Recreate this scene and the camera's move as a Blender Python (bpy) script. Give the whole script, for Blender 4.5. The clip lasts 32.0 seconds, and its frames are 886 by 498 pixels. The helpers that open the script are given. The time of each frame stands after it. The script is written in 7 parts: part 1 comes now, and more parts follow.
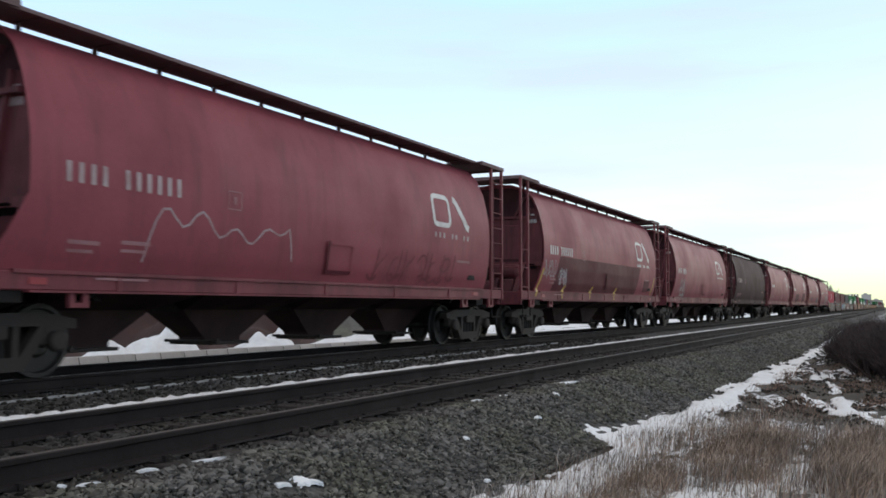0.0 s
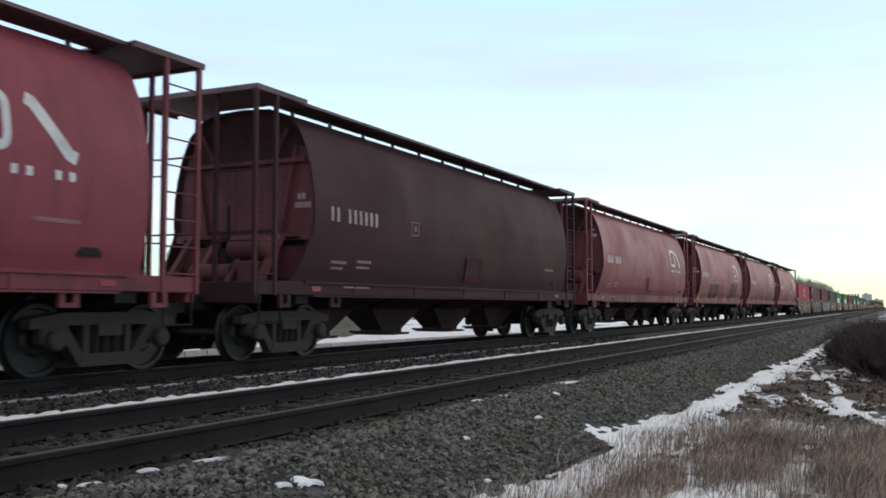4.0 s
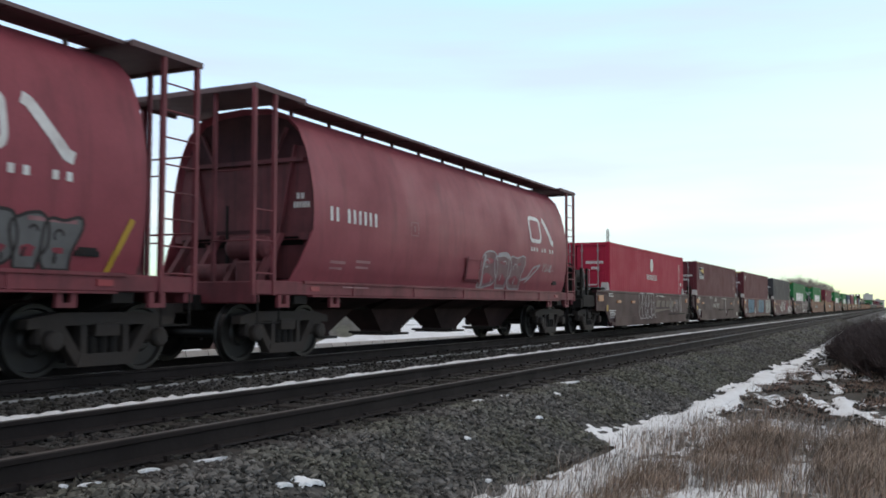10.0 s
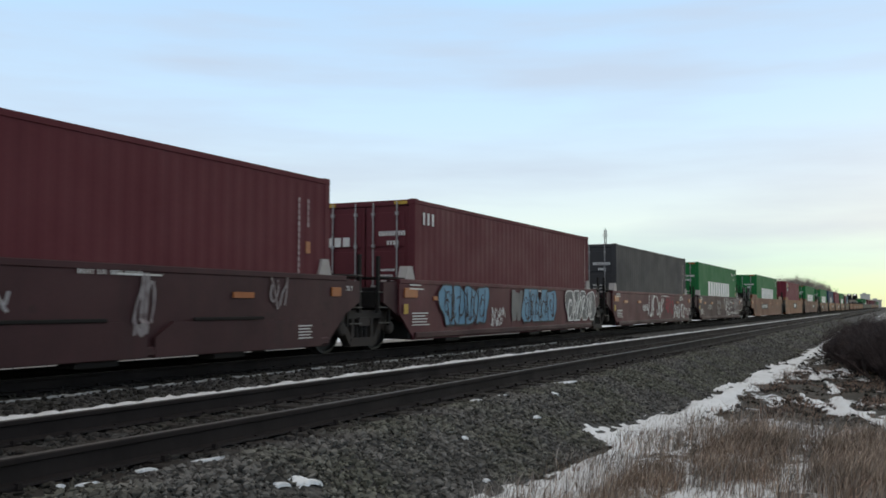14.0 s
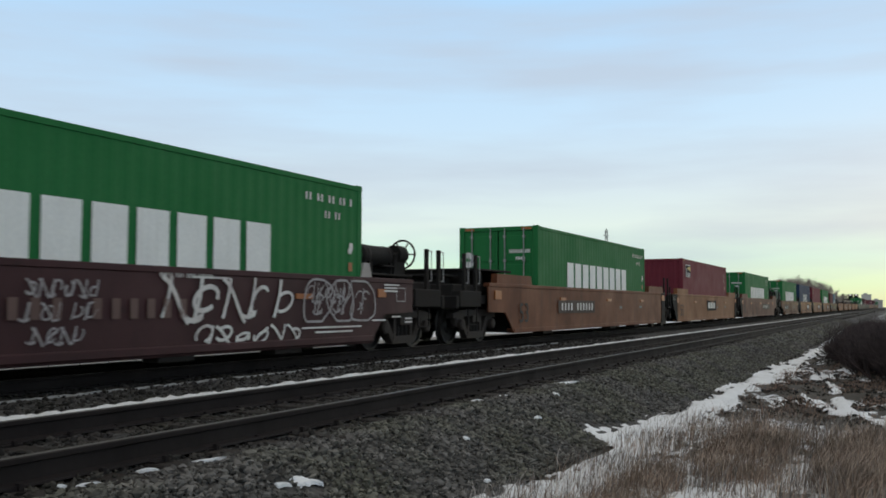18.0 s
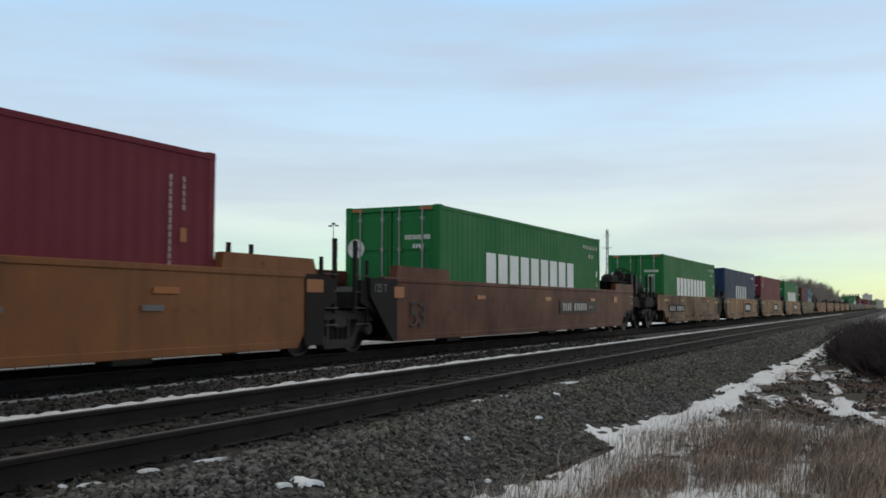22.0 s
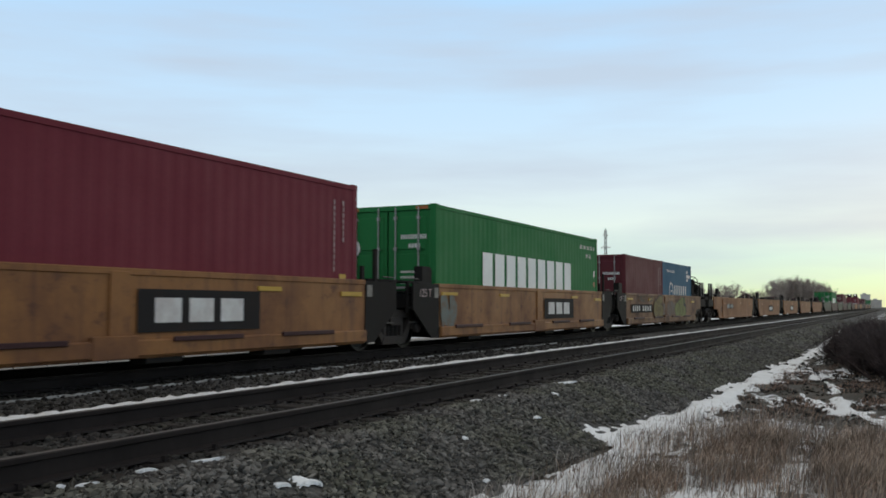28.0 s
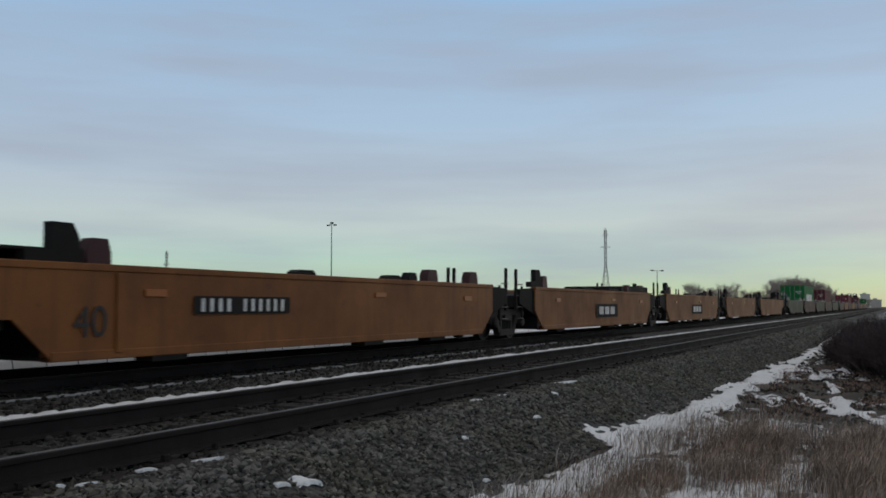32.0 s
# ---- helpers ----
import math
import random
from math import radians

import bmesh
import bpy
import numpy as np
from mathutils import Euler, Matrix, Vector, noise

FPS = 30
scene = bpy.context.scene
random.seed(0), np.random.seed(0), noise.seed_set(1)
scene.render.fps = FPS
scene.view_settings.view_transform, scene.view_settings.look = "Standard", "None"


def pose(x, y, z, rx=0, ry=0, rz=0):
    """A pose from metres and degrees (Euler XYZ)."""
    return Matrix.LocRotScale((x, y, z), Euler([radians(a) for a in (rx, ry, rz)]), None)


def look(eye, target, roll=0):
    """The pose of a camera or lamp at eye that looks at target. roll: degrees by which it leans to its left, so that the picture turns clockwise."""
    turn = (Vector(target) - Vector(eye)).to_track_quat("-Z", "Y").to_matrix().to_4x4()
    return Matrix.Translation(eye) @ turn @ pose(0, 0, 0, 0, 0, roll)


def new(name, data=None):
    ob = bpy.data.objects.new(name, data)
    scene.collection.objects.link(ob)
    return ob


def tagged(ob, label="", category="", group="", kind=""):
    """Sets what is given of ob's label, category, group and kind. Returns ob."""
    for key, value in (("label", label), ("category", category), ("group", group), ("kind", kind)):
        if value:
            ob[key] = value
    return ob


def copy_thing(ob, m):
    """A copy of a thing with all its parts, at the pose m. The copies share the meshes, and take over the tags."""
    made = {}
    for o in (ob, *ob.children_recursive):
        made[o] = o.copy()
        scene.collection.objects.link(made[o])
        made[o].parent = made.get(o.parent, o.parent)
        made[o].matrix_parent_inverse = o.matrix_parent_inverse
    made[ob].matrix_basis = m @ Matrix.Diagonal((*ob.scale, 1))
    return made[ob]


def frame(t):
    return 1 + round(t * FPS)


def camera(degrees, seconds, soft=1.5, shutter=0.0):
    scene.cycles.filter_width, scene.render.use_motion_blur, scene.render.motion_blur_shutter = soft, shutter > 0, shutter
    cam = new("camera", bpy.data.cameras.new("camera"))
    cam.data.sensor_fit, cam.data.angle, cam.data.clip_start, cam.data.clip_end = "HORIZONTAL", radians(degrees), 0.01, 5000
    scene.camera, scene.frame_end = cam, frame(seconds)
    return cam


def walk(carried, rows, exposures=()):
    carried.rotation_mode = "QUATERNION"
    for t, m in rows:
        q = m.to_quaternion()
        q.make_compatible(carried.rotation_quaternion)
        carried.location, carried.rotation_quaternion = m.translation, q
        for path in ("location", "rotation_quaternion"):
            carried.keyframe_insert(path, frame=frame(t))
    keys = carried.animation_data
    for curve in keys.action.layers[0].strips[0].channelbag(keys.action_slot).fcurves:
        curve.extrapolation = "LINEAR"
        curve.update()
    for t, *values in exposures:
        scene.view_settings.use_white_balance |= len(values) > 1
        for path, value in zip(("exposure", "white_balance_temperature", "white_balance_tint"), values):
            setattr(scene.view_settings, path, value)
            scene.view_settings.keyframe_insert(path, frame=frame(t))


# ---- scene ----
import collections

# Long freight train passing a fixed camera beside a double track, overcast winter evening.
# Rail head of both tracks is z = 0; +y runs along the track, away from the camera.
XN = -5.43          # centre line of the empty track
XT = -10.28         # centre line of the train's track
EYE = Vector((0, 0, 0.891))
cam = camera(50.92, 32.0, soft=1.7, shutter=0.16)


def aim(dx, dy):
    """The camera's fixed aim, with the slight shake of the tripod head."""
    yaw, pitch = radians(26.08) + dx / 1646.8, radians(3.49) + dy / 1646.8
    way = Vector((-math.sin(yaw) * math.cos(pitch), math.cos(yaw) * math.cos(pitch), math.sin(pitch)))
    return look(EYE, EYE + way, 0.09)


walk(cam, [(t, aim(dx, dy)) for t, dx, dy in (
    (0, 0, 0), (1, -1, 0), (2, 1.6, 1.4), (3, 3.1, 0), (4.5, 0, 0), (6, 1.8, 1.4), (7, 2.3, 0), (8, -2.8, -1.4),
    (9, -1.5, 1.4), (10, 2.3, 0), (11, -1.5, 0), (12, 0.8, 0), (13, 0, 0), (14, -1.8, -0.4), (15.5, -1.6, 0),
    (17, -2.5, 0), (18, 0, 0), (19, 2.3, 0), (20, -0.2, 1.4), (21, -0.5, 0), (22, 1.3, 0.4), (23, -1.5, 0.4),
    (24, -1, 0), (25, -1.5, -1.7), (26.5, -0.8, -0.5), (28, -1.5, 0), (29, 3.6, 1.2), (30, 3.3, 0), (31, 1.3, 0), (32, -1.8, -0.7))],
    exposures=[(0, 0.17, 6500, 10), (10, 0.15, 6500, 10), (11, 0.02, 6560, 9), (12, -0.16, 6620, 8), (13, -0.14, 6640, 8), (14, -0.14, 6660, 7), (18, -0.26, 6720, 6), (22, -0.28, 6720, 6), (24, -0.34, 6720, 6), (25, -0.24, 6720, 6), (28, -0.22, 6720, 6), (30, -0.35, 6720, 6), (31, -0.48, 6650, 7), (32, -0.80, 6520, 9)])


def travel(t):
    """Metres that the train has run towards the camera after t seconds."""
    return 11.2654 * t + 0.0024 * t * t


# ---- sky and sun ----
world = bpy.data.worlds.new("evening_sky")
scene.world = world
world.use_nodes = True
wn, wl = world.node_tree.nodes, world.node_tree.links
wn.clear()
w_out, w_bg = wn.new("ShaderNodeOutputWorld"), wn.new("ShaderNodeBackground")
w_sky = wn.new("ShaderNodeTexSky")
w_sky.sky_type, w_sky.sun_disc = "NISHITA", False
w_sky.sun_elevation, w_sky.sun_rotation = radians(5), radians(12)
w_sky.air_density, w_sky.dust_density = 1.0, 2.0
w_tc, w_sep = wn.new("ShaderNodeTexCoord"), wn.new("ShaderNodeSeparateXYZ")
wl.new(w_tc.outputs["Generated"], w_sep.inputs[0])
# cloud cover: a veil whose colour goes from the pale evening glow at the horizon to blue-grey overhead
w_ramp = wn.new("ShaderNodeValToRGB")
els = w_ramp.color_ramp.elements
els[0].position, els[0].color = 0.0, (0.97, 1.0, 0.64, 1)
els[1].position, els[1].color = 1.0, (0.74, 0.69, 0.63, 1)
for pos, col in ((0.02, (0.89, 1.13, 0.78)), (0.05, (0.83, 1.13, 1.00)), (0.085, (0.94, 1.10, 1.10)), (0.125, (0.84, 1.00, 1.14)), (0.19, (0.73, 0.98, 1.27)), (0.33, (0.56, 0.88, 1.30)), (0.5, (0.74, 0.74, 0.74))):
    e = els.new(pos)
    e.color = (*col, 1)
wl.new(w_sep.outputs["Z"], w_ramp.inputs[0])
w_map = wn.new("ShaderNodeMapping")
w_map.inputs["Scale"].default_value = (1.6, 1.6, 13.0)
w_map.inputs["Rotation"].default_value = (radians(2), radians(-3), 0)
wl.new(w_tc.outputs["Generated"], w_map.inputs[0])
w_noise = wn.new("ShaderNodeTexNoise")
w_noise.inputs["Scale"].default_value, w_noise.inputs["Detail"].default_value, w_noise.inputs["Roughness"].default_value = 1.35, 5.0, 0.5
wl.new(w_map.outputs[0], w_noise.inputs["Vector"])
w_cr = wn.new("ShaderNodeMapRange")
w_cr.inputs["From Min"].default_value, w_cr.inputs["From Max"].default_value = 0.42, 0.66
wl.new(w_noise.outputs[0], w_cr.inputs[0])
w_amt = wn.new("ShaderNodeMath")
w_amt.operation = "MULTIPLY"
w_amt.inputs[1].default_value = 0.66
wl.new(w_cr.outputs[0], w_amt.inputs[0])
w_cloud = wn.new("ShaderNodeMix")
w_cloud.data_type = "RGBA"
w_cloud.inputs["B"].default_value = (0.65, 0.74, 0.92, 1)
wl.new(w_amt.outputs[0], w_cloud.inputs["Factor"])
wl.new(w_ramp.outputs[0], w_cloud.inputs["A"])
w_scale = wn.new("ShaderNodeVectorMath")
w_scale.operation = "SCALE"
w_scale.inputs["Scale"].default_value = 0.10
wl.new(w_sky.outputs[0], w_scale.inputs[0])
w_mix = wn.new("ShaderNodeMix")
w_mix.data_type = "RGBA"
w_mix.inputs["Factor"].default_value = 0.95
wl.new(w_scale.outputs[0], w_mix.inputs["A"])
wl.new(w_cloud.outputs["Result"], w_mix.inputs["B"])
wl.new(w_mix.outputs["Result"], w_bg.inputs["Color"])
w_bg.inputs["Strength"].default_value = 1.0
wl.new(w_bg.outputs[0], w_out.inputs[0])

sun = new("sun", bpy.data.lights.new("sun", "SUN"))
sun.data.energy, sun.data.angle, sun.data.color = 0.3, radians(25), (1.0, 0.88, 0.7)
sun.matrix_basis = look((40, 160, 40), (0, 0, 0))

# ---- materials ----


def surface(name, rgb, rough=0.6, metal=0.0, dirt=None, amount=0.35, scale=1.0, streak=0.0, bump=0.15, fine=18.0, vary=0.0, spec=0.4, rust=None, spots=0.0):
    """A worn surface: a base colour, broad stains, fine grain, rain streaks down the sides, chipped rust spots and a little relief."""
    m = bpy.data.materials.new(name)
    m.use_nodes = True
    n, l = m.node_tree.nodes, m.node_tree.links
    b = n["Principled BSDF"]
    b.inputs["Metallic"].default_value = metal
    b.inputs["Specular IOR Level"].default_value = spec
    tc = n.new("ShaderNodeTexCoord")
    dirt = dirt or tuple(c * 0.45 + 0.01 for c in rgb)

    def noise_at(sx, sy, sz, detail, rough_=0.6):
        mp, t = n.new("ShaderNodeMapping"), n.new("ShaderNodeTexNoise")
        mp.inputs["Scale"].default_value = (sx, sy, sz)
        l.new(tc.outputs["Object"], mp.inputs[0])
        l.new(mp.outputs[0], t.inputs["Vector"])
        t.inputs["Scale"].default_value, t.inputs["Detail"].default_value, t.inputs["Roughness"].default_value = 1.0, detail, rough_
        return t.outputs[0]

    def ranged(sock, lo, hi, a, c):
        r = n.new("ShaderNodeMapRange")
        for k, v in zip(("From Min", "From Max", "To Min", "To Max"), (lo, hi, a, c)):
            r.inputs[k].default_value = v
        l.new(sock, r.inputs[0])
        return r.outputs[0]

    def mixed(fac, a, c, mode="MIX"):
        x = n.new("ShaderNodeMix")
        x.data_type, x.blend_type = "RGBA", mode
        for sock, val in ((x.inputs["Factor"], fac), (x.inputs["A"], a), (x.inputs["B"], c)):
            if isinstance(val, tuple):
                sock.default_value = (*val, 1)
            elif isinstance(val, float):
                sock.default_value = val
            else:
                l.new(val, sock)
        return x.outputs["Result"]

    broad = noise_at(scale, scale, scale, 5)
    grain = noise_at(fine, fine, fine, 3)
    col = mixed(ranged(broad, 0.42, 0.72, 0.0, amount), rgb, dirt)
    if streak:
        col = mixed(ranged(noise_at(5 * scale, 5 * scale, 0.35, 4), 0.5, 0.72, 0.0, streak), col, dirt)
    col = mixed(ranged(grain, 0.25, 0.75, 0.0, 0.3), col, tuple(c * 0.6 for c in rgb))
    if rust:
        chips = ranged(noise_at(2.6 * scale, 2.6 * scale, 4.2 * scale, 7, 0.68), 0.62 - 0.10 * spots, 0.72 - 0.08 * spots, 0.0, 0.6)
        runs = ranged(noise_at(11 * scale, 11 * scale, 0.9 * scale, 5, 0.62), 0.58, 0.70, 0.0, 0.55 * spots)
        col = mixed(runs, mixed(chips, col, rust), tuple(0.5 * (a + c) for a, c in zip(rust, rgb)))
    if vary:
        info = n.new("ShaderNodeObjectInfo")
        col = mixed(ranged(info.outputs["Random"], 0, 1, 0.0, vary), col, tuple(min(1, c * 1.7 + 0.02) for c in rgb))
    l.new(col, b.inputs["Base Color"])
    l.new(ranged(broad, 0.3, 0.8, rough - 0.1, min(1, rough + 0.15)), b.inputs["Roughness"])
    if bump:
        bp = n.new("ShaderNodeBump")
        bp.inputs["Strength"].default_value, bp.inputs["Distance"].default_value = bump, 0.02
        l.new(grain, bp.inputs["Height"])
        l.new(bp.outputs[0], b.inputs["Normal"])
    return m


HOPPER = surface("hopper_oxide_red", (0.288, 0.061, 0.079), 0.58, dirt=(0.150, 0.037, 0.048), amount=0.6, scale=0.6, streak=0.6, bump=0.05, spec=0.24)
HOPPER_GREY = surface("hopper_brown_grey", (0.058, 0.025, 0.028), 0.7, dirt=(0.050, 0.031, 0.032), amount=0.5, scale=0.6, streak=0.6, bump=0.05, spec=0.12)
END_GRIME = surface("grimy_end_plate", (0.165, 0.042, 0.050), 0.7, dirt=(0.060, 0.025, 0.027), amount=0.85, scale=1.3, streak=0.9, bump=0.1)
# grime plus the shade of the recessed hopper end, put into one darker colour
END_SHADED = surface("grimy_shaded_end_plate", (0.072, 0.026, 0.030), 0.75, dirt=(0.026, 0.016, 0.017), amount=0.95, scale=1.1, streak=0.8, bump=0.1, spec=0.2)
WORN_GREY = surface("worn_grey_spray", (0.130, 0.088, 0.090), 0.65, dirt=(0.15, 0.045, 0.053), amount=0.95, scale=4, bump=0.0)
WORN_LETTERS = surface("worn_dark_letters", (0.165, 0.038, 0.050), 0.6, dirt=(0.24, 0.055, 0.07), amount=0.9, scale=4, bump=0.0, spec=0.22)
FAINT_WHITE = surface("faint_worn_white", (0.34, 0.17, 0.18), 0.65, dirt=(0.24, 0.09, 0.10), amount=0.8, scale=3, bump=0.0)
FAINT_SILVER = surface("faint_silver_paint", (0.40, 0.30, 0.31), 0.5, dirt=(0.26, 0.10, 0.11), amount=0.9, scale=2, bump=0.0)
HOPPER_PATCH = surface("fresh_oxide_patch", (0.108, 0.020, 0.030), 0.58, dirt=(0.07, 0.018, 0.024), amount=0.5, bump=0.03, spec=0.13)
SILL = surface("sill_faded_red", (0.205, 0.050, 0.061), 0.6, dirt=(0.085, 0.036, 0.040), amount=0.75, scale=1.2, streak=0.5, bump=0.06, spec=0.2)
BLACK = surface("sooty_steel", (0.015, 0.0135, 0.013), 0.8, dirt=(0.030, 0.024, 0.022), amount=0.7, bump=0.2, spec=0.15)
TRUCK = surface("truck_cast_steel", (0.035, 0.029, 0.027), 0.75, dirt=(0.062, 0.047, 0.040), amount=0.7, bump=0.25, spec=0.23)
WHEEL = surface("wheel_steel", (0.030, 0.027, 0.026), 0.5, 0.4, dirt=(0.016, 0.013, 0.012), amount=0.6, bump=0.1)
BOARD = surface("roof_board", (0.165, 0.102, 0.102), 0.75, amount=0.5, streak=0.3, bump=0.15)
WHITE = surface("stencil_white", (0.72, 0.70, 0.68), 0.6, dirt=(0.4, 0.3, 0.29), amount=0.6, scale=2.5, bump=0.0)
DULLWHITE = surface("faded_white", (0.44, 0.34, 0.34), 0.65, dirt=(0.25, 0.13, 0.13), amount=0.8, scale=3, bump=0.0)
SPRAY = surface("spray_silver", (0.36, 0.33, 0.34), 0.6, dirt=(0.2, 0.15, 0.15), amount=0.6, scale=3, bump=0.0)
WORN_SILVER = surface("worn_silver_spray", (0.25, 0.215, 0.22), 0.6, dirt=(0.085, 0.045, 0.048), amount=0.95, scale=6, bump=0.0)
SPRAY_DARK = surface("spray_black", (0.035, 0.028, 0.028), 0.7, bump=0.0)
SPRAY_FAINT = surface("worn_black_spray", (0.055, 0.034, 0.022), 0.7, dirt=(0.10, 0.055, 0.03), amount=0.8, scale=4, bump=0.0)
SPRAY_BLUE = surface("spray_blue", (0.10, 0.25, 0.38), 0.6, dirt=(0.06, 0.13, 0.2), bump=0.0)
SPRAY_GREY = surface("spray_grey", (0.15, 0.145, 0.145), 0.6, dirt=(0.08, 0.07, 0.07), scale=3, bump=0.0)
SPRAY_FILL = surface("thin_grey_spray", (0.20, 0.105, 0.11), 0.6, dirt=(0.14, 0.05, 0.06), amount=0.8, scale=3, bump=0.0)
SPRAY_OLIVE = surface("spray_olive", (0.125, 0.140, 0.022), 0.65, dirt=(0.085, 0.080, 0.020), amount=0.7, scale=3, bump=0.0)
SPRAY_MUSTARD = surface("spray_mustard", (0.150, 0.112, 0.020), 0.65, dirt=(0.095, 0.060, 0.022), amount=0.8, scale=3, bump=0.0)
SPRAY_PALE = surface("thin_pale_spray", (0.115, 0.090, 0.078), 0.7, dirt=(0.15, 0.072, 0.036), amount=0.95, scale=5, bump=0.0)
CHUTE = surface("grimy_chute_red", (0.050, 0.025, 0.025), 0.75, dirt=(0.018, 0.014, 0.014), amount=0.8, bump=0.15, spec=0.18)
YELLOW = surface("marker_yellow", (0.50, 0.30, 0.03), 0.5, amount=0.3, bump=0.0)
YELLOW_DULL = surface("dirty_marker_yellow", (0.30, 0.145, 0.035), 0.6, dirt=(0.16, 0.05, 0.045), amount=0.9, scale=5, bump=0.0)
RED_REFLECTOR = surface("reflector_red", (0.32, 0.035, 0.045), 0.4, amount=0.4, bump=0.0)
ORANGE = surface("reflector_orange", (0.36, 0.105, 0.02), 0.4, amount=0.3, bump=0.0)
WELL_BROWN = surface("well_brown", (0.058, 0.0215, 0.0245), 0.6, dirt=(0.030, 0.016, 0.017), amount=0.6, scale=0.8, streak=0.5, bump=0.08, spec=0.2, rust=(0.024, 0.014, 0.014), spots=0.35)
WELL_GREEN = surface("well_dark_green", (0.034, 0.046, 0.030), 0.6, dirt=(0.030, 0.024, 0.018), amount=0.7, scale=0.8, streak=0.5, bump=0.08, spec=0.2)
WELL_RED = surface("well_maroon", (0.108, 0.029, 0.035), 0.6, dirt=(0.05, 0.025, 0.026), amount=0.5, scale=0.8, streak=0.5, bump=0.08, spec=0.2, rust=(0.040, 0.019, 0.019), spots=0.35)
WELL_RUST = surface("well_rust_orange", (0.182, 0.060, 0.026), 0.6, dirt=(0.085, 0.034, 0.021), amount=0.85, scale=0.7, streak=0.75, bump=0.08, spec=0.2, rust=(0.060, 0.025, 0.018), spots=0.2)
WELL_ORANGE = surface("well_faded_orange", (0.250, 0.095, 0.034), 0.6, dirt=(0.13, 0.055, 0.028), amount=0.7, scale=0.7, streak=0.6, bump=0.08, spec=0.2, rust=(0.075, 0.030, 0.020), spots=0.1)
WELL_YELLOW = surface("well_weathered_yellow", (0.280, 0.125, 0.046), 0.6, dirt=(0.120, 0.052, 0.034), amount=0.85, scale=1.1, streak=0.75, bump=0.08, spec=0.2, rust=(0.075, 0.032, 0.027), spots=0.6)
WELL_SOILED = surface("well_soiled_yellow", (0.190, 0.086, 0.036), 0.6, dirt=(0.055, 0.026, 0.023), amount=0.95, scale=1.2, streak=0.9, bump=0.08, spec=0.2, rust=(0.050, 0.025, 0.022), spots=0.7)
WELL_DARK_RUST = surface("well_dark_rust", (0.130, 0.036, 0.019), 0.6, dirt=(0.052, 0.022, 0.017), amount=0.9, scale=0.8, streak=0.85, bump=0.08, spec=0.2, rust=(0.030, 0.014, 0.012), spots=0.5)
WELL_TAN = surface("well_dull_orange", (0.255, 0.092, 0.025), 0.6, dirt=(0.12, 0.048, 0.026), amount=0.75, scale=0.7, streak=0.6, bump=0.08, spec=0.2, rust=(0.085, 0.034, 0.020), spots=0.2)
C_RED = surface("container_red", (0.41, 0.024, 0.056), 0.68, dirt=(0.24, 0.020, 0.036), amount=0.22, scale=0.8, streak=0.14, bump=0.04, spec=0.14)
C_BROWN = surface("container_brown", (0.118, 0.028, 0.035), 0.68, dirt=(0.080, 0.022, 0.027), amount=0.3, scale=0.8, streak=0.25, bump=0.04, spec=0.14)
C_MAROON = surface("container_maroon", (0.172, 0.029, 0.043), 0.68, dirt=(0.085, 0.016, 0.024), amount=0.22, scale=0.8, streak=0.14, bump=0.04, spec=0.14)
C_GREEN = surface("container_green", (0.022, 0.165, 0.050), 0.68, dirt=(0.016, 0.108, 0.034), amount=0.22, scale=0.8, streak=0.14, bump=0.04, spec=0.14)
C_GREY = surface("container_grey", (0.058, 0.056, 0.060), 0.68, amount=0.22, streak=0.14, bump=0.04, spec=0.14)
C_NAVY = surface("container_navy", (0.024, 0.045, 0.095), 0.68, amount=0.22, streak=0.14, bump=0.04, spec=0.14)
C_BLUE = surface("container_blue", (0.022, 0.105, 0.185), 0.68, dirt=(0.02, 0.06, 0.1), amount=0.22, streak=0.14, bump=0.04, spec=0.14)
ZINC = surface("lock_rod_zinc", (0.34, 0.32, 0.32), 0.5, 0.3, amount=0.4, bump=0.0)
PLATE_PALE = surface("pale_plate", (0.22, 0.20, 0.18), 0.6, amount=0.6, scale=6, bump=0.0)
PLACARD = surface("placard_black", (0.022, 0.020, 0.021), 0.75, dirt=(0.040, 0.030, 0.026), amount=0.6, scale=3, bump=0.0, spec=0.1)
CONE = surface("corner_guide_pale", (0.42, 0.38, 0.36), 0.7, amount=0.5, bump=0.1)
BLOCKWHITE = surface("block_white", (0.86, 0.86, 0.84), 0.55, dirt=(0.66, 0.66, 0.64), amount=0.35, scale=1.5, streak=0.25, bump=0.0)
RAIL = surface("rail_rusty_steel", (0.021, 0.0165, 0.0165), 0.8, 0.05, dirt=(0.013, 0.011, 0.011), amount=0.6, scale=2, bump=0.15, spec=0.15)
RAILTOP = surface("rail_head_worn", (0.10, 0.09, 0.083), 0.55, 0.5, amount=0.4, bump=0.05)
TIE = surface("creosoted_tie", (0.030, 0.025, 0.022), 0.85, dirt=(0.021, 0.017, 0.015), amount=0.7, scale=3, bump=0.5, vary=0.5, spec=0.12)
STONE = surface("ballast_stone", (0.145, 0.135, 0.125), 0.95, dirt=(0.066, 0.062, 0.058), amount=0.6, scale=3, bump=0.3, spec=0.12)
SNOW_GREY = surface("dirty_snow", (0.30, 0.295, 0.29), 0.9, dirt=(0.14, 0.13, 0.12), amount=0.9, scale=4, bump=0.3, fine=12, spec=0.1)
SNOW = surface("old_snow", (0.82, 0.82, 0.83), 0.8, dirt=(0.58, 0.57, 0.56), amount=0.5, scale=1.5, bump=0.3, fine=9, spec=0.2)
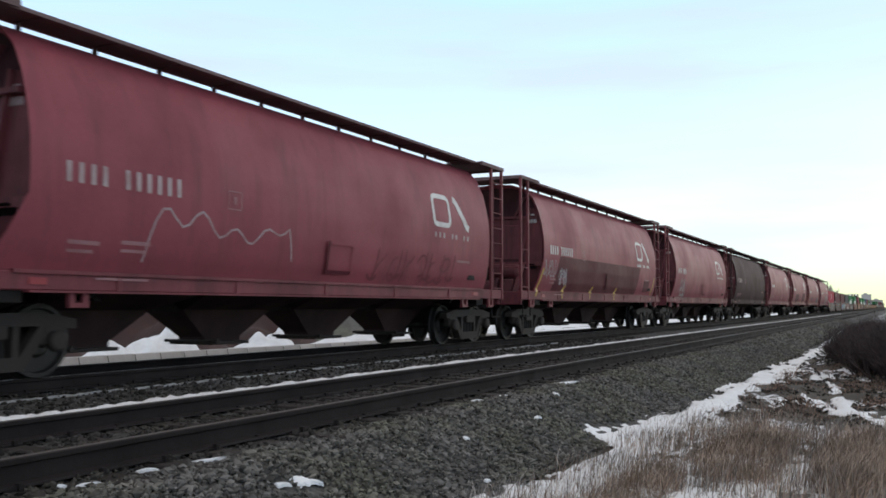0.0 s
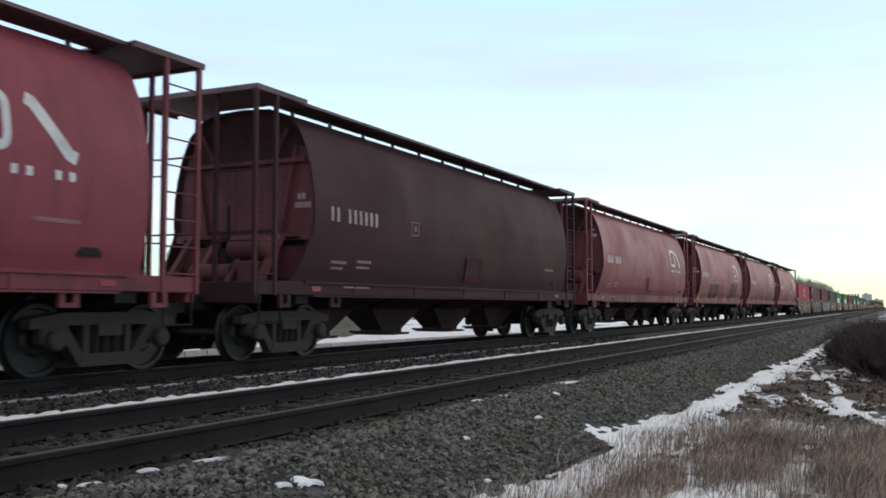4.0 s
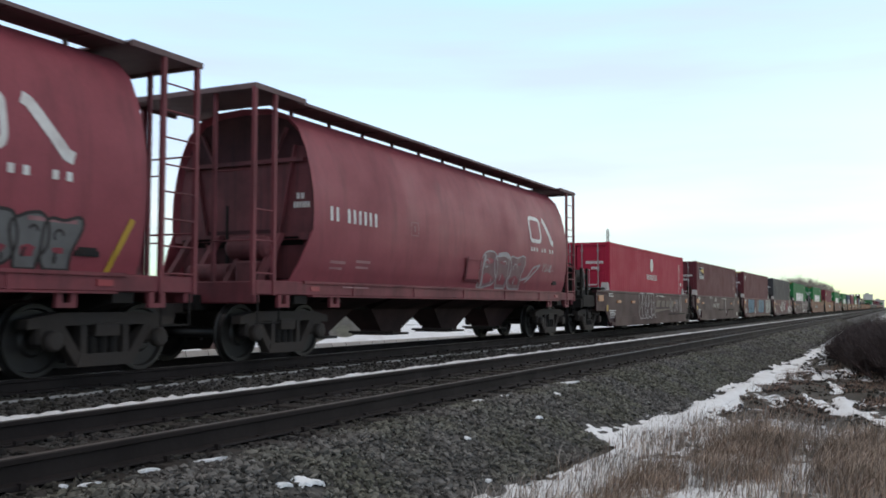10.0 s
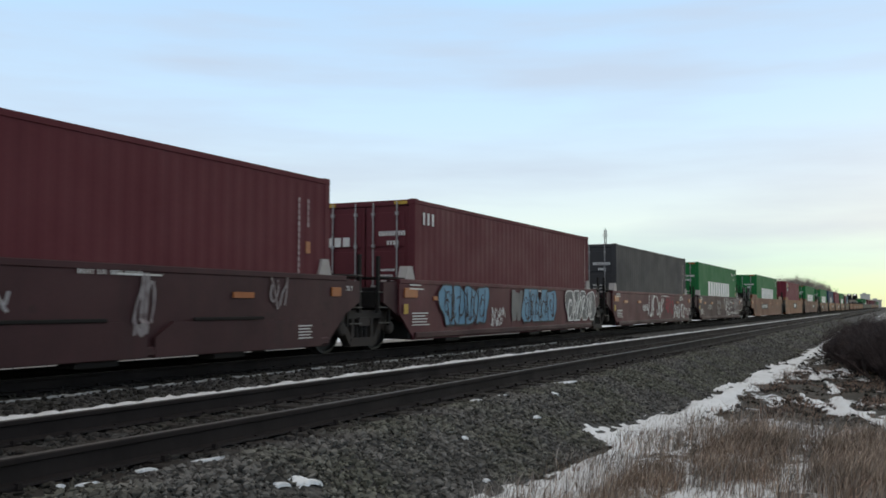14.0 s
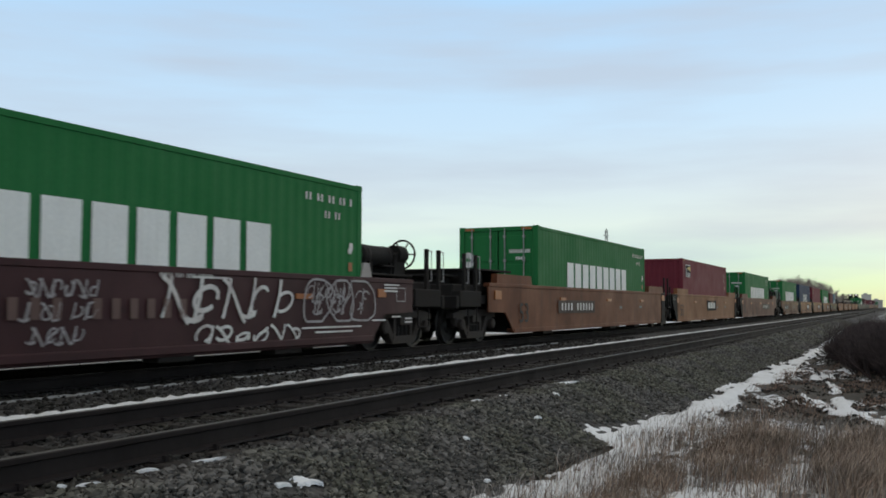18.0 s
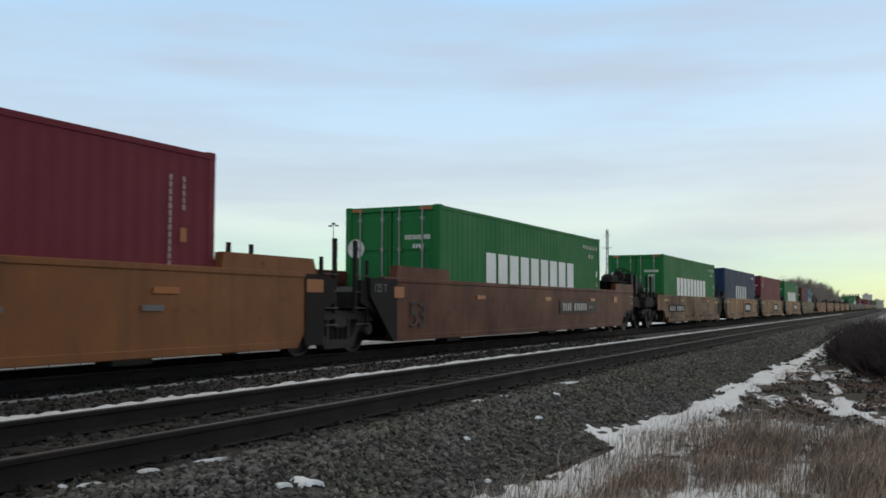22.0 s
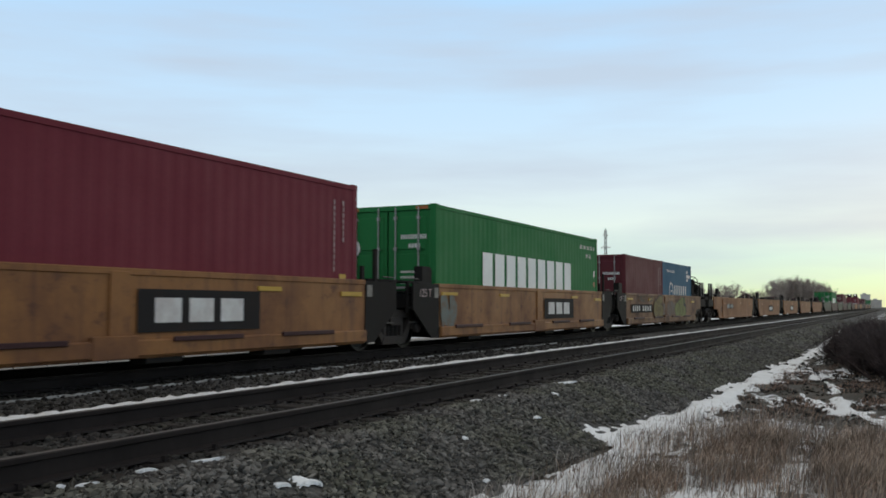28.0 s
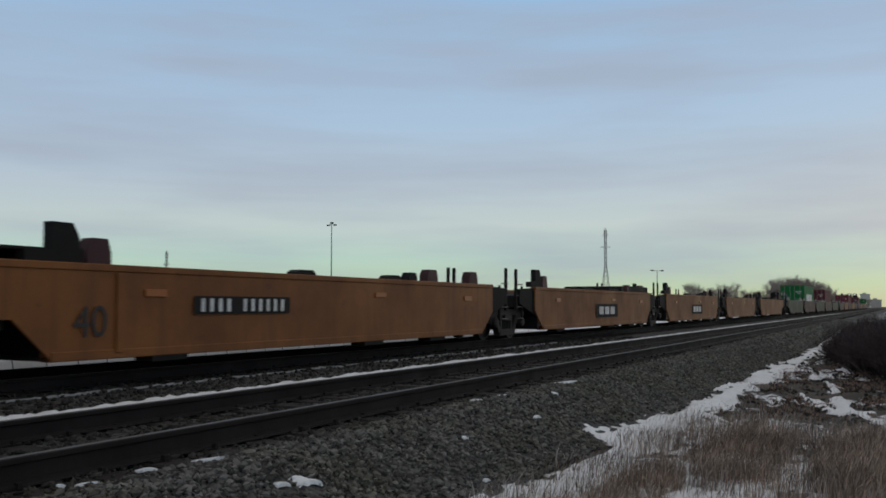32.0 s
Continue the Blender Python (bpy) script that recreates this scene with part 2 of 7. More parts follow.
CONCRETE = surface("weathered_concrete", (0.40, 0.38, 0.36), 0.85, dirt=(0.24, 0.22, 0.20), amount=0.5, scale=1.2, streak=0.4, bump=0.2, vary=0.25)
STEEL = surface("galvanised_steel", (0.22, 0.225, 0.23), 0.5, 0.4, amount=0.3, bump=0.0)
BRICKRED = surface("red_brown_soil", (0.060, 0.029, 0.026), 0.9, dirt=(0.045, 0.038, 0.036), amount=0.9, scale=0.9, bump=0.5)
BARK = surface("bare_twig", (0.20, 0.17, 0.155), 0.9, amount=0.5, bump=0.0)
SHRUB = surface("shrub_twig", (0.036, 0.025, 0.023), 0.9, amount=0.5, bump=0.0)
FARWALL = surface("far_building", (0.60, 0.56, 0.53), 0.8, amount=0.3, scale=0.1, bump=0.0)
FARGLASS = surface("far_glass", (0.50, 0.47, 0.45), 0.3, amount=0.2, bump=0.0)
STONE_DARK = surface("oily_ballast_stone", (0.053, 0.047, 0.045), 0.9, dirt=(0.023, 0.020, 0.019), amount=0.6, scale=3, bump=0.3, spec=0.12)
for mat_ in (STONE, STONE_DARK):
    # each stone has its own grey
    nt = mat_.node_tree
    geo, mx = nt.nodes.new("ShaderNodeNewGeometry"), nt.nodes.new("ShaderNodeMix")
    mx.data_type, mx.blend_type = "RGBA", "MULTIPLY"
    bsdf = nt.nodes["Principled BSDF"]
    src = bsdf.inputs["Base Color"].links[0].from_socket
    rr = nt.nodes.new("ShaderNodeMapRange")
    rr.inputs["To Min"].default_value, rr.inputs["To Max"].default_value = 0.42, 1.55
    nt.links.new(geo.outputs["Random Per Island"], rr.inputs[0])
    mx.inputs["Factor"].default_value = 1.0
    nt.links.new(src, mx.inputs["A"])
    nt.links.new(rr.outputs[0], mx.inputs["B"])
    # lichen and dust tint whole stretches of the bed
    tint, wide, span = nt.nodes.new("ShaderNodeMix"), nt.nodes.new("ShaderNodeTexNoise"), nt.nodes.new("ShaderNodeMapRange")
    tint.data_type, tint.blend_type = "RGBA", "MULTIPLY"
    tint.inputs["B"].default_value = (0.97, 1.0, 0.88, 1)
    wide.inputs["Scale"].default_value, wide.inputs["Detail"].default_value = 0.9, 3.0
    nt.links.new(geo.outputs["Position"], wide.inputs["Vector"])
    span.inputs["From Min"].default_value, span.inputs["From Max"].default_value = 0.42, 0.58
    nt.links.new(wide.outputs[0], span.inputs[0])
    nt.links.new(span.outputs[0], tint.inputs["Factor"])
    nt.links.new(mx.outputs["Result"], tint.inputs["A"])
    nt.links.new(tint.outputs["Result"], bsdf.inputs["Base Color"])


def tinted_islands(name, a, b, rough=0.9, power=1.0):
    """For grass and twigs: every blade takes a tint between two colours."""
    m = bpy.data.materials.new(name)
    m.use_nodes = True
    n, l = m.node_tree.nodes, m.node_tree.links
    geo, mx = n.new("ShaderNodeNewGeometry"), n.new("ShaderNodeMix")
    mx.data_type = "RGBA"
    mx.inputs["A"].default_value, mx.inputs["B"].default_value = (*a, 1), (*b, 1)
    po, tn = n.new("ShaderNodeMath"), n.new("ShaderNodeTexNoise")
    po.operation, po.inputs[1].default_value = "POWER", power
    l.new(geo.outputs["Random Per Island"], po.inputs[0])
    l.new(po.outputs[0], mx.inputs["Factor"])
    # tufts differ from one another
    tn.inputs["Scale"].default_value, tn.inputs["Detail"].default_value = 1.7, 3.0
    l.new(geo.outputs["Position"], tn.inputs["Vector"])
    tr, tm = n.new("ShaderNodeMapRange"), n.new("ShaderNodeMix")
    for k, v in zip(("From Min", "From Max", "To Min", "To Max"), (0.3, 0.7, 0.55, 1.3)):
        tr.inputs[k].default_value = v
    l.new(tn.outputs[0], tr.inputs[0])
    tm.data_type, tm.blend_type = "RGBA", "MULTIPLY"
    tm.inputs["Factor"].default_value = 1.0
    l.new(mx.outputs["Result"], tm.inputs["A"])
    l.new(tr.outputs[0], tm.inputs["B"])
    l.new(tm.outputs["Result"], n["Principled BSDF"].inputs["Base Color"])
    n["Principled BSDF"].inputs["Roughness"].default_value = rough
    return m


GRASS = tinted_islands("dead_grass", (0.100, 0.072, 0.055), (0.55, 0.425, 0.33), power=1.5)
GRASS_RED = tinted_islands("dead_grass_reddish", (0.075, 0.043, 0.032), (0.46, 0.30, 0.22), power=1.5)
GRASS_GREY = tinted_islands("dead_stalks_grey", (0.10, 0.088, 0.078), (0.50, 0.455, 0.42), power=1.4)
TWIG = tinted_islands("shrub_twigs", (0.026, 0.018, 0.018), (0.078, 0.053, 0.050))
# pale tints: the haze of distance is mixed into these twigs' colour
HAZY_TWIG = tinted_islands("hazy_far_twigs", (0.24, 0.20, 0.18), (0.38, 0.32, 0.29))


def ground_material():
    """Frozen ground: old snow lying between dead grass litter and dark soil."""
    m = surface("winter_ground", (0.070, 0.059, 0.046), 0.95, dirt=(0.030, 0.027, 0.022), amount=0.8, scale=1.2, bump=0.6, fine=30)
    n, l = m.node_tree.nodes, m.node_tree.links
    b = n["Principled BSDF"]
    src = b.inputs["Base Color"].links[0].from_socket
    geo = n.new("ShaderNodeNewGeometry")
    t1, t2 = n.new("ShaderNodeTexNoise"), n.new("ShaderNodeTexNoise")
    for t, sc, d in ((t1, 0.55, 6), (t2, 4.5, 4)):
        t.inputs["Scale"].default_value, t.inputs["Detail"].default_value, t.inputs["Roughness"].default_value = sc, d, 0.62
        l.new(geo.outputs["Position"], t.inputs["Vector"])
    add = n.new("ShaderNodeMath")
    add.operation = "MULTIPLY_ADD"
    add.inputs[1].default_value = 0.45
    l.new(t2.outputs[0], add.inputs[0])
    l.new(t1.outputs[0], add.inputs[2])
    r = n.new("ShaderNodeMapRange")
    r.inputs["From Min"].default_value, r.inputs["From Max"].default_value = 0.775, 0.83
    l.new(add.outputs[0], r.inputs[0])
    mx = n.new("ShaderNodeMix")
    mx.data_type = "RGBA"
    l.new(r.outputs[0], mx.inputs["Factor"])
    l.new(src, mx.inputs["A"])
    mx.inputs["B"].default_value = (0.77, 0.78, 0.80, 1)
    l.new(mx.outputs["Result"], b.inputs["Base Color"])
    return m


GROUND = ground_material()


def ballast_material():
    """Packed crushed stone seen at a grazing angle: cells of different greys with dark gaps."""
    m = surface("crushed_stone_bed", (0.064, 0.060, 0.056), 0.95, dirt=(0.034, 0.032, 0.030), amount=0.7, scale=0.8, bump=0.4, fine=40)
    n, l = m.node_tree.nodes, m.node_tree.links
    b = n["Principled BSDF"]
    src = b.inputs["Base Color"].links[0].from_socket
    geo, vo = n.new("ShaderNodeNewGeometry"), n.new("ShaderNodeTexVoronoi")
    vo.inputs["Scale"].default_value = 17.0
    l.new(geo.outputs["Position"], vo.inputs["Vector"])
    hs, r = n.new("ShaderNodeSeparateColor"), n.new("ShaderNodeMapRange")
    l.new(vo.outputs["Color"], hs.inputs[0])
    r.inputs["To Min"].default_value, r.inputs["To Max"].default_value = 0.35, 1.7
    l.new(hs.outputs[0], r.inputs[0])
    mx = n.new("ShaderNodeMix")
    mx.data_type, mx.blend_type = "RGBA", "MULTIPLY"
    mx.inputs["Factor"].default_value = 1.0
    l.new(src, mx.inputs["A"])
    l.new(r.outputs[0], mx.inputs["B"])
    l.new(mx.outputs["Result"], b.inputs["Base Color"])
    bp = n.new("ShaderNodeBump")
    bp.inputs["Strength"].default_value, bp.inputs["Distance"].default_value, bp.invert = 0.9, 0.05, True
    l.new(vo.outputs["Distance"], bp.inputs["Height"])
    l.new(bp.outputs[0], b.inputs["Normal"])
    return m


BALLAST = ballast_material()

# ---- mesh building ----


class Shape:
    """A growing list of vertices and faces."""

    def __init__(self):
        self.v, self.f = [], []

    def add(self, verts, faces):
        k = len(self.v)
        self.v += [tuple(p) for p in verts]
        self.f += [tuple(i + k for i in f) for f in faces]
        return self

    def box(self, x0, x1, y0, y1, z0, z1, c=0.0):
        """A box from corner to corner; c: the chamfer of its edges."""
        if c <= 0:
            return self.add([(x, y, z) for x in (x0, x1) for y in (y0, y1) for z in (z0, z1)],
                            [(0, 1, 3, 2), (4, 6, 7, 5), (0, 4, 5, 1), (2, 3, 7, 6), (0, 2, 6, 4), (1, 5, 7, 3)])
        c = min(c, (x1 - x0) / 2.01, (y1 - y0) / 2.01, (z1 - z0) / 2.01)
        lo, hi = (x0, y0, z0), (x1, y1, z1)
        verts, at = [], {}
        for sx in (0, 1):
            for sy in (0, 1):
                for sz in (0, 1):
                    s = (sx, sy, sz)
                    for ax in range(3):
                        p = [(hi[i] - (c if i != ax else 0)) if s[i] else (lo[i] + (c if i != ax else 0)) for i in range(3)]
                        at[s, ax] = len(verts)
                        verts.append(p)
        faces = []
        for ax in range(3):
            b, d = [i for i in range(3) if i != ax]
            for side in (0, 1):
                ring = []
                for u, w in ((0, 0), (1, 0), (1, 1), (0, 1)):
                    s = [0, 0, 0]
                    s[ax], s[b], s[d] = side, u, w
                    ring.append(at[tuple(s), ax])
                faces.append(tuple(ring))
            for u in (0, 1):
                for w in (0, 1):
                    p, q = [0, 0, 0], [0, 0, 0]
                    p[b] = q[b] = u
                    p[d] = q[d] = w
                    q[ax] = 1
                    p, q = tuple(p), tuple(q)
                    faces.append((at[p, b], at[q, b], at[q, d], at[p, d]))
        for sx in (0, 1):
            for sy in (0, 1):
                for sz in (0, 1):
                    faces.append(tuple(at[(sx, sy, sz), a] for a in range(3)))
        return self.add(verts, faces)

    def tube(self, p, q, r, n=10, r2=None, caps=True):
        """A round bar from p to q."""
        p, q = Vector(p), Vector(q)
        r2 = r if r2 is None else r2
        w = (q - p).normalized()
        u = w.orthogonal().normalized()
        s = w.cross(u)
        ring = [(u * math.cos(a) + s * math.sin(a)) for a in [2 * math.pi * i / n for i in range(n)]]
        verts = [p + d * r for d in ring] + [q + d * r2 for d in ring]
        faces = [(i, (i + 1) % n, n + (i + 1) % n, n + i) for i in range(n)]
        if caps:
            faces += [tuple(range(n))[::-1], tuple(range(n, 2 * n))]
        return self.add(verts, faces)

    def bent(self, pts, r, n=8):
        for p, q in zip(pts[:-1], pts[1:]):
            self.tube(p, q, r, n)
        return self

    def prism(self, poly, axis, lo, hi):
        """A polygon drawn out along an axis: poly in the two other axes, in order."""
        n = len(poly)

        def put(a, b, w):
            return (w, a, b) if axis == "x" else (a, w, b) if axis == "y" else (a, b, w)
        verts = [put(a, b, lo) for a, b in poly] + [put(a, b, hi) for a, b in poly]
        faces = [(i, (i + 1) % n, n + (i + 1) % n, n + i) for i in range(n)] + [tuple(range(n))[::-1], tuple(range(n, 2 * n))]
        return self.add(verts, faces)

    def lathe(self, profile, centre, axis="x", n=28):
        """A profile of (along, radius) turned about an axis through centre."""
        cx, cy, cz = centre
        verts, m = [], len(profile)
        for i in range(n):
            a = 2 * math.pi * i / n
            for w, r in profile:
                c, s = r * math.cos(a), r * math.sin(a)
                verts.append((cx + w, cy + c, cz + s) if axis == "x" else (cx + c, cy + w, cz + s) if axis == "y" else (cx + c, cy + s, cz + w))
        faces = [(i * m + j, i * m + j + 1, ((i + 1) % n) * m + j + 1, ((i + 1) % n) * m + j) for i in range(n) for j in range(m - 1)]
        return self.add(verts, faces)

    def loft(self, rings, cap=True):
        n = len(rings[0])
        verts = [p for r in rings for p in r]
        faces = [(k * n + i, k * n + (i + 1) % n, (k + 1) * n + (i + 1) % n, (k + 1) * n + i) for k in range(len(rings) - 1) for i in range(n)]
        if cap:
            faces += [tuple(range(n))[::-1], tuple(range((len(rings) - 1) * n, len(rings) * n))]
        return self.add(verts, faces)

    def mesh(self, name, material, smooth=35):
        me = bpy.data.meshes.new(name)
        me.from_pydata(self.v, [], self.f)
        bm = bmesh.new()
        bm.from_mesh(me)
        bmesh.ops.recalc_face_normals(bm, faces=bm.faces)
        bm.to_mesh(me)
        bm.free()
        me.materials.append(material)
        if smooth:
            me.polygons.foreach_set("use_smooth", [True] * len(me.polygons))
            me.set_sharp_from_angle(angle=radians(smooth))
        return me


def part(name, shape, material, parent=None, label="", at=None):
    """Links a shape, or a mesh that is used again, as one mesh object under a thing or a part."""
    me = shape if isinstance(shape, bpy.types.Mesh) else shape.mesh(name, material)
    ob = new(name, me)
    if parent:
        ob.parent = parent
    if at:
        ob.matrix_basis = at if isinstance(at, Matrix) else Matrix.Translation(at)
    if label:
        tagged(ob, label)
    return ob


def thing(name, label, category, group="", at=(0, 0, 0)):
    ob = new(name)
    ob.empty_display_size = 0.5
    ob.location = at
    return tagged(ob, label, category, group)


def pieces(name, shape, material, parent, label="", gap=0.2):
    """Splits a painted shape where it leaves bare gaps: each mark becomes a part of its own."""
    root = list(range(len(shape.v)))

    def top_of(i):
        while root[i] != i:
            root[i] = root[root[i]]
            i = root[i]
        return i
    for f in shape.f:
        for i in f[1:]:
            root[top_of(i)] = top_of(f[0])
    held = collections.defaultdict(list)
    for f in shape.f:
        held[top_of(f[0])].append(f)
    heaps = []
    for faces in held.values():
        pts = [shape.v[i] for f in faces for i in f]
        box = [[min(p[a] for p in pts) - gap / 2 for a in range(3)], [max(p[a] for p in pts) + gap / 2 for a in range(3)]]
        rest = []
        for other in heaps:
            if all(box[0][a] <= other[0][1][a] and box[1][a] >= other[0][0][a] for a in range(3)):
                box = [[min(box[0][a], other[0][0][a]) for a in range(3)], [max(box[1][a], other[0][1][a]) for a in range(3)]]
                faces = faces + other[1]
            else:
                rest.append(other)
        heaps = rest + [(box, faces)]
    for _, faces in heaps:
        used = sorted({i for f in faces for i in f})
        at = {i: k for k, i in enumerate(used)}
        part(name, Shape().add([shape.v[i] for i in used], [tuple(at[i] for i in f) for f in faces]), material, parent, label)


def repaint(ob, material):
    """Gives one object a material of its own on a mesh that it shares."""
    ob.material_slots[0].link = "OBJECT"
    ob.material_slots[0].material = material


# ---- paint marks: flat bars, strokes and blocks lying on a side ----


def bars(shape, side, y0, y1, z0, z1, rows=0):
    """A painted rectangle on a side whose half-width at height z is side(z)."""
    rows = rows or max(1, math.ceil((z1 - z0) / 0.07))
    zs = [z0 + (z1 - z0) * i / rows for i in range(rows + 1)]
    verts = [(side(z), y, z) for z in zs for y in (y0, y1)]
    return shape.add(verts, [(2 * i, 2 * i + 1, 2 * i + 3, 2 * i + 2) for i in range(rows)])


def stroke(shape, side, pts, width):
    """A painted line through points (y, z)."""
    raw = [Vector(p) for p in pts]
    pts = [raw[0]]
    for a, b in zip(raw[:-1], raw[1:]):
        k = max(1, math.ceil((b - a).length / 0.07))
        pts += [a + (b - a) * (i + 1) / k for i in range(k)]
    verts = []
    for i, p in enumerate(pts):
        d = (pts[min(i + 1, len(pts) - 1)] - pts[max(i - 1, 0)])
        d = d.normalized() if d.length > 1e-6 else Vector((1, 0))
        nrm = Vector((-d.y, d.x)) * width / 2
        for s in (p + nrm, p - nrm):
            verts.append((side(s.y), s.x, s.y))
    return shape.add(verts, [(2 * i, 2 * i + 1, 2 * i + 3, 2 * i + 2) for i in range(len(pts) - 1)])


def code_spots(y0, y1, groups):
    chars = []
    for g in groups:
        chars += [1] * g + [0]
    chars = chars[:-1]
    w = (y1 - y0) / len(chars)
    return [(y0 + w * (i + 0.22), y0 + w * (i + 0.66)) for i, c in enumerate(chars) if c]


def code(shape, side, y0, y1, z, h, groups):
    """A small stencilled code that reads as a row of plain bars; groups: how many characters in each."""
    for a, b in code_spots(y0, y1, groups):
        bars(shape, side, a, b, z - h / 2, z + h / 2)
    return shape


def lettered(parent, name, material, side, y0, y1, z, h, groups, label=""):
    """A large code of plain bars, each bar a part."""
    for a, b in code_spots(y0, y1, groups):
        part(name, bars(Shape(), side, a, b, z - h / 2, z + h / 2), material, parent, label)


def scrawl(shape, side, y0, y1, z0, z1, seed, width=0.05, letters=5):
    """A sprayed tag: quick stems, hooks, bowls and slashes that overlap and spell nothing."""
    rnd = random.Random(seed)
    w, h = (y1 - y0) / letters, z1 - z0

    def draw(pts):
        stroke(shape, side, [(y, min(z1 + 0.04 * h, max(z0 - 0.04 * h, z))) for y, z in pts], width * rnd.uniform(0.75, 1.15))
    for i in range(letters):
        cy, lean = y0 + w * (i + 0.5), 0.14 * w
        kinds = rnd.sample(("stem", "bowl", "slash", "hook", "bowl"), 2)
        for kind in kinds:
            if kind in ("stem", "hook"):
                a, low = cy + w * rnd.choice((-0.34, -0.28, 0.3)), z0 + h * rnd.uniform(0, 0.12)
                pts = [(a - lean + 2 * lean * t + 0.05 * w * math.sin(3 * t), z1 - h * rnd.uniform(0, 0.04) - (z1 - low) * (1 - t)) for t in [k / 9 for k in range(10)]]
                if kind == "hook":
                    pts = [(a - lean + 0.32 * w * math.cos(t), low + 0.16 * h + 0.16 * h * math.sin(t)) for t in [-0.2 - k * 0.36 for k in range(9)]][::-1] + pts
                draw(pts)
            elif kind == "bowl":
                cz, ry, rz = z0 + h * rnd.uniform(0.35, 0.65), 0.36 * w * rnd.uniform(0.8, 1.15), h * rnd.uniform(0.22, 0.42)
                a0, turn = rnd.uniform(0, 6.28), rnd.choice((-1, 1)) * rnd.uniform(3.6, 6.0)
                draw([(cy + ry * math.cos(a0 + turn * t) + lean * math.sin(a0 + turn * t), cz + rz * math.sin(a0 + turn * t)) for t in [k / 18 for k in range(19)]])
            else:
                up = rnd.choice((-1, 1))
                draw([(cy - 0.42 * w + 0.84 * w * t, z0 + h * (0.5 + up * (t - 0.5) * 0.9) + 0.10 * h * math.sin(5 * t)) for t in [k / 10 for k in range(11)]])
    return shape


def bubbles(fill, line, side, y0, y1, z0, z1, seed, letters=5):
    """A sprayed panel of swollen, overlapping shapes with spikes, inner lines and outlines, spelling nothing."""
    rnd = random.Random(seed)
    w, h, n = (y1 - y0) / letters, z1 - z0, 34
    for i in range(letters):
        cy, cz = y0 + w * (i + 0.5), (z0 + z1) / 2 + rnd.uniform(-0.04, 0.04) * h
        a, b = w * rnd.uniform(0.54, 0.66), h / 2
        p2, p3, p4 = rnd.uniform(0, 6.28), rnd.uniform(0, 6.28), rnd.uniform(0, 6.28)
        k2, k3, k4 = rnd.uniform(0.02, 0.14), rnd.uniform(0.06, 0.18), rnd.uniform(0.02, 0.10)
        spike, lean = rnd.choice((-1.9, -1.5, -1.1, 4.2)), rnd.uniform(-0.18, 0.18) * w
        ring = []
        for k in range(n):
            t = 2 * math.pi * k / n
            c, q = math.cos(t), math.sin(t)
            r = 1 + k2 * math.sin(2 * t + p2) + k3 * math.sin(3 * t + p3) + k4 * math.sin(4 * t + p4)
            r += 0.30 * math.exp(-((t - spike % (2 * math.pi)) / 0.22) ** 2)
            z = min(z1, max(z0, cz + b * r * math.copysign(abs(q) ** 0.8, q)))
            ring.append((cy + a * r * math.copysign(abs(c) ** 0.72, c) + lean * (z - cz) / b, z))
        if fill is not None:
            up = 0.0008 * i
            fill.add([(side(cz) + up, cy, cz)] + [(side(p[1]) + up, *p) for p in ring], [(0, k + 1, (k + 1) % n + 1) for k in range(n)])
        if line is not None:
            lift = 0.005 + 0.0008 * i
            over = lambda z: side(z) + lift          # noqa: E731
            stroke(line, over, ring + ring[:1], 0.04)
            hy, hz = cy + a * rnd.uniform(-0.25, 0.25), cz + b * rnd.uniform(0.0, 0.35)
            stroke(line, over, [(hy + 0.24 * a * math.cos(t), hz + 0.20 * b * math.sin(t)) for t in [0.4 * k for k in range(rnd.randint(8, 17))]], 0.035)
            for _ in range(rnd.randint(1, 2)):
                sy, sz = cy + a * rnd.uniform(-0.5, 0.5), cz - b * rnd.uniform(0.1, 0.5)
                stroke(line, over, [(sy, sz), (sy + a * rnd.uniform(-0.3, 0.3), sz - b * rnd.uniform(0.2, 0.45))], 0.035)

# ---- ground and track ----


def bed_height(x):
    """Height of the ground across the line: the ballast bed, its shoulders and the low ground beside it."""
    stops = ((-1600, -1.6), (-60, -1.4), (-26, -1.15), (-15.5, -1.1), (-13.6, -0.75), (-12.1, -0.20), (-3.95, -0.20), (-3.05, -0.60), (-2.4, -0.66), (0.5, -0.72), (3, -0.85), (8, -0.9), (60, -1.2), (1600, -1.4))
    for (a, b), (c, d) in zip(stops[:-1], stops[1:]):
        if a <= x <= c:
            return b + (d - b) * (x - a) / (c - a)
    return -1.5


def sheet(name, xs, ys, height, material):
    verts = [(x, y, height(x, y)) for y in ys for x in xs]
    n = len(xs)
    me = bpy.data.meshes.new(name)
    me.from_pydata(verts, [], [(j * n + i, j * n + i + 1, (j + 1) * n + i + 1, (j + 1) * n + i) for j in range(len(ys) - 1) for i in range(n - 1)])
    me.materials.append(material)
    me.polygons.foreach_set("use_smooth", [True] * len(me.polygons))
    return me


def steps(stops):
    """Grid lines between stops (start, step) up to the last number."""
    out = []
    for (a, d), (b, _) in zip(stops[:-1], stops[1:]):
        k = max(1, round((b - a) / d))
        out += [a + (b - a) * i / k for i in range(k)]
    return out + [stops[-1][0]]


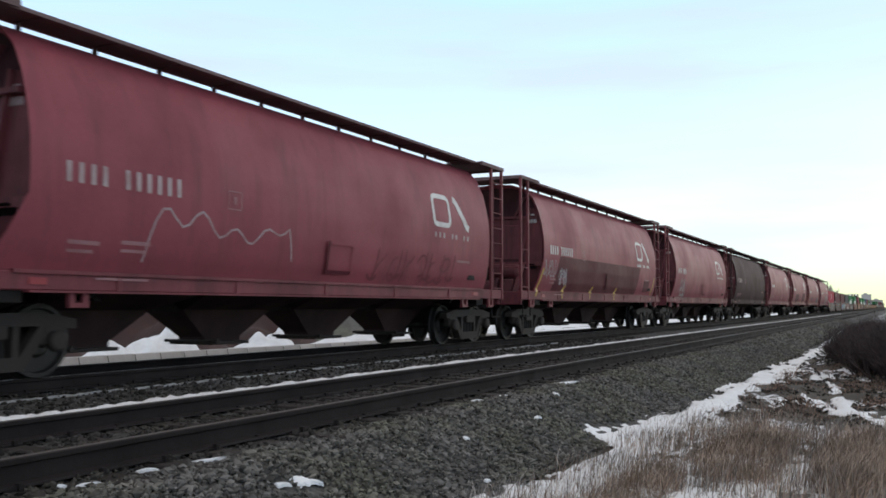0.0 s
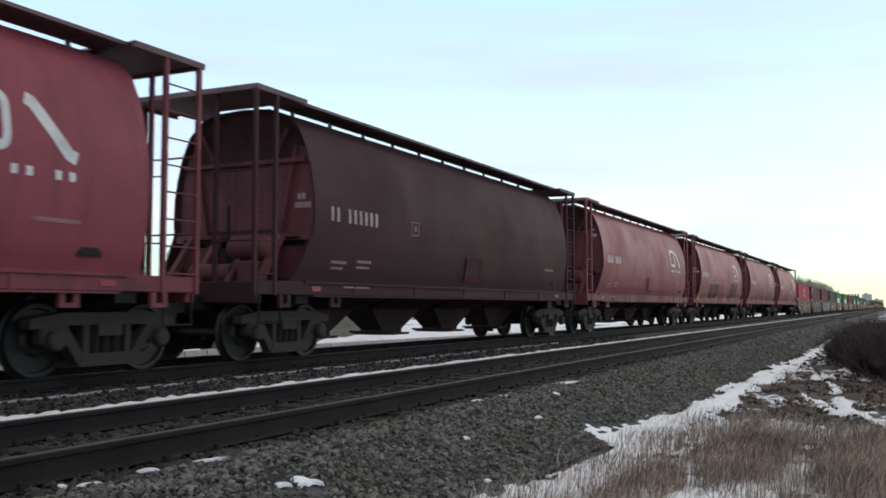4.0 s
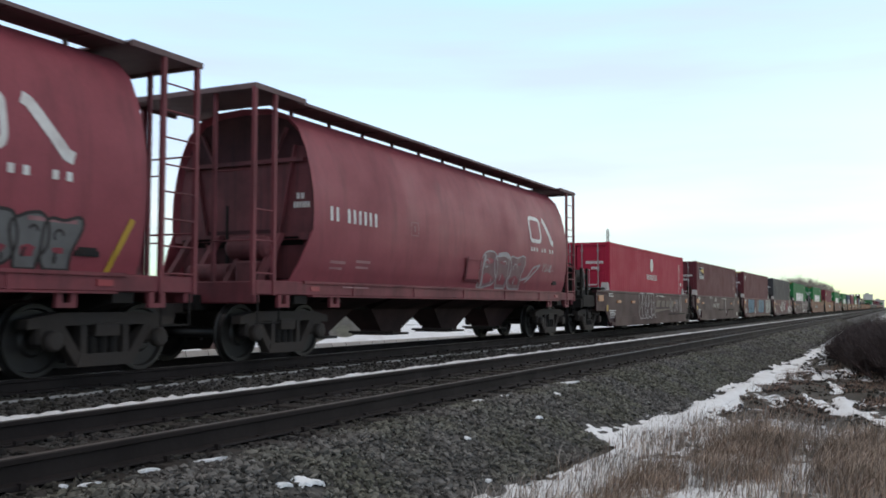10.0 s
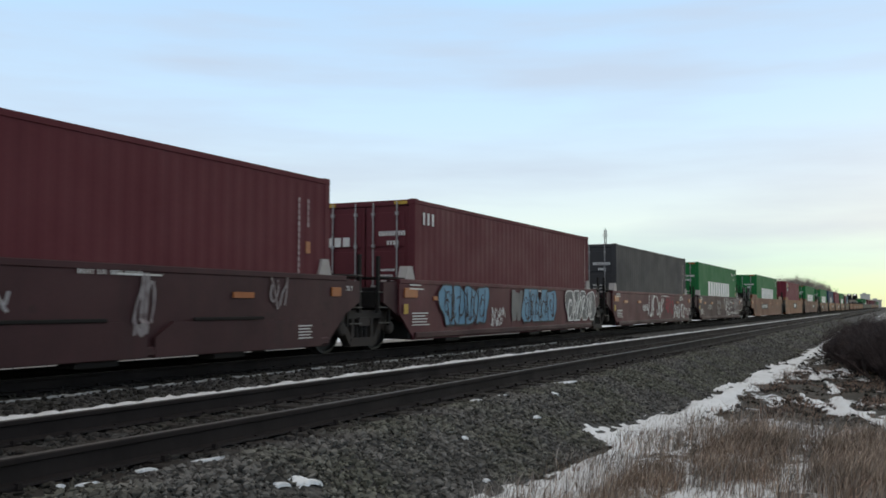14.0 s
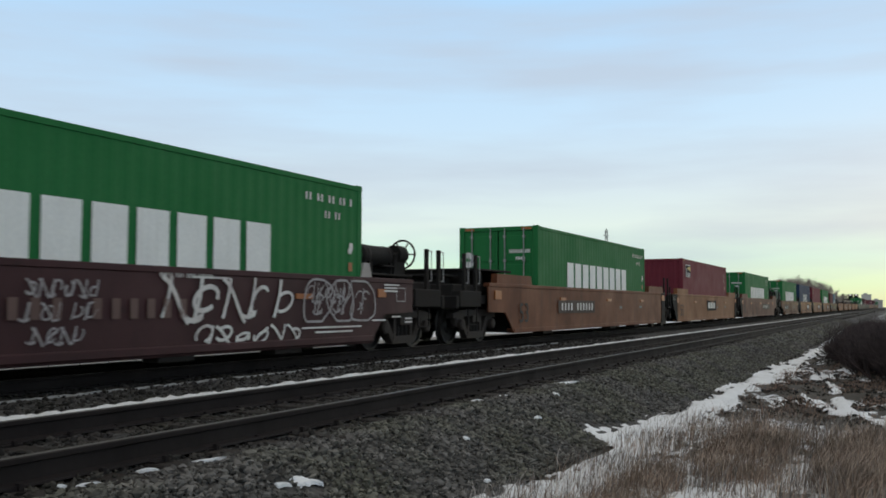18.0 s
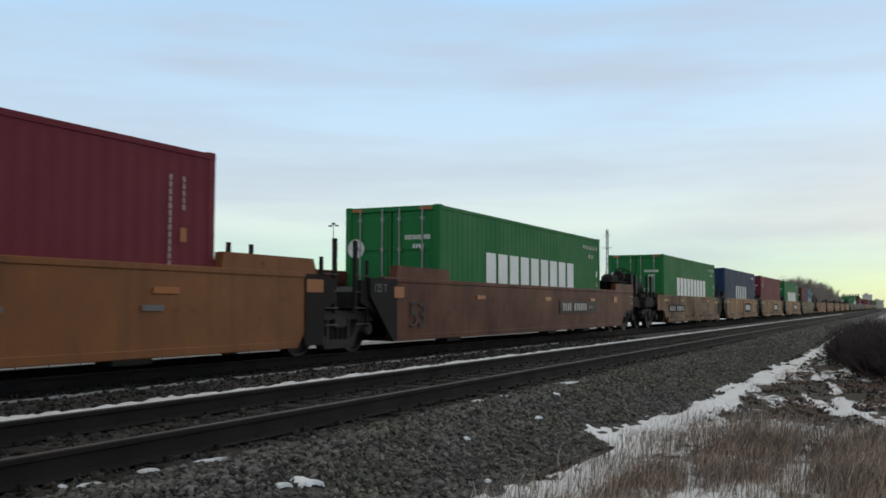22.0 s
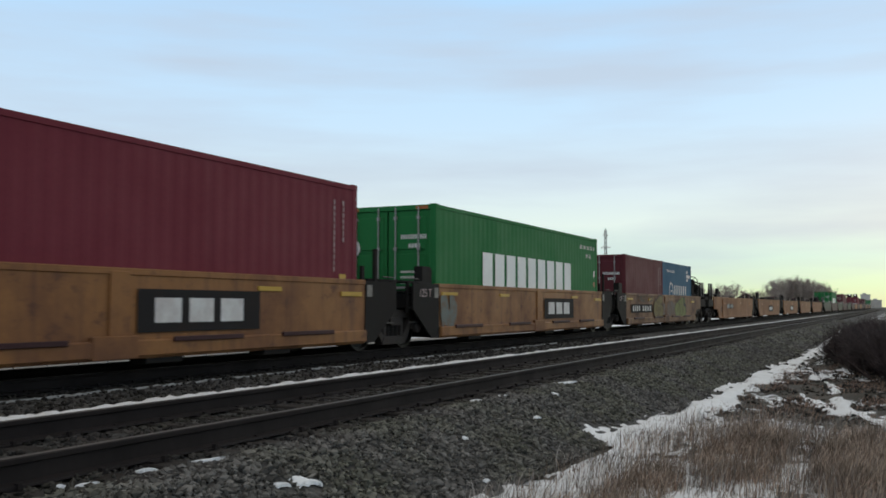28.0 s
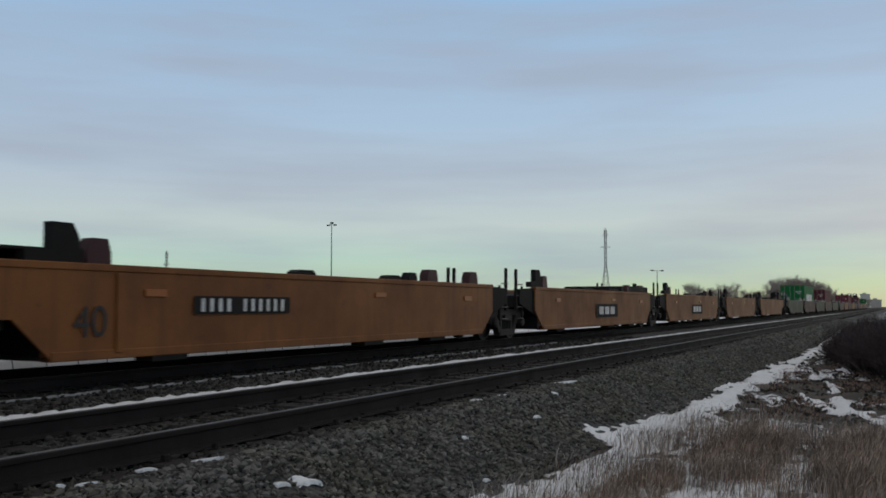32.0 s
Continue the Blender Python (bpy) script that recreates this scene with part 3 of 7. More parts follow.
def rough_ground(x, y):
    z = bed_height(x)
    if -12.6 < x < -3.4:
        return z - 0.06
    if -3.4 <= x < -2.95:
        return z - 0.06 + 0.04 * (x + 3.4) / 0.45
    amp = 0.10 if -3.4 <= x < 12 and y < 60 else 0.16
    if x >= -2.9 and 11.5 < y < 34:
        z += 0.16 * min(1.0, (x + 2.9) / 0.6, (y - 11.5) / 2) * (noise.noise((x * 1.5, y * 0.75, 7.0)) + 0.6 * noise.noise((x * 3.4, y * 1.9, 8.0)))
    return z - 0.02 + amp * noise.noise((x * 0.5, y * 0.35, 2.0)) + (0.05 * noise.noise((x * 2.2, y * 1.8, 5.0)) if abs(x) < 12 else 0)


ground = new("ground", sheet("ground", steps([(-1600, 400), (-400, 80), (-80, 12), (-32, 2.0), (-14, 0.8), (-3.4, 0.3), (6, 2), (20, 15), (100, 100), (1600, 0)]),
                             steps([(-200, 50), (-10, 4), (2, 0.5), (40, 2), (100, 20), (300, 150), (2400, 0)]), rough_ground, GROUND))
tagged(ground, "frozen ground with old snow and dead grass litter", "ground", kind="structure")


def bed(x, y):
    return bed_height(x) + 0.02 * noise.noise((x * 2.5, y * 2.5, 0)) + 0.012 * noise.noise((x * 9, y * 9, 3))


ballast_bed = new("ballast_bed", sheet("ballast_bed", steps([(-13.9, 0.3), (-9, 0.12), (-2.9, 0.0)]), steps([(-60, 10), (2, 0.12), (26, 0.4), (60, 2), (120, 20), (900, 0)]), bed, BALLAST))
tagged(ballast_bed, "grey crushed stone ballast under both tracks", "ballast", kind="structure")


def rails():
    foot = [(-0.075, -0.17), (0.075, -0.17), (0.07, -0.155), (0.012, -0.14), (0.010, -0.045), (0.036, -0.035), (0.037, -0.006), (0.028, 0.0), (-0.028, 0.0), (-0.037, -0.006), (-0.036, -0.035), (-0.010, -0.045), (-0.012, -0.14), (-0.07, -0.155)]
    web = Shape().prism(foot, "y", -60, 900).mesh("rail", RAIL)
    top = Shape().box(-0.027, 0.027, -60, 900, 0.0002, 0.0022).mesh("running_surface", RAILTOP)
    for xc in (XN, XT):
        for s in (-0.7525, 0.7525):
            r = tagged(part("rail", web, RAIL, at=(xc + s, 0, 0)), "rusty steel rail on dark wooden ties", "rail", "rails of the double track", "structure")
            part("running_surface", top, RAILTOP, r, "worn bare steel running surface")


rails()


def ties():
    a = Shape().box(-1.3, 1.3, -0.115, 0.115, -0.36, -0.175, 0.012).mesh("tie", TIE)
    plate = Shape().box(-0.09, 0.09, -0.09, 0.09, -0.176, -0.160).box(-0.105, -0.07, -0.03, 0.0, -0.17, -0.13).box(0.07, 0.105, 0.0, 0.03, -0.17, -0.13).mesh("tie_plate", RAIL)
    rnd = random.Random(5)
    for xc, lo, n in ((XN, -8.8, 110), (XT, -8.0, 100)):
        for i in range(n):
            m = pose(xc + rnd.uniform(-0.05, 0.05), lo + 0.55 * i + rnd.uniform(-0.03, 0.03), rnd.uniform(-0.012, 0.004), 0, 0, rnd.uniform(-1.2, 1.2))
            t = tagged(part("tie", a, TIE, at=m), "dark creosoted wooden railway tie bedded in ballast", "railway tie", "ties of the double track", "structure")
            if 20 <= i < 54:
                for s in (-0.7525, 0.7525):
                    part("tie_plate", plate, RAIL, t, at=(s, 0, 0))
        far = Shape()
        y = lo + 0.55 * n
        while y < 330:
            far.box(xc - 1.3, xc + 1.3, y - 0.115, y + 0.115, -0.36, -0.178)
            y += 0.55
        tagged(part("far_ties", far, TIE), "row of dark wooden ties further along the line", "railway ties", kind="stuff")


ties()


# small snow patches on the ballast: x, y, half length, half width, way of the long side in degrees
PATCHES = ((-3.65, 5.37, 0.125, 0.050, 66), (-3.70, 5.15, 0.060, 0.018, 70), (-4.33, 5.17, 0.135, 0.020, 56), (-4.44, 4.68, 0.072, 0.016, 52), (-4.39, 4.15, 0.075, 0.014, 51), (-4.50, 4.04, 0.032, 0.012, 55),
           (-4.30, 9.68, 0.090, 0.030, 63), (-4.24, 10.29, 0.080, 0.022, 64), (-4.20, 12.55, 0.215, 0.060, 67), (-3.88, 11.17, 0.06, 0.03, 78), (-3.62, 7.89, 0.040, 0.022, 75), (-4.21, 8.18, 0.034, 0.018, 62), (-3.60, 9.74, 0.075, 0.020, 80), (-3.10, 7.18, 0.04, 0.02, 76))


def along(y, stops):
    """Straight between stops (y, value)."""
    for (a, b), (c, d) in zip(stops[:-1], stops[1:]):
        if a <= y <= c:
            return b + (d - b) * (y - a) / (c - a)
    return stops[0][1] if y < stops[0][0] else stops[-1][1]


def toe_cover(x, y):
    """How much snow lies at the foot of the bank: above 0 it covers the ground."""
    ragged = 0.62 * noise.noise((x * 2.3, y * 0.9, 1.0)) + 0.50 * noise.noise((x * 7.0, y * 2.6, 4.0)) + 0.38 * noise.noise((x * 17.0, y * 7.0, 9.0))
    left = along(y, ((5, -2.75), (5.8, -2.85), (6.7, -3.16), (8.6, -2.92), (9.4, -2.84), (9.9, -2.86), (10.3, -3.20), (11, -3.28), (13.6, -3.05), (18, -2.98), (24, -3.12), (30, -2.75), (44, -2.95), (60, -3.2)))
    right = along(y, ((5, -2.2), (8.6, -2.32), (9.4, -2.62), (9.9, -2.62), (10.3, -2.42), (12, -2.34), (15, -2.36), (17, -2.25), (21, -2.15), (24, -2.05), (30, -2.3), (44, -2.7), (60, -3.0)))
    half = (right - left) / 2
    best = 1.15 * (1 - abs(x - left - half) / max(half, 0.05))
    if 13.6 < y < 24:
        c = along(y, ((13.6, -0.20), (14.2, -0.40), (16, -0.82), (19.3, -1.12), (24, -2.0)))
        best = max(best, 0.85 * (1 - abs(x - c) / 0.15))
    if 15.4 < y < 19:
        c = along(y, ((15.4, -0.85), (17.3, -1.45), (19, -1.85)))
        best = max(best, 0.55 * (1 - abs(x - c) / 0.14))
    if y < 13.2 and x > -2.6:
        best = max(best, 0.52)
    elif x > -0.9 and y < 17:
        best = max(best, 0.0)
    return 0.9 * best + 1.15 * ragged - 0.12 - 0.22 * max(0.0, min(1.0, (y - 14) / 5))


def scatter(name, label, spots, size, material, seed, category):
    """Broken stones strewn over the bed, one joined mesh."""
    rnd = np.random.RandomState(seed)
    ico = np.array([(0, 0, 1), (0.9, 0, 0.35), (0.28, 0.85, 0.4), (-0.72, 0.53, 0.42), (-0.72, -0.53, 0.36), (0.28, -0.85, 0.42), (0.5, 0.5, -0.6), (-0.6, 0.3, -0.6), (0.1, -0.7, -0.6)])
    fc = [(0, 1, 2), (0, 2, 3), (0, 3, 4), (0, 4, 5), (0, 5, 1), (1, 6, 2), (2, 6, 7), (2, 7, 3), (3, 7, 4), (4, 7, 8), (4, 8, 5), (5, 8, 1), (1, 8, 6), (6, 8, 7)]
    n = len(spots)
    sc = size * (0.55 + 0.9 * rnd.uniform(0, 1, (n, 1, 1)) ** 2) * rnd.uniform(0.7, 1.2, (n, 1, 3)) * np.array([1, 1, 0.85])
    v = ico[None] * sc * rnd.uniform(0.6, 1.4, (n, 9, 1))
    a = rnd.uniform(0, 6.28, n)
    c, s = np.cos(a)[:, None], np.sin(a)[:, None]
    x, y = v[:, :, 0] * c - v[:, :, 1] * s, v[:, :, 0] * s + v[:, :, 1] * c
    v = np.stack([x, y, v[:, :, 2] + rnd.uniform(-0.5, 0.5, (n, 1)) * x + rnd.uniform(-0.3, 0.3, (n, 1)) * y], -1) + np.array(spots)[:, None, :]
    faces = (np.array(fc)[None] + 9 * np.arange(n)[:, None, None]).reshape(-1, 3)
    me = bpy.data.meshes.new(name)
    me.from_pydata(v.reshape(-1, 3).tolist(), [], faces.tolist())
    me.materials.append(material)
    return tagged(new(name, me), label, category, kind="stuff")


def stone_spots(n, x0, x1, y0, y1, seed, near=1.6):
    rnd = np.random.RandomState(seed)
    out = []
    for u, w in rnd.uniform(0, 1, (n, 2)):
        x, y = x0 + (x1 - x0) * u, y0 + (y1 - y0) * w ** near
        if (x > -3.4 and toe_cover(x, y) > 0.0) or any(math.hypot(x - a, y - b) < 0.75 * d + 0.02 for a, b, d, c, q in PATCHES):
            continue
        out.append((x, y, bed(x, y) + 0.008))
    return out


scatter("shoulder_stones", "loose grey crushed stones on the ballast shoulder", stone_spots(30000, -4.35, -2.88, 2.6, 34, 1), 0.026, STONE, 2, "ballast stones")
scatter("far_shoulder_stones", "grey crushed stones further along the ballast shoulder", stone_spots(9000, -4.35, -2.95, 33, 80, 21, 1.3), 0.05, STONE, 22, "ballast stones")
litter = np.random.RandomState(77)
scatter("toe_litter", "dark clods and stones between snow at the foot of the bank", [(x, y, rough_ground(x, y)) for x, y in zip(litter.uniform(-2.95, 1.2, 9000), 9.5 + 22 * litter.uniform(0, 1, 9000) ** 1.3) if toe_cover(x, y) < 0.02], 0.032, STONE_DARK, 78, "clods")
scatter("track_stones", "grey crushed stones between the rails", stone_spots(9000, -6.7, -4.2, 3, 30, 3), 0.029, STONE_DARK, 4, "ballast stones")
scatter("middle_stones", "grey crushed stones between the tracks", stone_spots(6000, -9.6, -6.5, 5, 32, 6), 0.032, STONE_DARK, 7, "ballast stones")


def snow_strip(name, label, y0, y1, centre, width, seed, top, step=0.12, base=bed, material=None, jag=0.10):
    """A line of lying snow with a ragged edge: a low lens across its width."""
    rnd = random.Random(seed)
    rings, y = [], y0
    while y < y1:
        w = width(y) * (0.78 + 0.35 * noise.noise((y * 1.7, seed, 0)) + 0.25 * noise.noise((y * 6.0, seed, 2)) + rnd.uniform(-jag, jag))
        c = centre(y) + 0.06 * noise.noise((y * 0.8, seed, 4))
        w = max(w, 0.004)
        rings.append([(c + w * k, y, base(c + w * k, y) + (top * (1 - (2 * k) ** 2) * (0.6 + 0.6 * rnd.random()) if abs(k) < 0.5 else -0.03)) for k in (-0.5, -0.35, -0.15, 0.1, 0.3, 0.5)])
        y += step * max(1, y / 25)
    n = 6
    me = bpy.data.meshes.new(name)
    me.from_pydata([p for r in rings for p in r], [], [(k * n + i, k * n + i + 1, (k + 1) * n + i + 1, (k + 1) * n + i) for k in range(len(rings) - 1) for i in range(n - 1)])
    me.materials.append(material or SNOW)
    me.polygons.foreach_set("use_smooth", [True] * len(me.polygons))
    return tagged(new(name, me), label, "snow", kind="structure")


snow_strip("snow_line", "ragged line of white snow along the rail", 3.0, 140, lambda y: XN - 1.86, lambda y: 0.50 if y < 22 else 0.42, 3, 0.075, 0.07, jag=0.16)
snow_strip("snow_trace", "thin trace of grey snow beside the ties", 4.0, 26, lambda y: XT + 1.36, lambda y: 0.02 + 0.17 * noise.noise((y * 1.9, 7, 7)), 9, 0.03, 0.06, material=SNOW_GREY, jag=0.25)
def toe(x, y):
    return max(bed(x, y), rough_ground(x, y))



def toe_snow():
    xs = steps([(-3.35, 0.045), (-1.2, 0.09), (1.6, 0.0)])
    ys = steps([(5.0, 0.07), (15, 0.12), (32, 0.3), (60, 0.0)])
    n, verts, cover = len(xs), [], []
    for y in ys:
        for x in xs:
            s = toe_cover(x, y)
            cover.append(s)
            verts.append((x, y, toe(x, y) - 0.03 + 0.10 * max(-0.3, min(0.55, s))))
    faces = []
    for j in range(len(ys) - 1):
        for i in range(n - 1):
            q = (j * n + i, j * n + i + 1, (j + 1) * n + i + 1, (j + 1) * n + i)
            if max(cover[k] for k in q) > 0.05:
                faces.append(q)
    me = bpy.data.meshes.new("toe_snow")
    me.from_pydata(verts, [], faces)
    me.materials.append(SNOW)
    me.polygons.foreach_set("use_smooth", [True] * len(me.polygons))
    tagged(new("toe_snow", me), "ragged band of old snow at the foot of the ballast", "snow", kind="structure")


toe_snow()


def snow_patches():
    rnd = random.Random(8)
    for x, y, a, b, turn in PATCHES:
        way = radians(turn)
        oval = [(a * math.cos(t) * rnd.uniform(0.72, 1.2), b * (math.sin(t) + 0.45 * math.sin(2.3 * t + x)) * rnd.uniform(0.6, 1.25)) for t in [i * math.pi / 20 for i in range(40)]]
        ring = [(x + p * math.cos(way) - q * math.sin(way), y + p * math.sin(way) + q * math.cos(way)) for p, q in oval]
        rings = [[(x + (p - x) * k, y + (q - y) * k, bed(x + (p - x) * k, y + (q - y) * k) + lift) for p, q in ring] for k, lift in ((1.0, 0.006), (0.9, 0.022), (0.55, 0.030), (0.2, 0.032))]
        s = Shape().loft(rings[::-1])
        tagged(part("snow_patch", s, SNOW), "small patch of white snow on the stones", "snow", "snow patches on the ballast", "structure")


snow_patches()

# ---- grass, shrubs and trees ----


CLUMPS = ((-1.98, 7.7, 0.30, 1.2), (-1.45, 9.9, 0.44, 1.5), (-0.36, 10.0, 0.46, 2.0), (0.55, 9.4, 0.5, 1.8), (-2.15, 6.3, 0.3, 0.7))          # dense stands: x, y and half sizes


def stand(x, y):
    """How thickly the dead grass stands: dense brown clumps with thin snowy ground between them."""
    ragged = 0.6 * noise.noise((x * 3.2, y * 2.0, 11.0)) + 0.5 * noise.noise((x * 8.0, y * 5.0, 3.0))
    inside = max(1 - ((x - a) / p) ** 2 - ((y - b) / q) ** 2 for a, b, p, q in CLUMPS)
    return max(0.07, min(1.0, 0.16 + 1.5 * inside + 1.2 * ragged)) if y < 12.4 else 0.03


def even(x, y):
    return 1.0 if noise.noise((x * 1.1, y * 0.9, 4.0)) > -0.1 else 0.15


def blades(name, label, n, area, height, seed, material, lean=0.5, category="dead grass", thick=even):
    """Tufts of dry blades, each a bent tapering strip."""
    rnd = np.random.RandomState(seed)
    verts, faces = [], []
    tries = 0
    while len(faces) < 2 * n and tries < 12 * n:
        tries += 1
        x, y = area(rnd)
        if rnd.rand() > thick(x, y):
            continue
        z = rough_ground(x, y) - 0.02
        h = height * rnd.uniform(0.35, 1.1) * (0.8 + 0.5 * noise.noise((x * 0.9, y * 0.8, 6.0)))
        a = rnd.uniform(0, 6.28)
        d = np.array([math.cos(a), math.sin(a)]) * h * lean * rnd.uniform(0.1, 1.3) + np.array([0.12, 0.05]) * h
        w = rnd.uniform(0.0016, 0.0042)
        px, py = -math.sin(a) * w, math.cos(a) * w
        k = len(verts)
        verts += [(x - px, y - py, z), (x + px, y + py, z), (x + d[0] * 0.35 + px * 0.8, y + d[1] * 0.35 + py * 0.8, z + h * 0.6), (x + d[0] * 0.35 - px * 0.8, y + d[1] * 0.35 - py * 0.8, z + h * 0.6), (x + d[0], y + d[1], z + h * 0.95)]
        faces += [(k, k + 1, k + 2, k + 3), (k + 3, k + 2, k + 4)]
    me = bpy.data.meshes.new(name)
    me.from_pydata(verts, [], faces)
    me.materials.append(material)
    return tagged(new(name, me), label, category, kind="stuff")


blades("dead_grass", "tall dry brown grass standing in snow", 30000, lambda r: (-2.75 + 5.0 * r.rand(), 4.8 + 8.2 * r.rand()), 0.38, 1, GRASS, 0.6, thick=stand)
blades("reddish_grass", "reddish brown dry grass beside the ballast", 11000, lambda r: (-2.8 + 3.6 * r.rand(), 5.0 + 7.0 * r.rand()), 0.30, 2, GRASS_RED, 0.9, thick=stand)
blades("far_grass", "low dry grass poking through thin snow", 22000, lambda r: (-2.5 + 4.2 * r.rand(), 11.8 + 14 * r.rand()), 0.13, 3, GRASS_RED)
blades("grey_stalks", "thin grey dead stalks standing out of the snow", 10000, lambda r: (-2.95 + 4.2 * r.rand(), 5.0 + 8.0 * r.rand()), 0.34, 5, GRASS_GREY, 0.8, thick=lambda x, y: 0.5 + 0.9 * noise.noise((x * 1.6, y * 1.2, 14.0)))
blades("field_grass", "dry grass on the field behind the line", 6000, lambda r: (-40 + 24 * r.rand(), 12 + 60 * r.rand()), 0.5, 4, GRASS)


def twiggy(shape, base, way, length, radius, depth, rnd, spread=0.75, kids=(3, 4)):
    """A limb and its branches, thinning to twigs."""
    base, way = Vector(base), Vector(way).normalized()
    mid = base + way * length * 0.5 + Vector((rnd.uniform(-1, 1), rnd.uniform(-1, 1), rnd.uniform(-0.5, 0.5))) * length * 0.07
    tip = base + way * length
    n = 6 if depth > 1 else 3
    shape.tube(base, mid, radius, n, radius * 0.75, False).tube(mid, tip, radius * 0.75, n, radius * 0.45, False)
    if depth <= 0:
        return
    for _ in range(rnd.randint(*kids)):
        s = rnd.uniform(0.35, 1.0)
        p = base + (tip - base) * s
        d = (way + Vector((rnd.uniform(-1, 1), rnd.uniform(-1, 1), rnd.uniform(-0.35, 0.8))) * spread).normalized()
        twiggy(shape, p, d, length * rnd.uniform(0.5, 0.75), radius * 0.5, depth - 1, rnd, spread, kids)


def shrubs():
    rnd = random.Random(21)
    meshes = []
    for k in range(3):
        stems, twigs = Shape(), Shape()
        for _ in range(34):
            a, tilt = rnd.uniform(0, 6.28), rnd.uniform(0.05, 1.0) ** 0.7
            b = Vector((rnd.uniform(-0.35, 0.35), rnd.uniform(-0.35, 0.35), -0.1))
            d = Vector((math.cos(a) * tilt, math.sin(a) * tilt, 1.15 - 0.55 * tilt)).normalized()
            reach = rnd.uniform(0.42, 0.62)
            stems.tube(b, b + d * reach, 0.013, 5, 0.009, False)
            twiggy(twigs, b + d * 0.15, d, reach, 0.019, 3, rnd, 0.95, (3, 4))
        meshes.append((stems.mesh("trunk", SHRUB), twigs.mesh("crown", TWIG, 0)))
    for i in range(84):
        y = 20.0 + 20 * rnd.random() ** 1.4
        edge = -0.05 - 0.20 * (y - 19.2) if y < 27 else -1.55 + 0.02 * (y - 27)
        x = edge + 0.35 + 4.8 * rnd.random() ** 1.6
        s = tagged(new("shrub"), "dense leafless dark brown shrub beside the line", "shrub", "shrubs beside the line")
        k = rnd.uniform(0.85, 1.12)
        s.matrix_basis = Matrix.LocRotScale((x, y, rough_ground(x, y)), Euler((0, 0, rnd.uniform(0, 6))), (k, k, k * 1.08))
        part("trunk", meshes[i % 3][0], SHRUB, s)
        part("crown", meshes[i % 3][1], TWIG, s)


shrubs()


def far_trees():
    rnd = random.Random(33)
    meshes = []
    for k in range(3):
        trunk, crown = Shape(), Shape()
        trunk.tube((0, 0, -0.3), (0.1, 0, 2.0), 0.16, 8, 0.12).tube((0.1, 0, 2.0), (0, 0.1, 3.6), 0.12, 8, 0.07)
        for _ in range(22):
            z, a = rnd.uniform(0.5, 3.6), rnd.uniform(0, 6.28)
            twiggy(crown, (0.05, 0, z), (math.cos(a) * 0.9, math.sin(a) * 0.9, 0.8), rnd.uniform(1.1, 1.6), 0.075, 4, rnd, 0.85, (3, 4))
        meshes.append((trunk.mesh("trunk", BARK), crown.mesh("crown", HAZY_TWIG, 0)))
    # a hedge-like row, highest in its middle, and a lower one that runs on towards the horizon
    spots = []
    for i in range(26):
        f = i / 25
        spots.append((-31.8 + 14.8 * f + rnd.uniform(-0.6, 0.6), 300 + rnd.uniform(-12, 12), 2.0 * (0.86 + 0.5 * f if f < 0.32 else 1.02 - 0.66 * (f - 0.32)) * rnd.uniform(0.92, 1.06)))
    for i in range(15):
        spots.append((-60 + 25.0 * i / 14 + rnd.uniform(-0.8, 0.8), 300 + rnd.uniform(-10, 10), 1.6 * rnd.uniform(0.75, 1.1)))
    for i in range(14):
        spots.append((-17.6 + 0.42 * i + rnd.uniform(-0.4, 0.4), 306 + 12 * i, (1.15 - 0.03 * i) * rnd.uniform(0.85, 1.1)))
    for i, (x, y, k) in enumerate(spots):
        t = tagged(new("bare_tree"), "leafless grey-brown tree in a row beyond the tracks", "tree", "bare trees beyond the tracks")
        t.matrix_basis = Matrix.LocRotScale((x, y, bed_height(x) - 0.1), Euler((0, 0, rnd.uniform(0, 6))), (k, k, k))
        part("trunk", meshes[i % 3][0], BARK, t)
        part("crown", meshes[i % 3][1], HAZY_TWIG, t)


far_trees()

# ---- the yard behind the train ----


def field_cover(x, y):
    return 0.25 + 0.9 * noise.noise((x * 0.16, y * 0.10, 5.0)) + 0.5 * noise.noise((x * 0.7, y * 0.4, 8.0))


def snow_field():
    xs, ys = steps([(-70, 4), (-32, 0.8), (-15.4, 0.0)]), steps([(4, 0.8), (60, 2.5), (160, 10), (400, 0.0)])
    n = len(xs)
    cover = [field_cover(x, y) for y in ys for x in xs]
    verts = [(x, y, rough_ground(x, y) + 0.02 + 0.12 * max(-0.4, min(0.5, field_cover(x, y)))) for y in ys for x in xs]
    faces = [q for j in range(len(ys) - 1) for i in range(n - 1) for q in [(j * n + i, j * n + i + 1, (j + 1) * n + i + 1, (j + 1) * n + i)] if max(cover[k] for k in q) > -0.1]
    me = bpy.data.meshes.new("snow_field")
    me.from_pydata(verts, [], faces)
    me.materials.append(SNOW)
    me.polygons.foreach_set("use_smooth", [True] * len(me.polygons))
    tagged(new("snow_field", me), "broken cover of old snow on the ground behind the tracks", "snow", kind="structure")


snow_field()


def barrier_row():
    a = Shape().prism([(-0.24, 0.0), (0.24, 0.0), (0.20, 0.55), (0.13, 0.80), (-0.13, 0.80), (-0.20, 0.55)], "y", 0.02, 1.0).mesh("block", CONCRETE)
    wall = thing("barrier_wall", "row of weathered grey concrete blocks behind the tracks", "barrier")
    wall.location = (-20, 8, -1.26)
    for i in range(54):
        part("block", a, CONCRETE, wall, at=pose(0, 1.03 * i, -0.005 * i, 0, 0, 0.4 * math.sin(i * 2.1)))


barrier_row()


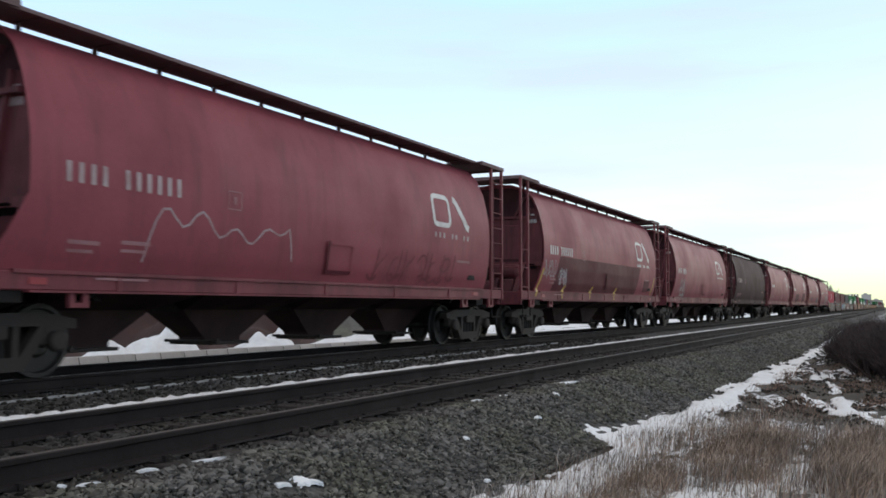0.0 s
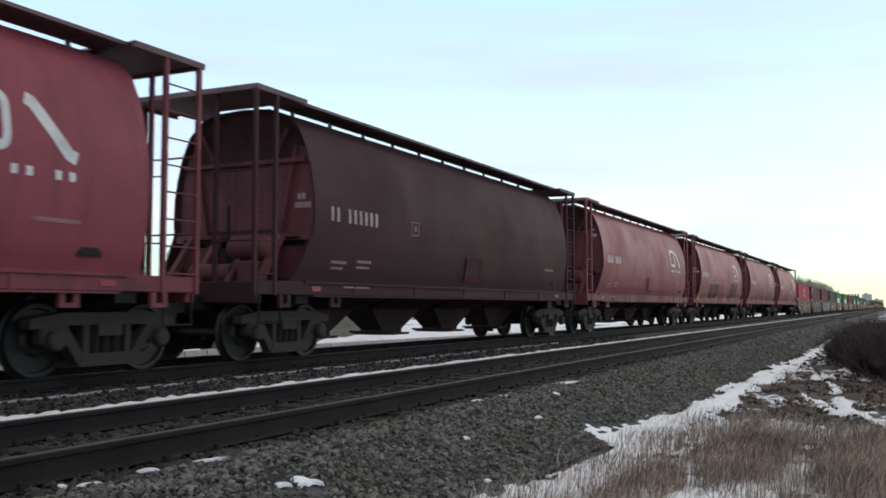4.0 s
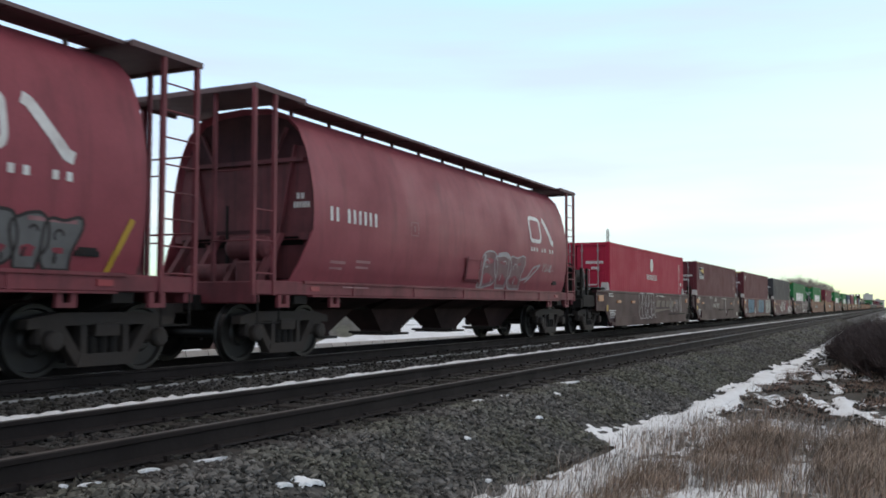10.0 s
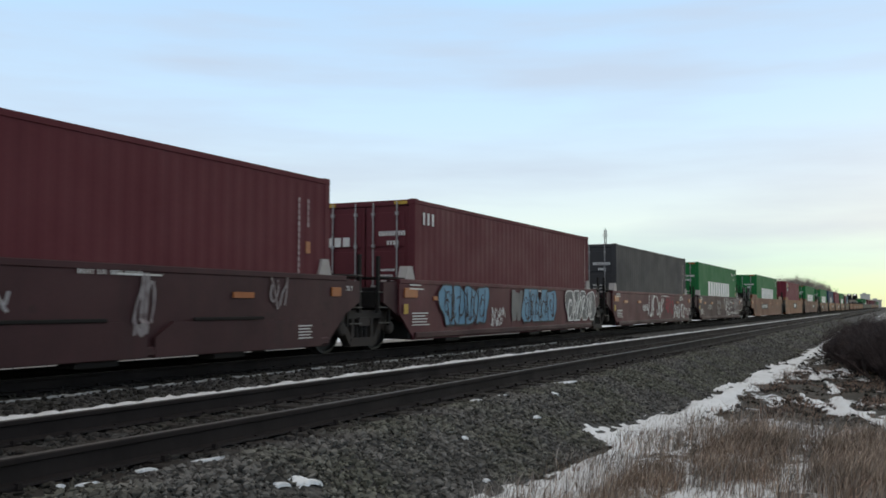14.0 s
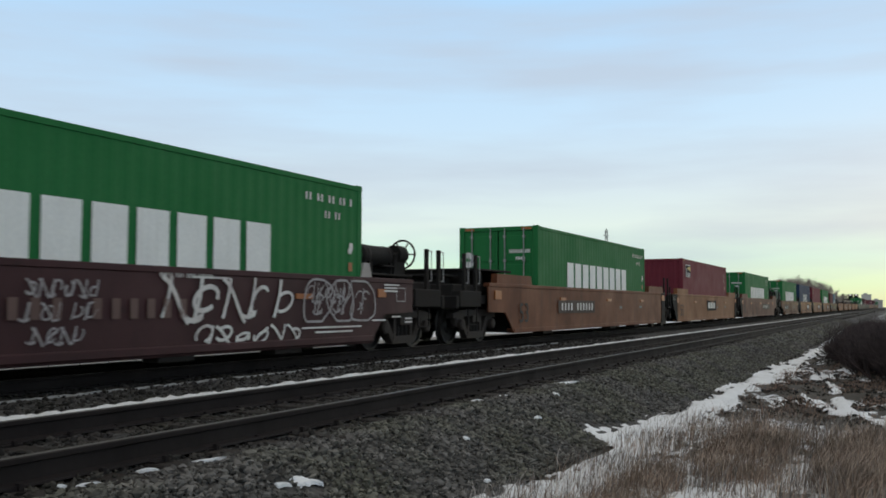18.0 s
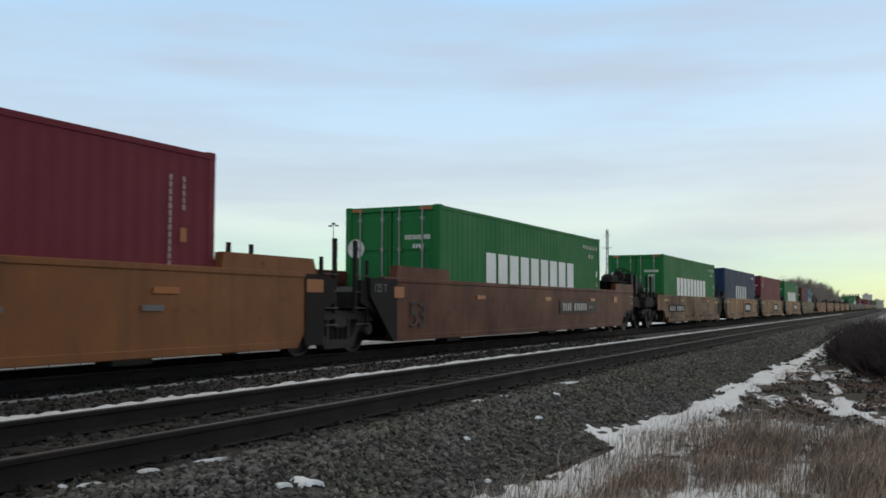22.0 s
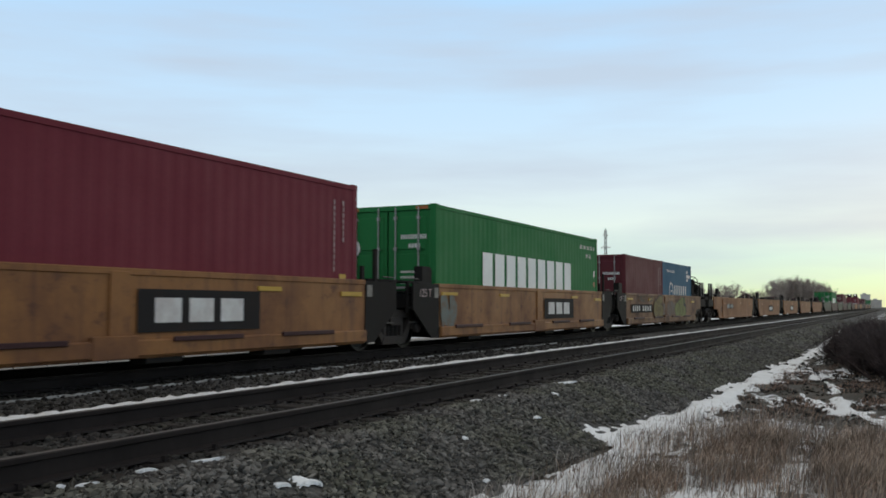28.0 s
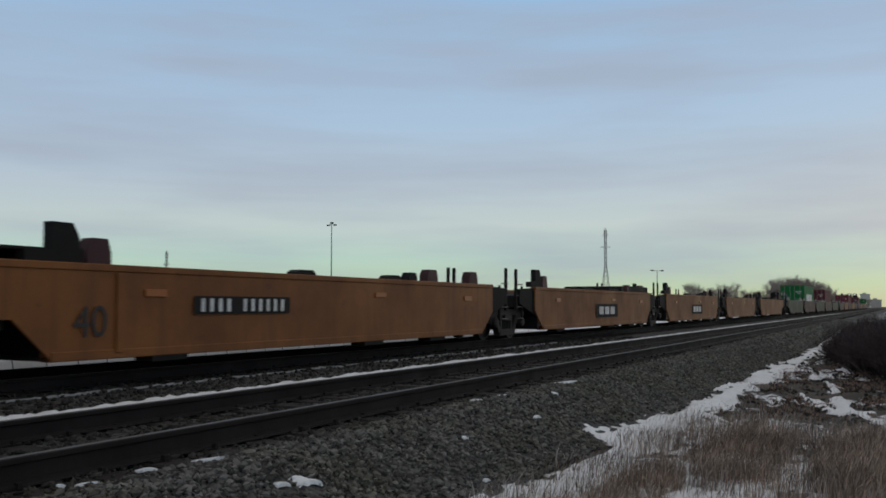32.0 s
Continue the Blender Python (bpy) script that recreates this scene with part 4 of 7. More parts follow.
def mound(name, label, x, y, z, rx, ry, h, material, seed, category):
    xs = [i / 14 for i in range(-14, 15)]
    verts = [(x + rx * u, y + ry * v, z + h * max(-0.05, (1 - (u * u + v * v) ** 0.8) * (0.85 + 0.5 * noise.noise((u * 2.5, v * 2.5, seed))))) for v in xs for u in xs]
    n = len(xs)
    me = bpy.data.meshes.new(name)
    me.from_pydata(verts, [], [(j * n + i, j * n + i + 1, (j + 1) * n + i + 1, (j + 1) * n + i) for j in range(n - 1) for i in range(n - 1)])
    me.materials.append(material)
    me.polygons.foreach_set("use_smooth", [True] * len(me.polygons))
    return tagged(new(name, me), label, category)


for i, (x, y, rx, ry, h) in enumerate(((-24, 26.0, 1.6, 2.1, 1.35), (-24.5, 24.0, 1.2, 1.4, 0.95), (-24, 32.0, 1.6, 1.7, 0.95), (-24.6, 33.6, 1.0, 1.2, 1.1), (-24, 39, 1.5, 5.0, 0.75), (-27, 21, 2.0, 3.0, 1.0), (-26, 14, 2, 5, 0.9), (-26, 50, 3, 9, 0.9))):
    tagged(mound("snow_mound", "ploughed heap of white snow behind concrete blocks", x, y, -1.2, rx, ry, h, SNOW, i, "snow heap"), group="snow heaps")
for y, ry, h in ((31.2, 3.4, 2.9), (38.6, 3.0, 2.1), (24.0, 2.6, 1.7)):
    tagged(mound("soil_mound", "heap of red-brown soil behind the snow", -29, y, -1.3, 3.0, ry, h, BRICKRED, 30 + y, "soil heap"), group="soil heaps")
mound("gravel_mound", "grey heap of crushed stone in the yard", -30, 48, -1.3, 3.0, 3.4, 1.7, STONE, 31, "gravel heap")


def mast(x, y, h, arms, label):
    m = thing("light_mast", label, "light mast", "yard light masts", (x, y, bed_height(x)))
    h -= bed_height(x)
    part("pole", Shape().tube((0, 0, -0.2), (0, 0, h), 0.16, 10, 0.07), STEEL, m)
    part("base", Shape().box(-0.35, 0.35, -0.35, 0.35, -0.2, 0.35, 0.05), CONCRETE, m)
    for dx, dz in arms:
        part("arm", Shape().tube((0, 0, h - 0.15), (dx, 0, h - dz), 0.05, 6), STEEL, m)
        part("lamp_head", Shape().box(dx - 0.32, dx + 0.32, -0.22, 0.22, h - dz - 0.12, h - dz + 0.14, 0.06), PLACARD, m)


mast(-96.9, 150, 16.6, ((-0.75, 0.45), (0.75, 0.45), (0.0, 0.0)), "tall grey high-mast yard light with three heads")
mast(-48.7, 210, 8.9, ((-1.15, 0.05), (1.15, 0.15)), "grey lamp post with two arms beyond the train")


def pylon(x, y, h, label):
    p = thing("lattice_tower", label, "pylon", "power line towers", (x, y, bed_height(x)))
    h -= bed_height(x)
    legs = [(-1, -1), (1, -1), (1, 1), (-1, 1)]

    def half(z):
        return 1.9 * (1 - min(z / (h * 0.55), 1)) + 0.42
    zs = [h * 0.55 * (1 - (1 - i / 7) ** 1.3) for i in range(8)] + [h * (0.55 + 0.45 * (i + 1) / 7) for i in range(7)]
    for sx, sy in legs:
        leg = Shape()
        for a, b in zip(zs[:-1], zs[1:]):
            leg.tube((sx * half(a), sy * half(a), a), (sx * half(b), sy * half(b), b), 0.10, 5)
        part("leg", leg, STEEL, p)
    br = Shape()
    for a, b in zip(zs[:-1], zs[1:]):
        for (sx, sy), (tx, ty) in zip(legs, legs[1:] + legs[:1]):
            br.tube((sx * half(a), sy * half(a), a), (tx * half(b), ty * half(b), b), 0.05, 4)
            br.tube((tx * half(a), ty * half(a), a), (sx * half(b), sy * half(b), b), 0.05, 4)
    part("bracing", br, STEEL, p)
    for z, w in ((h * 0.78, 2.2), (h * 0.93, 1.3)):
        part("cross_arm", Shape().tube((-w, 0, z), (w, 0, z), 0.10, 5).tube((-w, 0, z), (0, 0, z + 0.9), 0.06, 4).tube((w, 0, z), (0, 0, z + 0.9), 0.06, 4), STEEL, p)
    part("peak", Shape().tube((0, 0, h), (0, 0, h + 0.8), 0.2, 5, 0.08), STEEL, p)


pylon(-115.4, 400, 34.5, "grey steel lattice tower far behind the train")
pylon(-321.6, 350, 27.0, "small distant grey lattice tower")


def block_building(x, y, w, d, h, label):
    b = thing("far_building", label, "building", "", (x, y, -1.5))
    part("wall", Shape().box(-w / 2, w / 2, -d / 2, d / 2, 0, h + 1.5), FARWALL, b)
    part("roof", Shape().box(-w / 2 - 0.3, w / 2 + 0.3, -d / 2 - 0.3, d / 2 + 0.3, h + 1.5, h + 2.0), FARGLASS, b)
    part("penthouse", Shape().box(-w * 0.3, w * 0.1, -d * 0.2, d * 0.2, h + 2.0, h + 3.0), FARWALL, b)


block_building(-20.5, 720, 6, 12, 8.8, "pale grey tower block on the horizon")
block_building(-14.0, 735, 7, 12, 5.0, "low grey building on the horizon")


def signal_gantry():
    """A dark cantilever signal beyond the bend of the train, two lamps lit."""
    lit = bpy.data.materials.new("signal_lamp_lit")
    lit.use_nodes = True
    glow = lit.node_tree.nodes["Principled BSDF"]
    glow.inputs["Emission Color"].default_value, glow.inputs["Emission Strength"].default_value = (1.0, 0.97, 0.9, 1), 1.3
    g = thing("signal_gantry", "dark steel cantilever signal with two lit white lamps", "signal", "", (-16.4, 330, bed_height(-16.4)))
    base = -bed_height(-16.4)
    part("mast", Shape().box(-0.25, 0.25, -0.25, 0.25, -0.3, base + 5.0, 0.03), RAIL, g)
    part("arm", Shape().box(0.2, 5.4, -0.2, 0.2, base + 3.0, base + 3.3, 0.03), RAIL, g)
    part("brace", Shape().tube((0.2, 0, base + 4.9), (4.4, 0, base + 3.3), 0.05, 6), RAIL, g)
    for x in (2.3, 3.95):
        head = part("signal_head", Shape().box(x - 0.7, x + 0.7, -0.5, -0.2, base + 3.1, base + 4.9, 0.2), BLACK, g, "black signal head")
        part("lamp", Shape().lathe([(-0.06, 0.0), (-0.04, 0.15), (0.0, 0.19)], (x, -0.5, base + 4.55), "y", 16), lit, head, "lit white signal lamp")


signal_gantry()

# ---- rolling stock ----
# A car's own space: x across (towards the camera), y along the line, z = 0 at the rail head.
MOVING = []          # (thing, place along the train)
WHEELSETS = {1: [], -1: []}
R_WHEEL = 0.457


def wheelset_mesh():
    s = Shape().tube((-0.95, 0, 0), (0.95, 0, 0), 0.085, 14)
    for k in (-1, 1):
        prof = [(-0.02, 0.085), (-0.05, 0.17), (-0.03, 0.20), (-0.015, 0.38), (-0.075, 0.41), (-0.075, 0.485), (-0.045, 0.485), (-0.03, R_WHEEL), (0.065, R_WHEEL - 0.005), (0.065, 0.40), (0.02, 0.38), (0.02, 0.21), (0.06, 0.17), (0.06, 0.085)]
        s.lathe([(k * (0.7525 + w), r) for w, r in prof], (0, 0, 0), "x", 36)
    return s.mesh("wheelset", WHEEL)


WHEELSET = wheelset_mesh()


def side_frame_mesh():
    s = Shape()
    s.prism([(-1.22, 0.60), (-1.22, 0.72), (-0.75, 0.80), (0.75, 0.80), (1.22, 0.72), (1.22, 0.60), (0.62, 0.64), (-0.62, 0.64)], "x", -0.09, 0.09)
    for k in (-1, 1):
        s.prism([(k * 0.70, 0.68), (k * 0.86, 0.66), (k * 0.46, 0.12), (k * 0.30, 0.14)], "x", -0.08, 0.08)
        s.prism([(k * 0.30, 0.66), (k * 0.40, 0.66), (k * 0.40, 0.28), (k * 0.30, 0.28)], "x", -0.07, 0.07)
        s.box(-0.085, 0.085, k * 0.89 - 0.17, k * 0.89 + 0.17, 0.40, 0.68, 0.03)
    s.prism([(-0.48, 0.12), (0.48, 0.12), (0.42, 0.28), (-0.42, 0.28)], "x", -0.09, 0.09)
    return s.mesh("side_frame", TRUCK)


SIDE_FRAME = side_frame_mesh()
SPRING = Shape().tube((0, 0, 0.28), (0, 0, 0.5), 0.07, 10).mesh("spring", BLACK)
CAP = Shape().lathe([(0.0, 0.13), (0.09, 0.13), (0.12, 0.10), (0.13, 0.0)], (0, 0, 0), "x", 16).mesh("bearing_cap", TRUCK)
BOLSTER = Shape().prism([(-1.12, 0.50), (1.12, 0.50), (1.12, 0.66), (0.5, 0.80), (-0.5, 0.80), (-1.12, 0.66)], "y", -0.2, 0.2).tube((0, 0, 0.8), (0, 0, 0.95), 0.3, 16).mesh("truck", TRUCK)


def truck(parent, y):
    """A two-axle truck: bolster, two cast side frames with springs and bearing caps, two wheelsets."""
    t = part("truck", BOLSTER, TRUCK, parent, "dark cast steel two-axle truck", (0, y, 0))
    for k in (-1, 1):
        part("side_frame", SIDE_FRAME, TRUCK, t, at=(k * 1.0, 0, 0))
        for d in (-0.17, 0, 0.17):
            part("spring", SPRING, BLACK, t, at=(k * 1.0, d, 0))
        for e in (-1, 1):
            part("bearing_cap", CAP, TRUCK, t, at=pose(k * 1.08, e * 0.89, R_WHEEL, 0, 0, 0 if k > 0 else 180))
    for e in (-1, 1):
        w = part("wheelset", WHEELSET, WHEEL, t, at=(0, e * 0.89, R_WHEEL))
        WHEELSETS[e].append(w)
    return t


COUPLER = Shape().box(-0.1, 0.1, -0.55, 0.28, -0.09, 0.09, 0.02).prism([(-0.16, 0.25), (-0.16, 0.48), (-0.05, 0.62), (0.14, 0.56), (0.19, 0.40), (0.13, 0.25)], "z", -0.16, 0.16).mesh("coupler", TRUCK)
HOSE = Shape().bent([(0.3, 0.1, 0), (0.32, 0.25, -0.18), (0.3, 0.42, -0.38), (0.22, 0.58, -0.44)], 0.025).mesh("brake_hose", BLACK)

# ---- covered hoppers ----
HP = 16.93           # spacing of the hoppers
SECTION = [(1.36, 1.27), (1.45, 1.55), (1.51, 1.95), (1.535, 2.4), (1.52, 2.8), (1.455, 3.17), (1.355, 3.55), (1.19, 3.91), (0.94, 4.155), (0.57, 4.285), (0.0, 4.32)]


def hopper_side(z):
    """Half-width of the hopper's shell at height z, a hair proud."""
    for (a, b), (c, d) in zip(SECTION[:-1], SECTION[1:]):
        if b <= z <= d:
            return a + (c - a) * (z - b) / (d - b) + 0.007
    return SECTION[0][0] + 0.007


def smooth_section(scale=1.0):
    pts = []
    for (a, b), (c, d) in zip(SECTION[:-1], SECTION[1:]):
        pts += [(a + (c - a) * k / 3, b + (d - b) * k / 3) for k in range(3)]
    pts.append(SECTION[-1])
    cz = 2.6
    full = pts + [(-x, z) for x, z in pts[-2::-1]]
    return [(x * scale, cz + (z - cz) * scale) for x, z in full]


def hopper_shell():
    stops = [(-6.28, 0.955), (-6.32, 0.985), (-6.4, 1.0), (-6.3, 1.0)]
    stops += [(6.6, 1.0), (6.7, 1.0), (6.62, 0.985), (6.58, 0.955)]
    rings = [[(x, y, z) for x, z in smooth_section(s)] for y, s in stops]
    return Shape().loft(rings)


def hopper(body, label, group="covered hopper cars"):
    h = thing("hopper_car", label, "hopper car", group)
    part("body", hopper_shell(), body, h)
    for y in (-3.25, 0.0, 3.25):
        ring = smooth_section(1.0012)
        part("weld_band", Shape().loft([[(x, y - 0.016, z) for x, z in ring], [(x, y + 0.016, z) for x, z in ring]], False), body, h)
    # the side sheets run on towards the sill at the braked end
    for k in (-1, 1):
        rings = []
        for i in range(7):
            z = 1.288 + 0.86 * i / 6
            x, y = hopper_side(z) - 0.009, -6.40 - 0.44 * (1 - i / 6)
            rings.append([(k * (x - 0.03), -6.36, z), (k * x, -6.36, z), (k * x, y, z), (k * (x - 0.03), y, z)])
        part("wing_sheet", Shape().loft(rings), body, h)
    # side sills, end floors and frame
    for k in (-1, 1):
        part("side_sill", Shape().box(min(k * 1.26, k * 1.40), max(k * 1.26, k * 1.40), -7.75, 7.75, 1.06, 1.285, 0.015).box(min(k * 1.24, k * 1.46), max(k * 1.24, k * 1.46), -6.3, 6.3, 1.035, 1.062).box(min(k * 1.38, k * 1.43), max(k * 1.38, k * 1.43), -6.5, 6.5, 1.255, 1.30), SILL, h)
    for y in (-6.15, 6.15):
        part("reflector", Shape().box(1.40, 1.412, y - 0.13, y + 0.13, 1.13, 1.21), RED_REFLECTOR, h, "red reflective strip")
    for y in (-4.9, -2.55, -0.15, 2.3, 4.75):
        part("seam_plate", Shape().box(1.395, 1.415, y - 0.04, y + 0.04, 1.065, 1.28), SILL, h)
    part("centre_sill", Shape().box(-0.35, 0.35, -7.9, 7.9, 0.80, 1.06, 0.02), BLACK, h)
    for e in (-1, 1):
        part("end_floor", Shape().box(-1.30, 1.30, min(e * 6.2, e * 7.72), max(e * 6.2, e * 7.72), 1.10, 1.18, 0.01), BOARD, h)
        part("end_sill", Shape().box(-1.38, 1.38, min(e * 7.62, e * 7.78), max(e * 7.62, e * 7.78), 0.92, 1.27, 0.02), SILL, h)
        bolster = Shape().prism([(-1.36, 1.06), (-1.36, 0.92), (-0.4, 0.72), (0.4, 0.72), (1.36, 0.92), (1.36, 1.06)], "y", e * 6.5 - 0.18, e * 6.5 + 0.18)
        part("body_bolster", bolster, BLACK, h)
        # jacking pad with a hole
        for k in (-1, 1):
            for y in (5.55, 7.05):
                pad = Shape().box(min(k * 1.36, k * 1.42), max(k * 1.36, k * 1.42), e * y - 0.15, e * y - 0.06, 0.86, 1.06).box(min(k * 1.36, k * 1.42), max(k * 1.36, k * 1.42), e * y + 0.06, e * y + 0.15, 0.86, 1.06).box(min(k * 1.36, k * 1.42), max(k * 1.36, k * 1.42), e * y - 0.06, e * y + 0.06, 0.86, 0.92)
                part("jacking_pad", pad, SILL, h)
        off = 0.2 if e > 0 else 0.1
        section_ = [(x, z) for x, z in smooth_section(0.95)]
        part("end_sheet", Shape().prism(section_, "y", off + min(e * 6.376, e * 6.388), off + max(e * 6.376, e * 6.388)), END_SHADED, h, "sooty dark red end sheet")
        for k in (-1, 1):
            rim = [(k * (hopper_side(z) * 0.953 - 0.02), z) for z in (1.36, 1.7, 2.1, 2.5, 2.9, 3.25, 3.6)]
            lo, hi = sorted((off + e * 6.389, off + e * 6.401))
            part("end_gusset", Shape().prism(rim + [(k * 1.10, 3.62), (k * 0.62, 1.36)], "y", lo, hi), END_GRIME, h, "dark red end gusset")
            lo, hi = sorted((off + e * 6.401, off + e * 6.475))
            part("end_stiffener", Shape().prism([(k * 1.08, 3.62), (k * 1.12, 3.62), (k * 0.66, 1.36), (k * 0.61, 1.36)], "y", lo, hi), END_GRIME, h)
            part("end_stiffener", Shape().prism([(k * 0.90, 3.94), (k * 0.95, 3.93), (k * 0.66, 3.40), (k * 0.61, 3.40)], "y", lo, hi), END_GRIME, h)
        # lighter red paints the lit part of the end sheet below the ledge
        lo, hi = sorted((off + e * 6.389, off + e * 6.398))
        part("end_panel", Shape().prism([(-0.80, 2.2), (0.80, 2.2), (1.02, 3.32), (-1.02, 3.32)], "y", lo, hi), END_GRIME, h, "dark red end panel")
        # end: slope sheet, bulkhead stiffeners and struts
        part("slope_sheet", Shape().prism([(e * 6.40, 2.05), (e * 6.46, 2.05), (e * 5.15, 0.95), (e * 5.05, 0.95)], "x", -1.25, 1.25), BLACK, h)
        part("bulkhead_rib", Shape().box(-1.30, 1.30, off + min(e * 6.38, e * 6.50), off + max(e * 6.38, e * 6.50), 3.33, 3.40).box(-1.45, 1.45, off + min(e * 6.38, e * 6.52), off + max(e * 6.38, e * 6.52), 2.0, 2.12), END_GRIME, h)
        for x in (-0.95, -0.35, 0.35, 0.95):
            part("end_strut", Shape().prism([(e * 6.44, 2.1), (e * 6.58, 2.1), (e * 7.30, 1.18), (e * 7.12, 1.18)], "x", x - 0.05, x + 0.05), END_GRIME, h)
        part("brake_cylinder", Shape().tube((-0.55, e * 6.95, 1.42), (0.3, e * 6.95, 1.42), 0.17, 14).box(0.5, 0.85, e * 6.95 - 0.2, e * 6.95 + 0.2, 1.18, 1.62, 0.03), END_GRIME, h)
        if e > 0:
            stand_ = part("brake_stand", Shape().box(-0.62, -0.34, e * 7.2 - 0.1, e * 7.2 + 0.1, 1.18, 2.35, 0.02).box(-0.75, -0.2, e * 7.2 - 0.13, e * 7.2 + 0.13, 1.9, 2.3, 0.03), BLACK, h, "black hand-brake stand")
            ring_ = [(-0.48 + 0.28 * math.cos(i * math.pi / 12), e * 7.42, 2.1 + 0.28 * math.sin(i * math.pi / 12)) for i in range(25)]
            part("brake_wheel", Shape().bent(ring_, 0.018, 6).tube((-0.76, e * 7.42, 2.1), (-0.2, e * 7.42, 2.1), 0.014, 6).tube((-0.48, e * 7.42, 1.82), (-0.48, e * 7.42, 2.38), 0.014, 6).tube((-0.48, e * 7.2, 2.1), (-0.48, e * 7.44, 2.1), 0.04, 8), BLACK, stand_, "black hand-brake wheel")
        part("air_reservoir", Shape().lathe([(-0.42, 0.0), (-0.40, 0.15), (-0.34, 0.2), (0.34, 0.2), (0.40, 0.15), (0.42, 0.0)], (0.55, e * 6.82, 1.85), "x", 16), END_GRIME, h)
        part("brake_pipe", Shape().bent([(0.15, e * 6.9, 1.2), (0.15, e * 6.9, 1.75), (0.35, e * 6.85, 1.85)], 0.025, 6).tube((-0.1, e * 6.62, 1.2), (-0.1, e * 6.62, 2.6), 0.025, 6), BLACK, h)
        part("coupler", COUPLER, TRUCK, h, at=pose(0, e * 7.9, 0.85, 0, 0, 0 if e > 0 else 180))
        part("brake_hose", HOSE, BLACK, h, at=pose(0, e * 7.85, 0.8, 0, 0, 0 if e > 0 else 180))
        truck(h, e * 6.5)
        # roof platform with its posts and ladders
        plat = Shape().box(-1.42, 1.42, min(e * 6.5, e * 7.85), max(e * 6.5, e * 7.85), 4.305, 4.335)
        plat.box(1.38, 1.43, min(e * 6.5, e * 7.85), max(e * 6.5, e * 7.85), 4.255, 4.34).box(-1.43, -1.38, min(e * 6.5, e * 7.85), max(e * 6.5, e * 7.85), 4.255, 4.34).box(-1.43, 1.43, min(e * 7.81, e * 7.86), max(e * 7.81, e * 7.86), 4.255, 4.34)
        part("roof_platform", plat, BOARD, h)
        for k in (-1, 1):
            ends = (7.31, 7.83) if e < 0 else (7.12, 7.78)
            for y in ends:
                part("ladder_post", Shape().box(k * 1.39 - 0.03, k * 1.39 + 0.03, e * y - 0.035, e * y + 0.035, 1.05, 4.28), SILL, h)
            for z in (1.39, 1.90, 2.38) if k > 0 and e < 0 else [1.32 + 0.37 * i for i in range(8)]:
                part("rung", Shape().tube((k * 1.40, e * ends[0], z), (k * 1.40, e * ends[1], z), 0.014, 6), SILL, h)
            part("end_post", Shape().box(k * 0.55 - 0.03, k * 0.55 + 0.03, e * 7.74 - 0.03, e * 7.74 + 0.03, 1.25, 4.28), SILL, h)
            pieces("grab_iron", Shape().tube((k * 0.55, e * 7.8, 1.9), (k * 1.39, e * 7.8, 1.9), 0.014, 6).tube((k * 0.55, e * 7.8, 3.0), (k * 1.39, e * 7.8, 3.0), 0.014, 6), SILL, h, gap=0.1)
            stirrup = Shape().bent([(k * 1.39, e * 7.15, 1.05), (k * 1.39, e * 7.15, 0.62), (k * 1.39, e * 7.7, 0.62), (k * 1.39, e * 7.7, 1.05)], 0.016, 6)
            part("stirrup", stirrup, BLACK, h)
    # running boards along the roof, on brackets
    for k in (-1, 1):
        rb = Shape().box(min(k * 0.64, k * 1.26), max(k * 0.64, k * 1.26), -6.52, 6.52, 4.314, 4.338).box(min(k * 1.24, k * 1.27), max(k * 1.24, k * 1.27), -6.52, 6.52, 4.29, 4.340)
        part("running_board", rb, BOARD, h)
        for y in [-6.0 + 1.2 * i for i in range(11)]:
            part("bracket", Shape().box(min(k * 0.74, k * 0.80), max(k * 0.74, k * 0.80), y - 0.02, y + 0.02, 4.17, 4.314).box(min(k * 0.80, k * 1.22), max(k * 0.80, k * 1.22), y - 0.018, y + 0.018, 4.292, 4.314), BOARD, h)
    for y in (-4.55, -2.45, -0.35, 1.75, 3.6):
        part("hatch_cover", Shape().box(-0.33, 0.33, y - 0.62, y + 0.62, 4.28, 4.375, 0.03), body, h)
    # discharge hoppers under the floor
    for y in (-4.40, -1.49, 1.42, 4.34):
        def slab(hx, hy, z):
            return [(hx, y - hy, z), (hx, y + hy, z), (-hx, y + hy, z), (-hx, y - hy, z)]
        ring = [slab(1.15, 1.42, 1.06), slab(0.40, 1.10, 0.82), slab(0.26, 0.45, 0.38), slab(0.26, 0.45, 0.30)]
        ch = part("discharge_hopper", Shape().loft(ring[::-1]), CHUTE, h)
        part("outlet_gate", Shape().box(-0.45, 0.45, y - 0.47, y + 0.47, 0.26, 0.31, 0.01).tube((-0.5, y - 0.50, 0.32), (0.56, y - 0.50, 0.32), 0.025, 8).tube((0.55, y - 0.50, 0.32), (0.60, y - 0.50, 0.32), 0.045, 8), TRUCK, ch)
    # side details
    def raised(z):
        return hopper_side(z) + 0.02
    part("inspection_door", bars(Shape(), raised, -0.25, 0.5, 1.50, 1.94), body, h)
    for a, b, c, d in ((-0.32, -0.25, 1.44, 2.0), (0.5, 0.57, 1.44, 2.0), (-0.25, 0.5, 1.44, 1.50), (-0.25, 0.5, 1.94, 2.0)):
        # left and bottom rims take a darker paint: the frame's shading as colour
        part("door_rim", bars(Shape(), lambda z: hopper_side(z) + 0.045, a, b, c, d), HOPPER_PATCH if b < 0 or d < 1.6 else body, h)
    return h


